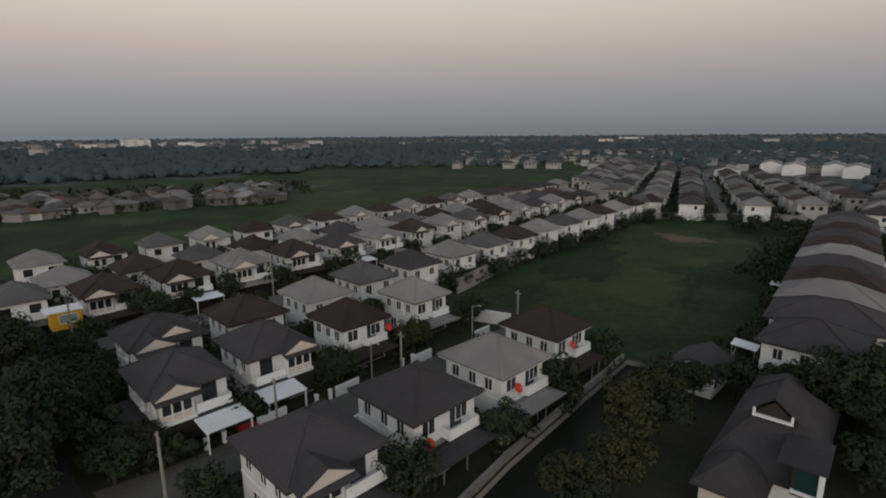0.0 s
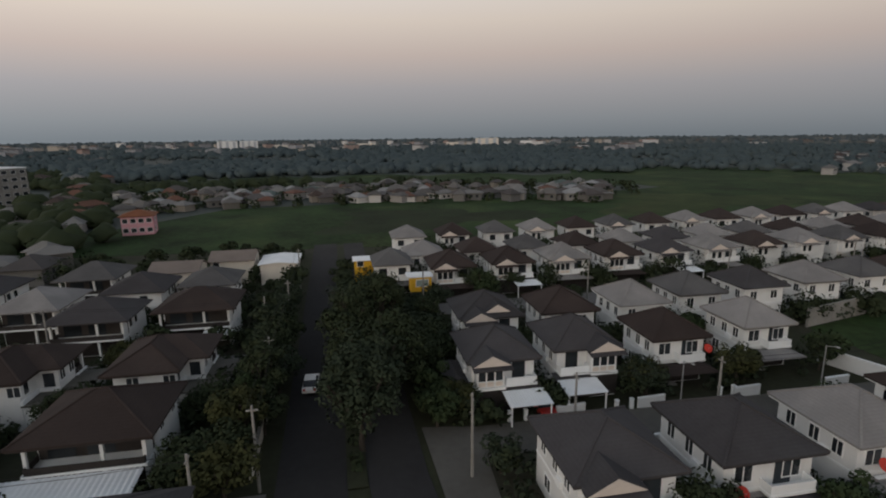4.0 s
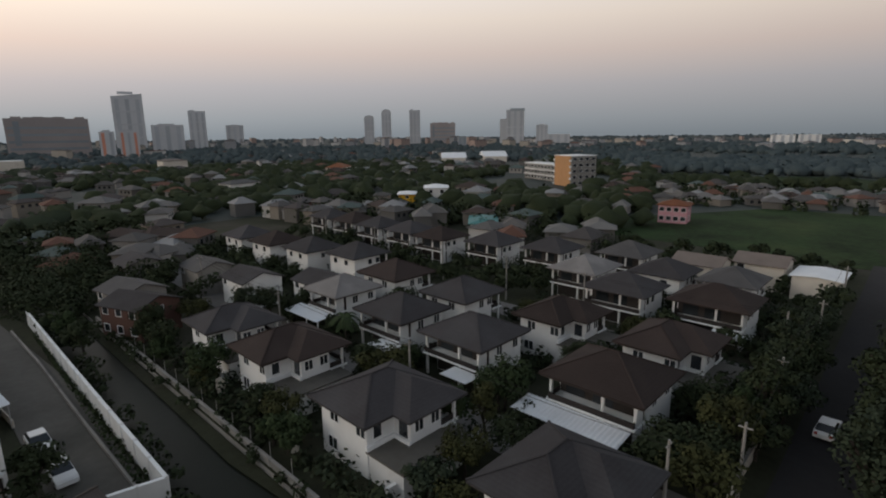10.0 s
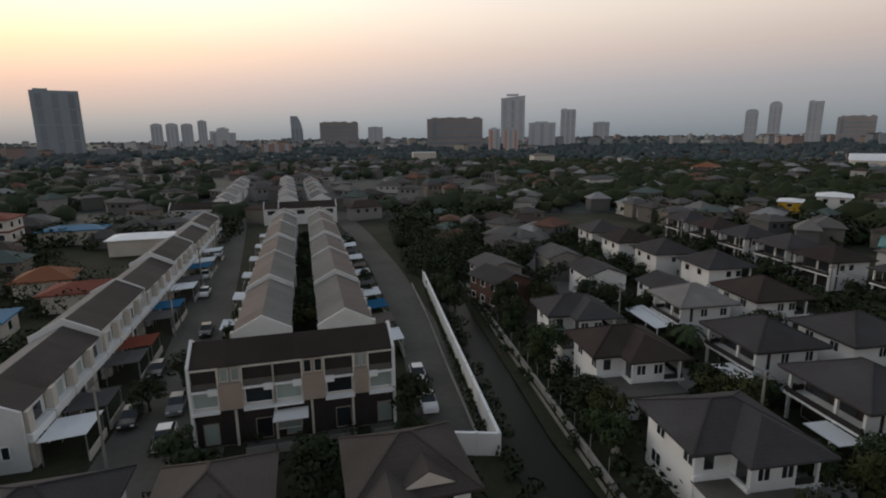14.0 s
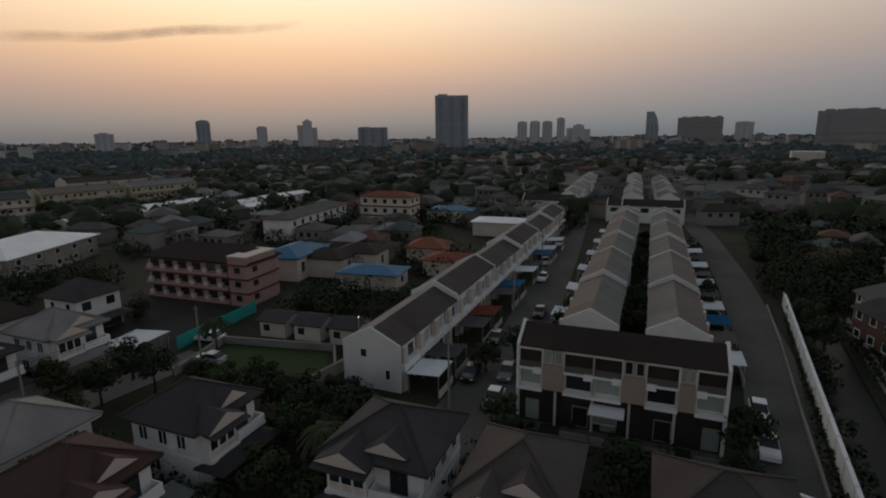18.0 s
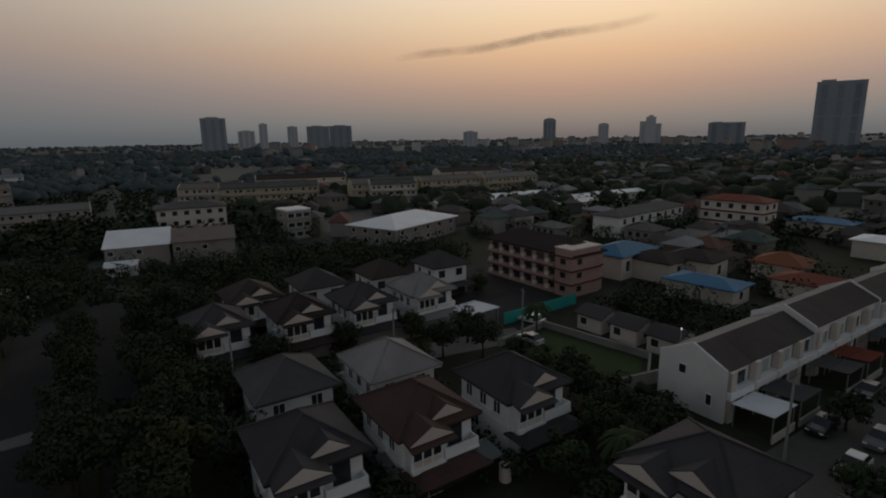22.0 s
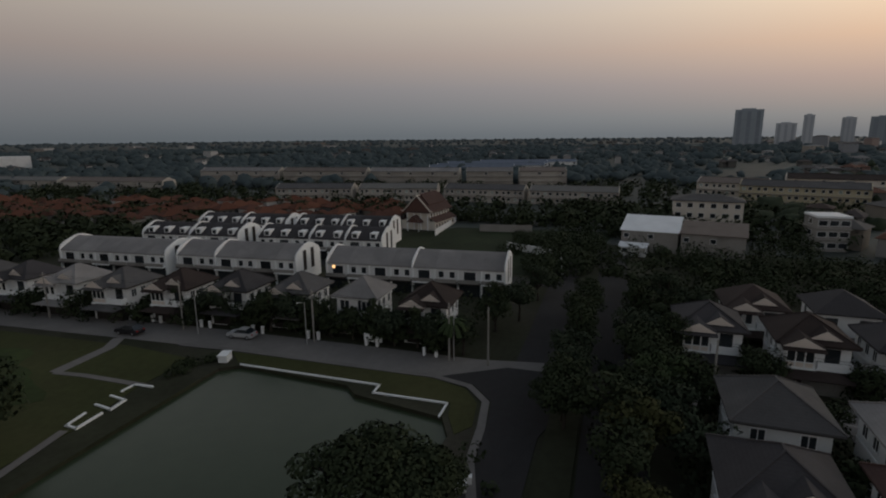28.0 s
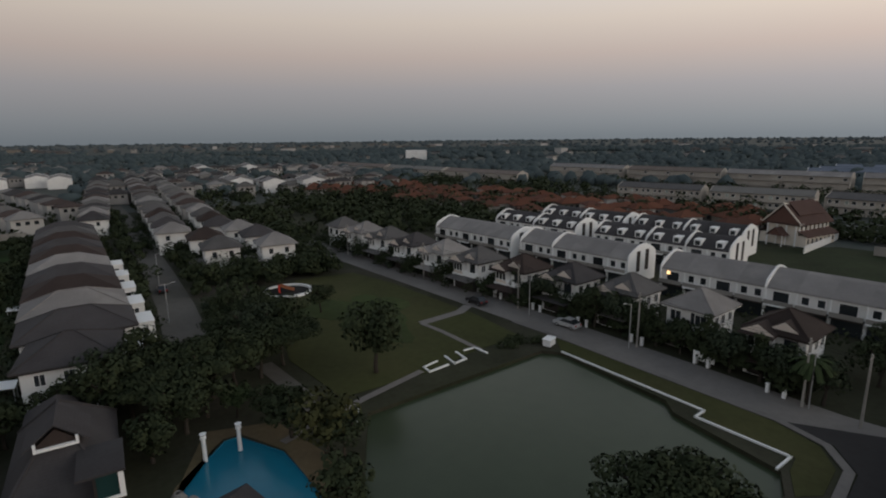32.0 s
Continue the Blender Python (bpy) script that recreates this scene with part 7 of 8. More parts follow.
for i in range(10):
    tree(trng.choice(("shrub", "small")), -14.4 + trng.uniform(-0.8, 0.8), -100 + i * 3.0, trng.uniform(0.8, 1.3))
for x, y, k, s, l in ((-18.6, 33, "round", 0.95, 2), (-17.6, 38, "round", 1.0, 2), (-19.4, 43, "tall", 0.8, 2), (-18, 47.5, "round", 0.95, 0), (-20.4, 52, "round", 0.95, 2), (-21.6, 57, "small", 1.4, 0), (-15.2, 29.5, "round", 0.9, 0), (-19, 59, "small", 1.2, 0),
                      (-29.4, 25, "round", 0.9, 0), (-28.6, 36.8, "small", 1.2, 1), (-29.6, 47.6, "small", 1.4, 0), (-30.8, 60, "small", 1.2, 1), (-42.2, 60, "round", 0.8, 0), (-41.4, 48.4, "small", 1.2, 1), (-41.6, 36.6, "small", 1.0, 2),
                      (-51.6, 33.2, "round", 0.8, 2), (-50.8, 44.6, "round", 0.85, 2), (-52.2, 47, "small", 1.3, 0), (-63.4, 46.4, "small", 1.3, 1), (-65, 59, "round", 0.9, 0), (-54, 60, "small", 1.3, 1), (-64, 24, "small", 1.2, 0), (-51, 10.6, "round", 0.8, 2), (-54, 8.8, "small", 1.3, 1), (-60, 9.4, "round", 0.8, 0), (-66, 10.4, "round", 0.9, 3), (-74, 11, "tall", 0.8, 0), (-80, 12, "round", 0.9, 0),
                      (-6.4, 61.4, "round", 1.25, 0), (-1.2, 65.4, "round", 1.3, 0), (2.6, 59.2, "round", 1.2, 0), (6.2, 63.4, "round", 1.3, 0), (0.4, 56.6, "round", 1.0, 0), (-11.0, 64.2, "round", 0.85, 0), (-7.0, 65.6, "tall", 1.0, 3), (-3.4, 68.4, "tall", 1.0, 0), (-15.6, 62.6, "small", 1.4, 0), (-1.5, 60, "umbrella", 1.0, 0), (3.6, 63.5, "umbrella", 1.05, 0), (-4.6, 63, "round", 1.1, 0), (9.6, 66.4, "round", 1.2, 0), (13, 69, "umbrella", 0.9, 0), (7.4, 71, "round", 1.1, 0), (11, 76, "round", 1.1, 3), (13, 84, "umbrella", 0.9, 0), (6.5, 80, "round", 1.0, 0), (9.2, 90, "round", 1.0, 0), (15, 96, "tall", 0.8, 0), (10, 100, "round", 1.0, 3),
                      (9.8, 50.4, "small", 1.5, 0), (11.8, 45.4, "small", 1.5, 2), (5.4, 57.4, "round", 0.7, 1), (-2.8, 52.6, "small", 1.2, 0), (10.8, 36.8, "small", 1.3, 0), (23.0, 60.4, "round", 1.6, 0), (15.4, 75.6, "round", 1.05, 0), (8.8, 54.0, "round", 0.9, 0), (13.4, 44.6, "round", 0.9, 0), (23.6, 88, "round", 0.9, 0), (19, 108, "round", 1.0, 0), (28, 113, "round", 1.0, 3), (34, 114, "tall", 0.8, 0),
                      (28.9, 19.6, "umbrella", 1.08, 0), (32.2, 17.4, "umbrella", 0.85, 0), (27.0, 15.4, "round", 0.8, 3), (49, 5.4, "round", 1.1, 0), (53.6, 0.6, "round", 1.0, 3), (64, 2.2, "round", 1.1, 0), (70.4, 0.4, "tall", 0.9, 0), (76, 4, "round", 1.1, 3), (81, 2, "round", 1.1, 0), (37.6, 13.6, "shrub", 0.9, 0), (41.4, 16.8, "shrub", 1.4, 0), (51.4, 10.6, "umbrella", 0.62, 0), (42.6, 3.4, "round", 0.95, 0), (46.4, 2.2, "round", 1.05, 2), (50.8, 3.4, "tall", 0.8, 0), (55.4, 2.8, "round", 1.0, 0), (47.4, -2.4, "round", 0.95, 3), (60, -1.4, "round", 0.9, 0), (66.6, 3.8, "round", 1.05, 0), (71, 6.2, "tall", 0.9, 3), (38.8, 3.0, "tall", 0.7, 0), (35.6, 1.4, "round", 0.8, 2),
                      (57, -13.6, "round", 0.85, 0), (58, -3.8, "round", 0.9, 0), (68.6, -9, "round", 0.9, 0), (68.8, -20, "small", 1.3, 0), (69.6, -30, "small", 1.2, 2), (46.2, -12.8, "small", 1.2, 0), (58.4, -26, "round", 0.8, 2), (61, -31, "round", 0.85, 0), (58, -35.6, "round", 0.8, 3), (64, -36.6, "small", 1.4, 0),
                      (53, -38.0, "small", 1.1, 0), (48.6, -38.4, "small", 1.1, 1), (44.6, -39.6, "small", 1.3, 0), (41.4, -38.8, "small", 1.3, 0), (38.2, -39.8, "small", 1.3, 0), (36, -37.4, "round", 0.75, 0), (33.8, -34.2, "round", 0.75, 1), (31.2, -38.6, "round", 0.95, 0), (29, -33, "small", 1.4, 2), (32, -28, "small", 1.3, 1), (27.4, -29.6, "small", 1.2, 0), (36.4, -44.6, "shrub", 1.5, 0),
                      (17.8, -46.6, "small", 1.1, 1), (15.8, -44.8, "shrub", 1.5, 0), (4.4, -41.4, "small", 1.5, 0), (-3.8, -46.6, "round", 0.65, 0), (-4.2, -51.6, "small", 1.3, 0), (21, -62, "small", 1.2, 0), (16.4, -61.4, "small", 1.3, 1), (24.6, -58.4, "small", 1.2, 0)):
    tree(k, x, y, s, l)
for i in range(17):      # between the two long rows, and along the street
    tree(trng.choice(("small", "shrub", "small")), 8.1 + i * 0.55 + trng.uniform(-0.4, 0.4), -69 - i * 5.6, trng.uniform(0.9, 1.5))
    tree("small", 17.6 + i * 0.55, -64 - i * 5.2, trng.uniform(0.6, 1.1))
    tree("small", -2.6 + i * 0.55, -73 - i * 5.2, trng.uniform(0.6, 1.2))
for i in range(34):      # front gardens of the pond road
    y = 27 + i * 3.5
    x = 61.6 - max(0, y - 45) * 0.165
    tree(trng.choice(("round", "small", "round", "slim")), x + 1.2 + trng.uniform(-0.8, 0.8), y, trng.uniform(0.75, 1.05), trng.choice((0, 3, 0)))
for i in range(70):      # bushes over the front gardens of the pond road
    y = 30 + i * 1.65
    tree("shrub", 61.8 - max(0, y - 45) * 0.165 + trng.uniform(0.3, 3.4), y, trng.uniform(1.5, 2.3))
for i in range(24):      # estate streets
    y = 14 + i * 8.3
    for bx, sl in ((-83.4, -0.062), (-92.4, -0.062), (-115.6, -0.065)):
        if trng.random() < 0.72:
            tree(trng.choice(("round", "small", "tall")), bx + sl * (y - 14) + trng.uniform(-0.8, 0.8), y, trng.uniform(0.75, 1.05), trng.choice((0, 0, 1, 3)))
for i in range(44):      # behind the long grey wall of the field
    y = 70 + i * 2.7
    tree("small", -68.6 - (y - 70) * 0.148 + trng.uniform(-0.5, 0.5), y, trng.uniform(0.6, 1.1))
for i in range(22):      # straight road north of the pool
    y = 88 + i * 7.5
    for dx in (-5.0, 5.2):
        tree(trng.choice(("round", "small")), 2.2 - (y - 85) * 0.07 + dx + trng.uniform(-0.6, 0.6), y, trng.uniform(0.7, 1.0), trng.choice((0, 3, 1)))
for i in range(14):
    tree(trng.choice(("round", "tall")), -28.6 + trng.uniform(-3, 2.4), 118 + i * 4.4, trng.uniform(0.8, 1.1), trng.choice((0, 3)))
    tree("small", -42 + trng.uniform(-20, 14), 178 + trng.uniform(-4, 8), trng.uniform(0.9, 1.5))
for x, y in ((100, 8), (95, 4), (104, 12), (90, 2), (84, 6), (98, -2), (112, 6), (118, 14), (108, -4), (122, 4), (84, -2), (92, 24), (100, 24), (80, 24), (74, 26), (78, 27.5), (110, 26)):
    tree(trng.choice(("round", "tall")), x, y, trng.uniform(0.9, 1.15), trng.choice((0, 3)))
for x, y in ((28.4, -31.5), (-40.6, -58.0), (62.0, 28.0), (59.6, -46.0)):
    palm(x, y)

for i in range(11):      # garden trees between the houses north of the boulevard
    tree(trng.choice(("round", "small", "round")), -91.4 - i * 0.75 + trng.uniform(-0.6, 0.6), 25.0 + i * 11.9 + trng.uniform(-1.2, 1.2), trng.uniform(0.62, 0.85), trng.choice((0, 3)))
    if i % 2:
        tree("small", -66.6 - i * 0.95 + trng.uniform(-0.5, 0.5), 59.4 + (i - 1) * 11.9, trng.uniform(0.9, 1.2), trng.choice((0, 3)))
for x, y in ((-50.4, 32.8), (-51.6, 45.6), (-63.6, 35.6), (-28.6, 37.0), (-53.0, 58.6), (-63.8, 47.4)):
    tree("round", x, y, trng.uniform(0.55, 0.7), trng.choice((0, 3)))
def thicket(x0, x1, y0, y1, n, smin, smax, lanes=()):
    """Trees and bushes on the open ground between houses and lanes."""
    for k in range(n):
        x, y = trng.uniform(x0, x1), trng.uniform(y0, y1)
        if any(math.hypot(x - p[0], y - p[1]) < 0.52 * max(p[3], p[4]) + 1.2 for p in PLOTS):
            continue
        if any(abs(x - (ax + (bx - ax) * (y - ay) / (by - ay))) < half for ax, ay, bx, by, half in lanes):
            continue
        LOOSE.append((x, y, trng.uniform(smin, smax)))


EAST = ((-39, -8, -39, -80, 3.4), (-70.5, -8, -71, -80, 3.4), (-71, -80, -76, -140, 3.4))
thicket(-66, -54, -82, -12, 46, 1.2, 2.1, EAST)
thicket(-94, -66, -140, -12, 190, 1.3, 2.3, EAST)
thicket(-58, -42, -140, -76, 60, 1.3, 2.4, EAST)
thicket(-140, -98, -60, -12, 60, 1.3, 2.2)
thicket(5, 36, 112, 172, 110, 1.5, 2.5)
thicket(-34, -22, -200, -104, 46, 2.2, 3.4)
thicket(-22, -4, 74, 196, 60, 1.2, 1.8)
thicket(-128, -66, 10, 190, 190, 1.2, 2.0, ((-87, 9, -97, 200, 3.6), (-119, 9, -130, 200, 3.6)))
for x, y, k in ((-50.8, 8.7, 1.4), (-51.6, 10.2, 1.4), (-52.6, 7.8, 1.5), (-50.2, 13.6, 1.3), (-51.0, 15.4, 1.2), (-54.2, 8.8, 1.4), (-56.2, 9.6, 1.4), (-49.4, 10.6, 1.0), (-45.0, -0.3, 0.8), (-43.6, -0.2, 0.6), (-48.2, -0.1, 1.0)):
    LOOSE.append((x, y, k))
for x, y, k in ((2.0, -49.4, 1.1), (6.8, -49.6, 0.9), (11.6, -50.4, 1.2), (16.8, -51.4, 1.3), (-3.2, -48.6, 1.2)):
    LOOSE.append((x, y, k))
# planting round every house, and the trees too far off to be told apart
grng = np.random.default_rng(21)
cen, rad, far_cen, far_rad = [], [], [], []
for x, y, s in LOOSE:
    if s < 1.5:
        cen.append((x, y, 0.6 * s))
        rad.append(0.95 * s)
    else:
        for k in range(6):
            far_cen.append((x + grng.normal() * 0.42 * s, y + grng.normal() * 0.42 * s, s * (0.7 + 1.0 * grng.random())))
            far_rad.append(s * grng.uniform(0.42, 0.64))
v, f = leaf_cloud(grng, far_cen, far_rad, 70, 0.34)
solid("street_trees", Shape().add(v, f), LEAF[0], "dark leafy trees along the farther estate streets", "trees", "", "stuff")
v, f = leaf_cloud(grng, cen, rad, 44, 0.26)
solid("street_trees", Shape().add(v, f), LEAF[0], "shrubs and street trees along the estate roads", "trees", "", "stuff")
cen, rad = [], []
for x, y, turn, D, W in PLOTS:
    m = pose(x, y, 0, 0, 0, turn)
    near = math.hypot(x, y) < 100
    for k in range(42 if near else 34):
        side = grng.integers(0, 4)
        u = grng.uniform(-0.5, 0.5)
        off = grng.uniform(0.0, 1.9)
        if side == 0 and abs(u) < 0.3:
            continue
        px, py = [(D / 2 + off + 0.6, u * W), (u * D, W / 2 + off), (-D / 2 - off, u * W), (u * D, -W / 2 - off)][side]
        p = m @ Vector((px, py, 0))
        h = grng.uniform(0.6, 1.3 if side == 0 else (2.1 if near else 2.7))
        cen.append((p.x, p.y, h * 0.75))
        rad.append(h)
v, f = leaf_cloud(grng, cen, rad, 22, 0.27)
solid("garden_shrubs", Shape().add(v, f), LEAF[3], "dark garden shrubs crowding round the houses", "shrubs", "", "stuff")

cen, rad = [], []
for x, y, turn, D, W in PLOTS:
    m = pose(x, y, 0, 0, 0, turn)
    leafy = (x < -64 and y > 8) or (x > 40 and y > 28)
    for k in range(10 if leafy else (4 if math.hypot(x, y) < 70 else 6)):
        sx, sy = grng.choice((-1, 1)), grng.choice((-1, 1))
        q = m @ Vector((sx * (D / 2 + grng.uniform(0.6, 2.0)), sy * (W / 2 + grng.uniform(0.3, 1.2)), 0))
        s = grng.uniform(1.1, 2.9) if leafy else grng.uniform(1.0, 2.0 if math.hypot(x, y) < 80 else 2.35)
        for c in range(5):
            cen.append((q.x + grng.normal() * 0.42 * s, q.y + grng.normal() * 0.42 * s, s * (0.7 + 0.95 * grng.random())))
            rad.append(s * 0.6)
v, f = leaf_cloud(grng, cen, rad, 34, 0.24)
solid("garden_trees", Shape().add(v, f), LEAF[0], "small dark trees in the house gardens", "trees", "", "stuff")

# hedge by the pond corner
hrng = np.random.default_rng(9)
v, f = leaf_cloud(hrng, [(42 + 0.4 * k + hrng.normal() * 0.3, 58.6 + hrng.normal() * 0.7, 0.5) for k in range(16)], [0.8] * 16, 60, 0.16)
solid("hedge", Shape().add(v, f), LEAF[0], "clipped dark hedge beside the pond corner", "hedge", "", "stuff")
v, f = leaf_cloud(hrng, [(-11.0 - 0.02 * k, -46 - 1.2 * k, 0.4) for k in range(46)], [0.6] * 46, 34, 0.16)
solid("hedge", Shape().add(v, f), LEAF[1], "low hedge along the white wall", "hedge", "", "stuff")

# ---- walls and fences ----
def wall_run(pts, h, material, label, cap=True, name="garden_wall", t=0.12, posts=0.0):
    ob = thing(name, label, "wall", "garden walls")
    for (ax, ay), (bx, by) in zip(pts, pts[1:]):
        L = math.hypot(bx - ax, by - ay)
        m = pose(ax, ay, 0, 0, 0, math.degrees(math.atan2(by - ay, bx - ax)))
        part("panel", Shape().box(0, -t, 0, L, t, h), material, ob, "", m)
        if cap:
            part("coping", Shape().box(0, -t - 0.05, h, L, t + 0.05, h + 0.08), TRIM if material is WHITE else CONCRETE, ob, "", m)
        if posts:
            for k in range(int(L / posts) + 1):
                part("post", Shape().box(k * posts - 0.1, -t - 0.06, 0, k * posts + 0.1, t + 0.06, h + 0.15), material, ob, "", m)
    return ob


wall_run([(-5.9, -45.0), (-11.9, -43.7), (-11.9, -74), (-12.0, -106)], 2.3, WHITE, "tall white boundary wall beside the canal", posts=4.0)
wall_run([(-20.2, -100), (-20.2, -66), (-20.2, -34)], 0.7, CONCRETE, "low grey wall along the canal bank", posts=6.0)
wall_run([(156.0, 60.4), (160.4, 44.4)], 2.2, CONCRETE, "long pale wall beyond the temple yard", posts=4.0)
wall_run([(-10.5, -46.4), (-10.2, -63), (-10.0, -86), (-9.4, -104)], 0.4, CONCRETE, "low kerb wall of the planting strip", False)
wall_run([(-24.6, 20), (-27.0, 35), (-29.7, 63.6)], 0.8, CONCRETE, "low grey wall along the canal bank", posts=5.0)
wall_run([(-66.4, 70), (-73.4, 100), (-80.2, 140), (-86, 177)], 3.0, CONCRETE, "long grey wall round the empty field", posts=6.0)
wall_run([(-86, 177), (-64, 190.6), (-45, 206), (-36, 205)], 2.2, CONCRETE, "long grey wall round the empty field", posts=6.0)
wall_run([(-65.8, -138), (-66.4, -108), (-69.6, -84)], 2.6, WHITE, "long white boundary wall of the houses")
wall_run([(69.9, -5), (69.9, -28.6), (69.9, -45.5)], 2.2, CONCRETE, "grey block wall beside the bare yard", posts=4.0)
ob = wall_run([(67.6, -45.6), (68.8, -54), (70.3, -63)], 2.0, TEALNET, "teal sheet fence round the building yard", False, "sheet_fence", 0.04)
wall_run([(60.2, -39.6), (63.6, -50.4), (46.6, -55.2), (42.6, -50.4)], 1.0, CONCRETE, "low wall round the small lawn")
wall_run([(42.0, -43), (41.4, -50), (40.4, -56)], 1.6, CONCRETE, "grey wall beside the townhouses")
for y0 in (12.6, 22.2, 34.4, 46.6):
    wall_run([(-48.8, y0 + 8.6), (-49.0, y0 + 12.0)], 1.2, WHITE, "short white garden wall with coping")
    wall_run([(-41.6, y0 + 4.0), (-41.6, y0 + 9.6)], 1.4, WHITE, "short white garden wall with coping")
wall_run([(-51.2, 12.2), (-61, 11.4), (-75, 12.6)], 1.3, CREAM, "pale garden wall along the boulevard")
wall_run([(-55.4, 60.8), (-48.4, 63.2)], 2.0, WHITE, "short white wall at the field's edge")
wall_run([(-30, 24.8), (-41, 24.8)], 1.5, CONCRETE, "grey wall between two gardens")
wall_run([(-30.6, 36.8), (-41, 36.8)], 1.5, CONCRETE, "grey wall between two gardens")
wall_run([(-31.4, 48.6), (-41, 48.6)], 1.5, CONCRETE, "grey wall between two gardens")
wall_run([(-44, -9.6), (-66, -9.8)], 1.5, CREAM, "pale garden wall along the boulevard")
wall_run([(-34.6, -10.6), (-24.4, -9.6)], 1.5, CREAM, "pale garden wall along the boulevard")
for y0 in (-30, -47.6, -61.6):
    wall_run([(-24.2, y0), (-36, y0)], 1.4, WHITE, "white wall between two gardens")
wall_run([(112, 24), (128, 28), (134, 44)], 1.8, WHITE, "pale wall along the lane", posts=5.0)


def pillar_pair(x, y, turn):
    ob = thing("gate_posts", "pair of white gate posts at a drive", "gate", "gate posts", "", pose(x, y, 0, 0, 0, turn))
    for s in (-0.9, 0.9):
        part("post", Shape().box(-0.18, s - 0.18, 0, 0.18, s + 0.18, 1.15), TRIM, ob)
        part("cap", Shape().box(-0.22, s - 0.22, 1.15, 0.22, s + 0.22, 1.24), TRIM, ob)
    return ob


for i in range(12):
    y = 31 + i * 9.6
    put(("gate",), lambda: pillar_pair(0, 0, 0), pose(61.2 - max(0, y - 42) * 0.165, y, 0, 0, 0, 5))
for x, y in ((-49.0, 16.9), (-48.9, 29.2), (-49.4, 42.4), (-42.2, 26), (-42.2, 50)):
    put(("gate",), None, pose(x, y, 0))
sign = thing("notice_board", "small white notice board on two feet", "sign", "", "", pose(61.6, 40.6, 0, 0, 0, 10))
part("panel", Shape().box(-0.08, -1.4, 0.5, 0.08, 1.4, 1.7), TRIM, sign)
part("foot", Shape().box(-0.1, -1.0, 0, 0.1, -0.7, 0.5), CONCRETE, sign)
part("foot", Shape().box(-0.1, 0.7, 0, 0.1, 1.0, 0.5), CONCRETE, sign)

for x, y in [(-20.7, -38.9 - k * 3.9) for k in range(12)] + [(-28.0 - k * 0.4, 42.9 + k * 3.9) for k in range(5)]:
    put(("post",), lambda: solid("fence_post", Shape().tube(0, 0, 0, 1.9, 0.05, 0.04, 6), CONCRETE, "thin pale fence post on the canal bank", "post", "fence posts"), pose(x, y, 0))

# two white service boxes at the pond's corner
for x, y, k in ((36.8, 15.9, 1.0), (37.9, 15.7, 0.75)):
    box = thing("service_box", "low white service box on a concrete plinth", "box", "service boxes", "", pose(x, y, 0, 0, 0, 25))
    part("plinth", Shape().box(-0.4 * k, -0.5 * k, 0, 0.4 * k, 0.5 * k, 0.15), CONCRETE, box)
    part("body", Shape().box(-0.34 * k, -0.45 * k, 0.15, 0.34 * k, 0.45 * k, 0.8), WHITE, box)
    part("lid", Shape().box(-0.39 * k, -0.5 * k, 0.8, 0.39 * k, 0.5 * k, 0.87), TRIM, box)

# white zigzag kerb wall and frames by the pond
def white_line(pts, h, w, label, name):
    ob = thing(name, label, "edging")
    for (ax, ay), (bx, by) in zip(pts, pts[1:]):
        L = math.hypot(bx - ax, by - ay)
        part("segment", Shape().box(-w / 2, -w / 2, 0, L + w / 2, w / 2, h), TRIM, ob, "", pose(ax, ay, 0, 0, 0, math.degrees(math.atan2(by - ay, bx - ax))))
    return ob


white_line([(47.1, 22.9), (50.1, 23.3), (48.8, 32.5), (50.8, 32.8), (48.3, 53.2)], 0.2, 0.2, "white zigzag railing wall along the pond", "pond_railing")
white_line([(31.4, 59.3), (29.0, 58.5), (29.1, 56.9), (32.2, 57.6)], 0.2, 0.26, "white bent edging strip beside the pond", "pond_edging")
white_line([(33.2, 60.2), (33.2, 57.5), (35.3, 58.1), (35.3, 60.7)], 0.2, 0.26, "white open edging frame beside the pond", "pond_edging")
white_line([(36.6, 60.6), (38.4, 60.8), (38.9, 58.3)], 0.2, 0.26, "white bent edging strip beside the pond", "pond_edging")
white_line([(17.6, 52.2), (16.2, 49.2)], 0.2, 0.26, "short white edging beside the pond", "pond_edging")
box_ = thing("white_planter", "white concrete planter block at the pond corner", "planter", "", "", pose(48.6, 56.4, 0, 0, 0, 25))
part("body", Shape().box(-0.9, -0.6, 0, 0.9, 0.6, 0.95), TRIM, box_)
part("lid", Shape().box(-1.0, -0.7, 0.95, 1.0, 0.7, 1.05), TRIM, box_)
play = thing("playground_circle", "round play area with a white rim and orange slide", "playground", "", "", pose(21.6, 104, 0))
part("surface", Shape().tube(0, 0, 0.05, 0.12, 4.2, None, 24), BLACK, play)
rimv = []
for k in range(24):
    a, b = 2 * math.pi * k / 24, 2 * math.pi * (k + 1) / 24
    part("rim_block", Shape().prism([(4.2 * math.cos(a), 4.2 * math.sin(a)), (4.7 * math.cos(a), 4.7 * math.sin(a)), (4.7 * math.cos(b), 4.7 * math.sin(b)), (4.2 * math.cos(b), 4.2 * math.sin(b))], 0, 0.5), TRIM, play)
part("slide", Shape().beam((-1.5, 0, 1.6), (1.2, 0.3, 0.3), 0.3), ROOF["orange"], play, "orange slide")
part("ladder", Shape().box(-1.9, -0.3, 0.1, -1.6, 0.3, 1.7), RED, play)
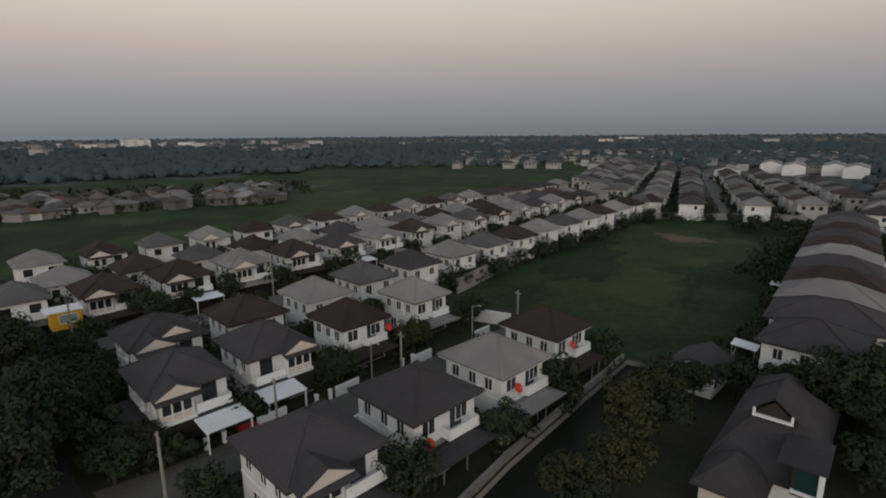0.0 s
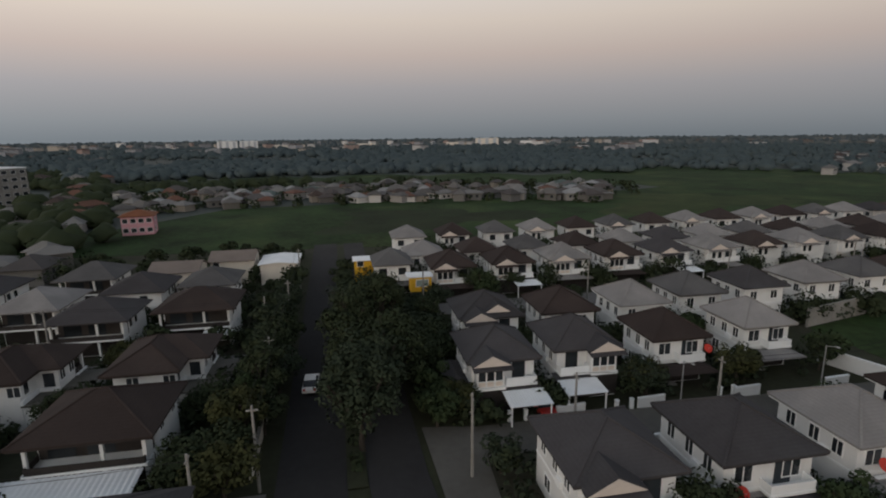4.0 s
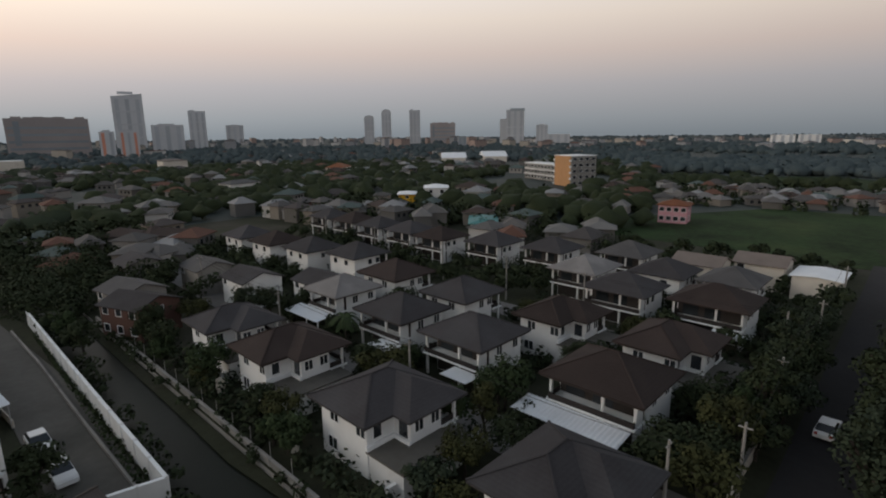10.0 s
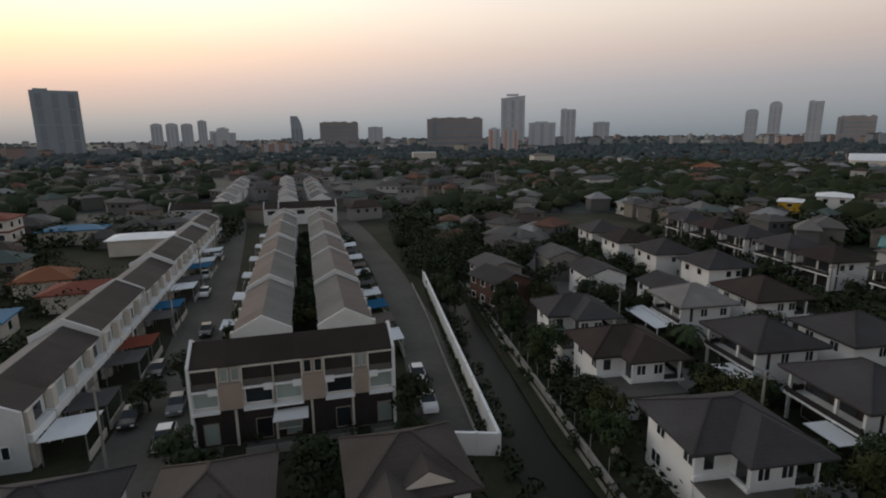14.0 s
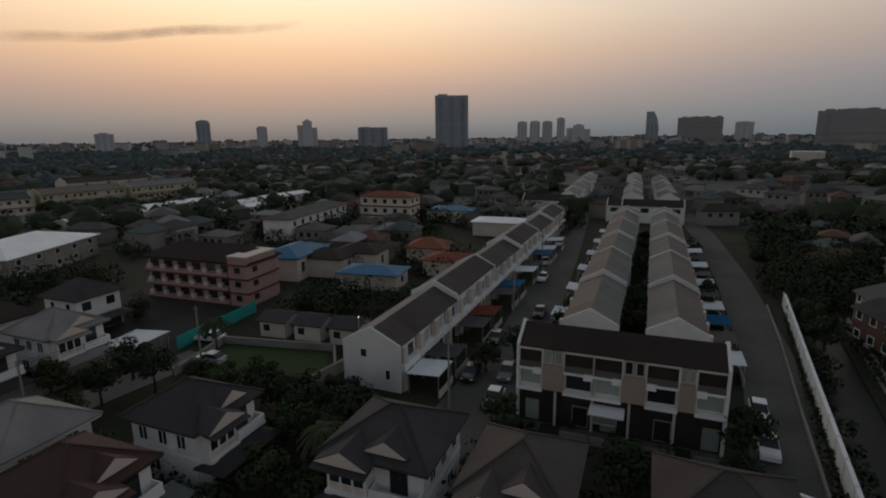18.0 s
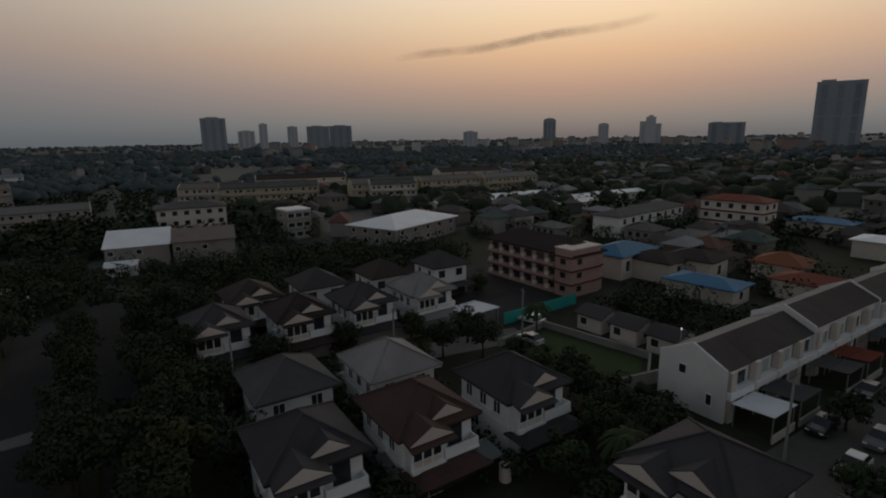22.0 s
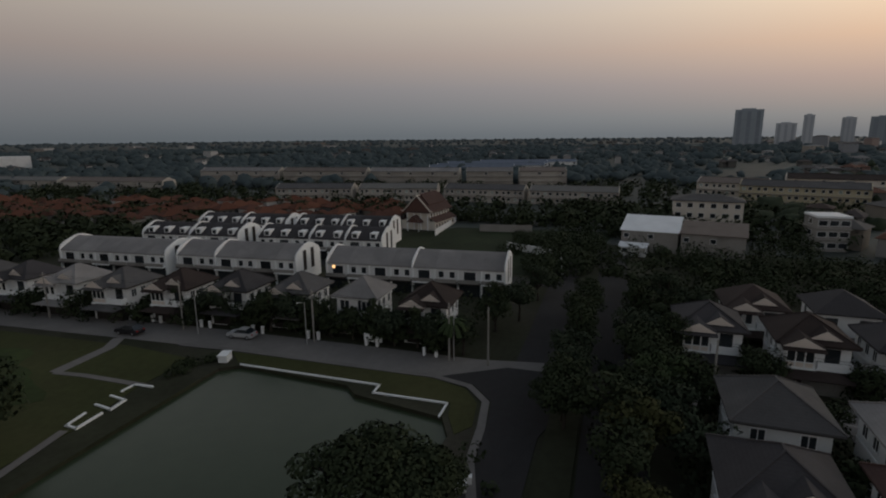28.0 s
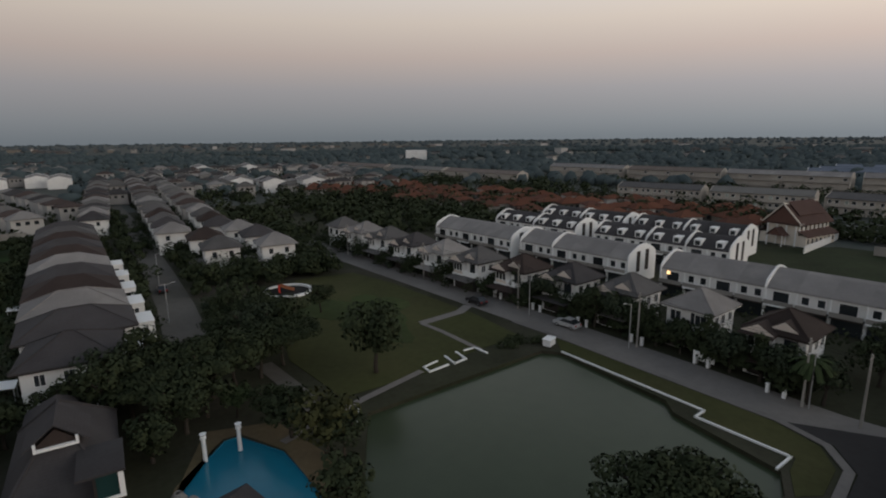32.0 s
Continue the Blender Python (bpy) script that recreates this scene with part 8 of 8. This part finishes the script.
for x, y in ((1.6, 50.6), (4.8, 50.9)):
    p = thing("pool_column", "white ornamental column beside the pool", "column", "pool columns", "", pose(x, y, 0))
    part("shaft", Shape().tube(0, 0, -1.2, 2.3, 0.22, 0.18, 10), TRIM, p)
    part("cap", Shape().tube(0, 0, 2.3, 2.55, 0.3, 0.26, 10), TRIM, p)
    part("bowl", Shape().tube(0, 0, 2.55, 2.8, 0.12, 0.34, 10), TRIM, p)
rock = Shape()
for k in range(9):
    rock.tube(-0.6 + 0.5 * math.cos(k * 2.1) * 1.4, 44.6 + math.sin(k * 1.7) * 1.2, 0, 0.5 + 0.12 * (k % 4), 0.7, 0.3, 7)
solid("rockery", rock, CONCRETE, "heap of pale rocks beside the pool", "rocks", "", "stuff")
deck = thing("pool_pavilion", "low pavilion roof beside the pool", "pavilion", "", "", pose(2.4, 38.2, 0, 0, 0, 20))
r = Shape()
r.hip(-2.6, -2.2, 2.6, 2.2, 2.6, 1.2)
part("roof", r, ROOF["dark"], deck)
for sx in (-2.1, 2.1):
    for sy in (-1.7, 1.7):
        part("post", Shape().box(sx - 0.1, sy - 0.1, 0, sx + 0.1, sy + 0.1, 2.5), TRIM, deck)


# ---- poles, lamps, wires ----
def utility_pole():
    ob = thing("utility_pole", "tall grey concrete utility pole with a cross arm", "utility pole", "utility poles")
    part("shaft", Shape().tube(0, 0, 0, 8.2, 0.16, 0.10, 8), CONCRETE, ob)
    part("cross_arm", Shape().box(-0.5, -0.05, 7.7, 0.5, 0.05, 7.82), CONCRETE, ob)
    return ob


def street_lamp():
    ob = thing("street_lamp", "slim street lamp with a single arm", "street lamp", "street lamps")
    part("shaft", Shape().tube(0, 0, 0, 6.6, 0.09, 0.06, 8), METAL, ob)
    part("arm", Shape().beam((0, 0, 6.5), (1.3, 0, 6.9), 0.035), METAL, ob)
    part("head", Shape().box(1.1, -0.09, 6.84, 1.6, 0.09, 6.94), METAL, ob)
    return ob


LINES = [[(-42.3, -8.6), (-58, -9.3), (-82, -9.6), (-106, -9.9)],
         [(61.6, 22.6), (61.0, 28.0), (58.8, 49.2), (54.6, 72), (49, 98), (43, 130)],
         [(-42.6, 20.4), (-43.0, 36), (-43.2, 58)],
         [(-36.0, -12), (-36.2, -40), (-36.2, -68), (-38, -100)],
         [(-74, -12), (-74.4, -40), (-75, -56), (-77, -74), (-80, -100), (-82, -124)],
         [(-84.4, 12), (-85, 42), (-87, 72), (-90, 104), (-93, 140)],
         [(24.6, -48), (28.6, -80), (33.6, -112), (39, -146)],
         [(61, -4), (61.4, -24), (60.4, -44)]]
wires = Shape()
put(("pole",), utility_pole, pose(-40.7, 9.9, 0))
for line in LINES:
    for i, (x, y) in enumerate(line):
        q = line[min(i + 1, len(line) - 1)] if i + 1 < len(line) else line[i - 1]
        put(("pole",), utility_pole, pose(x, y, 0, 0, 0, math.degrees(math.atan2(q[1] - y, q[0] - x)) + 90))
    for (ax, ay), (bx, by) in zip(line, line[1:]):
        L = math.hypot(bx - ax, by - ay)
        nx, ny = -(by - ay) / L, (bx - ax) / L
        for o in (-0.45, 0.45):
            pts = [(ax + (bx - ax) * k / 4 + nx * o, ay + (by - ay) * k / 4 + ny * o, 7.95 - 0.5 * (1 - (k / 2 - 1) ** 2)) for k in range(5)]
            for p, q in zip(pts, pts[1:]):
                wires.beam(p, q, 0.014)
solid("power_lines", wires, BLACK, "thin black power lines between poles", "cables", "", "stuff")
for x, y, t in ((57.6, 49.6, 180), (61.2, 27.4, 180), (0, 96, 0), (-1, 124, 0), (54, 68, 180), (-46, 34, 0), (-46.5, 52, 0)):
    put(("lamp",), street_lamp, pose(x, y, 0, 0, 0, t))


# a few lamps already lit at dusk
LIT, WARMLIT = glow_mat("lit_white_lamp", (1.0, 0.96, 0.86), 1.6), glow_mat("lit_warm_window", (1.0, 0.55, 0.2), 2.2)


def lit_lamp():
    ob = thing("lit_street_lamp", "small street lamp already lit, white light", "street lamp", "lit lamps")
    part("shaft", Shape().tube(0, 0, 0, 4.9, 0.08, 0.05, 8), METAL, ob)
    part("bulb", Shape().tube(0, 0, 4.9, 5.08, 0.1, 0.07, 8), LIT, ob, "glowing white bulb")
    return ob


for x, y in ((111.3, -71.4), (170.3, -91.5), (43.6, -57.2)):
    put(("lit_lamp",), lit_lamp, pose(x, y, 0))
pane = thing("lit_window", "small window glowing warm orange on a townhouse front", "window", "", "", pose(83.74, 63.9, 4.0, 0, 0, 11.5))
part("pane", Shape().box(-0.12, -0.28, 0.3, -0.06, 0.28, 0.9), WARMLIT, pane)
part("frame", Shape().box(-0.06, -0.36, 0.22, 0.0, 0.36, 0.98), TRIM, pane)

# ---- vehicles ----
CARPAINT = {k: mat("car_paint_" + k, c, 0.3, 0.05, 1.0, 0.03, 0.0, spec=0.5) for k, c in (("white", (0.72, 0.73, 0.74)), ("black", (0.02, 0.02, 0.023)), ("grey", (0.16, 0.165, 0.17)), ("red", (0.35, 0.03, 0.025)), ("silver", (0.42, 0.43, 0.44)))}
LAMP_RED = mat("tail_lamp_red", (0.35, 0.02, 0.02), 0.3, 0.05)
TYRE = None


def car_build(colour, van):
    ob = thing("van" if van else "car", "%s parked %s with dark windows" % (colour, "van" if van else "car"), "van" if van else "car", "parked vehicles")
    L, W = (4.7, 1.75) if van else (4.4, 1.72)
    prof = [(-L / 2, 0.35), (L / 2, 0.35), (L / 2 + 0.02, 0.72), (L / 2 - 0.25, 0.88), (L / 2 - 1.15, 0.98), (-L / 2 + 0.25, 1.0), (-L / 2 - 0.02, 0.75)]
    cab = [(L / 2 - 1.2, 0.97), (L / 2 - 2.0, 1.48), (-L / 2 + 1.0, 1.5), (-L / 2 + 0.3, 1.0)] if not van else [(L / 2 - 0.6, 0.95), (L / 2 - 1.3, 1.85), (-L / 2 + 0.15, 1.9), (-L / 2 + 0.02, 1.0)]
    if van:
        prof[4] = (L / 2 - 0.55, 0.98)

    def extrude(p, w0, w1=None):
        w1 = w1 or w0
        n = len(p)
        lo = [min(q[1] for q in p), max(q[1] for q in p)]
        wid = [w0 + (w1 - w0) * (q[1] - lo[0]) / (lo[1] - lo[0]) for q in p]
        v = [(q[0], -w / 2, q[1]) for q, w in zip(p, wid)] + [(q[0], w / 2, q[1]) for q, w in zip(p, wid)]
        return Shape().add(v, [tuple(range(n)), tuple(range(n, 2 * n))[::-1]] + [(i, n + i, n + (i + 1) % n, (i + 1) % n) for i in range(n)])

    part("body", extrude(prof, W), CARPAINT[colour], ob)
    part("cabin", extrude(cab, W - 0.08, W - 0.36), GLASS, ob, "dark window band")
    top = max(z for _, z in cab)
    part("roof", Shape().box(cab[2][0] + 0.02, -W / 2 + 0.19, top - 0.02, cab[1][0] - 0.02, W / 2 - 0.19, top + 0.05), CARPAINT[colour], ob)
    for sx in (-L / 2 + 0.8, L / 2 - 0.85):
        for sy in (-1, 1):
            wh = part("wheel", Shape().tube(0, 0, -0.1, 0.1, 0.32, None, 14), BLACK, ob, "", pose(sx, sy * (W / 2 - 0.08), 0.32, 90, 0, 0))
            part("rim", Shape().tube(0, 0, -0.11, 0.11, 0.19, None, 10), METAL, wh)
    for sy in (-0.62, 0.62):
        part("headlight", Shape().box(L / 2 - 0.12, sy - 0.18, 0.62, L / 2 + 0.03, sy + 0.18, 0.76), TRIM, ob)
        part("tail_light", Shape().box(-L / 2 - 0.03, sy - 0.14, 0.66, -L / 2 + 0.1, sy + 0.14, 0.9), LAMP_RED, ob)
    part("bumper", Shape().box(L / 2 - 0.1, -W / 2 + 0.06, 0.32, L / 2 + 0.07, W / 2 - 0.06, 0.5), CARPAINT[colour], ob)
    return ob


def car(x, y, turn, colour, van=False):
    return put(("car", colour, van), lambda: car_build(colour, van), pose(x, y, 0.08, 0, 0, turn))


for a in ((-61.2, -5.3, 178, "white", False), (-6.0, -61.3, 92, "white"), (-6.4, -54.1, 92, "white"), (20.6, -51.4, 98, "white"), (21.6, -58.4, 98, "grey"), (25.6, -56.2, 98, "black"), (27.2, -68.5, 98, "black"), (24.8, -82.3, 98, "black"),
          (30.9, -104, 98, "white"), (34.6, -118, 98, "white"), (37.2, -140, 98, "white"), (-50.2, 20.2, 0, "red"), (55.8, 60.6, 100, "silver"), (49.8, 78.2, 98, "black"), (-0.5, 117, 94, "black"), (66, -50, 20, "white"), (59.4, -44.6, 10, "silver")):
    car(*a)

# carport sheets of the long rows
def awning(w, d, tone):
    ob = thing("carport_awning", "%s sheet awning on posts before a townhouse" % tone, "awning", "townhouse awnings")
    part("sheet", sheet_roof(-d / 2, -w / 2, d / 2, w / 2, 2.9, 2.6, 14), ROOF[tone], ob)
    for sx in (-d / 2 + 0.2, d / 2 - 0.2):
        for sy in (-w / 2 + 0.2, w / 2 - 0.2):
            part("post", Shape().box(sx - 0.05, sy - 0.05, 0, sx + 0.05, sy + 0.05, 2.6), METAL, ob)
    part("low_wall", Shape().box(-d / 2, -w / 2, 0, -d / 2 + 0.12, w / 2, 0.9), CREAM, ob)
    return ob


for x, y, w, d, tone, t in ((-17.8, 73.4, 2.6, 3.0, "white", 4), (-21.9, 108.2, 2.8, 3.0, "white", 4)):
    put(("awning", tone, w), lambda: awning(w, d, tone), pose(x, y, 0, 0, 0, t))
shelter = thing("carport_shelter", "wide pale grey sheet carport beside a wall", "carport", "", "", pose(70.6, -41.6, 0, 0, 0, 12))
part("sheet", sheet_roof(-3.0, -3.2, 3.0, 3.2, 2.9, 2.6, 16), ROOF["white"], shelter)
for sx in (-2.7, 2.7):
    for sy in (-2.9, 2.9):
        part("post", Shape().box(sx - 0.06, sy - 0.06, 0, sx + 0.06, sy + 0.06, 2.6), METAL, shelter)

for i, tone in enumerate(("white", "grey", "white", "grey", "red", "white", "grey", "blue", "white", "white", "grey", "white", "blue", "white", "grey", "white")):
    if i % 3 != 2 or tone == "blue":
        put(("awning", tone), lambda: awning(4.6, 4.2, tone), pose(28.9 + i * 0.55, -51.5 - i * 5.6, 0, 0, 0, 6))
for i, tone in enumerate(("white", "tan", "blue", "white", "grey", "white", "tan", "white", "grey", "white", "white", "grey")):
    put(("awning", tone), lambda: awning(4.6, 4.2, tone), pose(-2.6 + i * 0.75, -70.0 - i * 7.2, 0, 0, 0, 6))
    if i % 2:
        put(("awning", "white"), lambda: awning(4.6, 4.2, "white"), pose(18.6 + i * 0.75, -71 - i * 7.4, 0, 0, 0, 186))


def tank():
    ob = thing("water_tank", "pale cylindrical water tank on the ground", "water tank", "water tanks")
    part("body", Shape().tube(0, 0, 0, 1.7, 0.55, 0.55, 14), CREAM, ob)
    part("lid", Shape().tube(0, 0, 1.7, 1.95, 0.5, 0.2, 14), CREAM, ob)
    return ob


for x, y in ((-23.0, -42.6), (-23.4, -59.6), (-29.0, 37.2), (-30.6, 49.8), (-64.4, 35.4), (34.6, -23.6)):
    put(("tank",), tank, pose(x, y, 0))
def dish():
    ob = thing("satellite_dish", "red satellite dish on a short wall arm", "satellite dish", "satellite dishes")
    bowl = Shape()
    for k in range(3):
        bowl.tube(0, 0, 0.05 * k, 0.05 * k + 0.05, 0.16 + 0.13 * k, 0.29 + 0.13 * k, 14)
    part("bowl", bowl, RED, ob, "", pose(0, 0, 0, 0, 55, 0))
    part("arm", Shape().beam((0, 0, 0), (-0.62, 0, -0.12), 0.03), METAL, ob)
    part("feed", Shape().beam((0.1, 0, 0.06), (0.5, 0, 0.3), 0.02), METAL, ob)
    return ob


for x, y, z in ((-30.4, 28.4, 3.2), (-30.3, 41.0, 4.0), (-31.7, 53.8, 4.5), (-53.0, 42.2, 4.4)):
    put(("dish",), dish, pose(x, y, z))


def lean_to(w, d, tone, label):
    """A sheet on two posts that falls away from a house wall, along +x."""
    ob = thing("lean_to_awning", label, "awning", "house awnings")
    part("sheet", sheet_roof(0, -w / 2, d, w / 2, 2.75, 2.4, 12), ROOF[tone], ob)
    for e in (-w / 2 + 0.2, w / 2 - 0.2):
        part("post", Shape().box(d - 0.25, e - 0.05, 0, d - 0.15, e + 0.05, 2.4), METAL, ob)
    part("wall_plate", Shape().box(0, -w / 2, 2.62, 0.08, w / 2, 2.76), METAL, ob)
    return ob


for x, y, w, d, t, tone, words in ((-30.9, 30.0, 3.4, 2.4, 0, "light", "pale sheet awning at a white house wall"), (-30.8, 42.0, 2.4, 1.9, 0, "white", "white sheet awning at a white house wall"), (-31.6, 56.0, 2.0, 2.2, 0, "white", "white sheet awning at a white house wall"),
                                   (45.6, -13.2, 3.0, 4.6, 186, "moss", "dull green sheet awning between two houses"), (39.9, -14.6, 2.6, 2.4, 186, "ash", "pale grey sheet awning between two houses"), (37.0, -19.4, 8.0, 2.6, 186, "moss", "long dull green sheet awning before a house")):
    lean_to(w, d, tone, words).matrix_basis = pose(x, y, 0, 0, 0, t)


# ---- one streak of cloud over the glow, far beyond the skyline ----
def cloud_mat():
    m = bpy.data.materials.new("grey_evening_cloud")
    m.use_nodes = True
    n, l = m.node_tree.nodes, m.node_tree.links
    p = n["Principled BSDF"]
    p.inputs["Base Color"].default_value, p.inputs["Roughness"].default_value = (0.62, 0.56, 0.55, 1), 1.0
    tc, sep, t = n.new("ShaderNodeTexCoord"), n.new("ShaderNodeSeparateXYZ"), n.new("ShaderNodeTexNoise")
    mp = n.new("ShaderNodeMapping")
    mp.inputs["Scale"].default_value = (5, 5, 1.6)
    l.new(tc.outputs["Generated"], mp.inputs[0])
    l.new(mp.outputs[0], t.inputs["Vector"])
    t.inputs["Scale"].default_value, t.inputs["Detail"].default_value = 1.6, 5
    l.new(tc.outputs["UV"], sep.inputs[0])

    def calc(op, a, b):
        k = n.new("ShaderNodeMath")
        k.operation = op
        for i, s in enumerate((a, b)):
            if isinstance(s, (int, float)):
                k.inputs[i].default_value = s
            else:
                l.new(s, k.inputs[i])
        return k.outputs[0]

    u, w = sep.outputs["X"], sep.outputs["Y"]
    fade = calc("MULTIPLY", calc("MULTIPLY", calc("MULTIPLY", w, calc("SUBTRACT", 1.0, w)), 4.0), calc("POWER", calc("MULTIPLY", calc("MULTIPLY", u, calc("SUBTRACT", 1.0, u)), 4.0), 0.6))
    edge = n.new("ShaderNodeMapRange")
    edge.inputs[1].default_value, edge.inputs[2].default_value, edge.inputs[4].default_value = 0.10, 0.8, 0.5
    l.new(calc("MULTIPLY", fade, calc("ADD", t.outputs[0], 0.15)), edge.inputs[0])
    l.new(edge.outputs[0], p.inputs["Alpha"])
    return m


CLOUD = cloud_mat()


def cloud(az0, el0, az1, el1, thick, d=4300.0):
    """A long thin sheet of cloud between two bearings."""
    n = 24
    me = bpy.data.meshes.new("cloud")
    v, f = [], []
    for k in range(n + 1):
        a, e = radians(az0 + (az1 - az0) * k / n), el0 + (el1 - el0) * k / n + 0.12 * math.sin(k * 0.55)
        for s in (-1, 1):
            v.append((-math.sin(a) * d, math.cos(a) * d, 30 + d * math.tan(radians(e + s * thick / 2))))
    for k in range(n):
        f.append((2 * k, 2 * k + 2, 2 * k + 3, 2 * k + 1))
    me.from_pydata(v, [], f)
    uv = me.uv_layers.new(name="UVMap")
    for poly in me.polygons:
        for li in poly.loop_indices:
            vi = me.loops[li].vertex_index
            uv.data[li].uv = (vi // 2 / n, vi % 2)
    me.materials.append(CLOUD)
    return tagged(new("backdrop_cloud", me), "thin grey streak of evening cloud", "cloud", "", "structure")


cloud(-112, 7.8, -139, 10.9, 1.15)
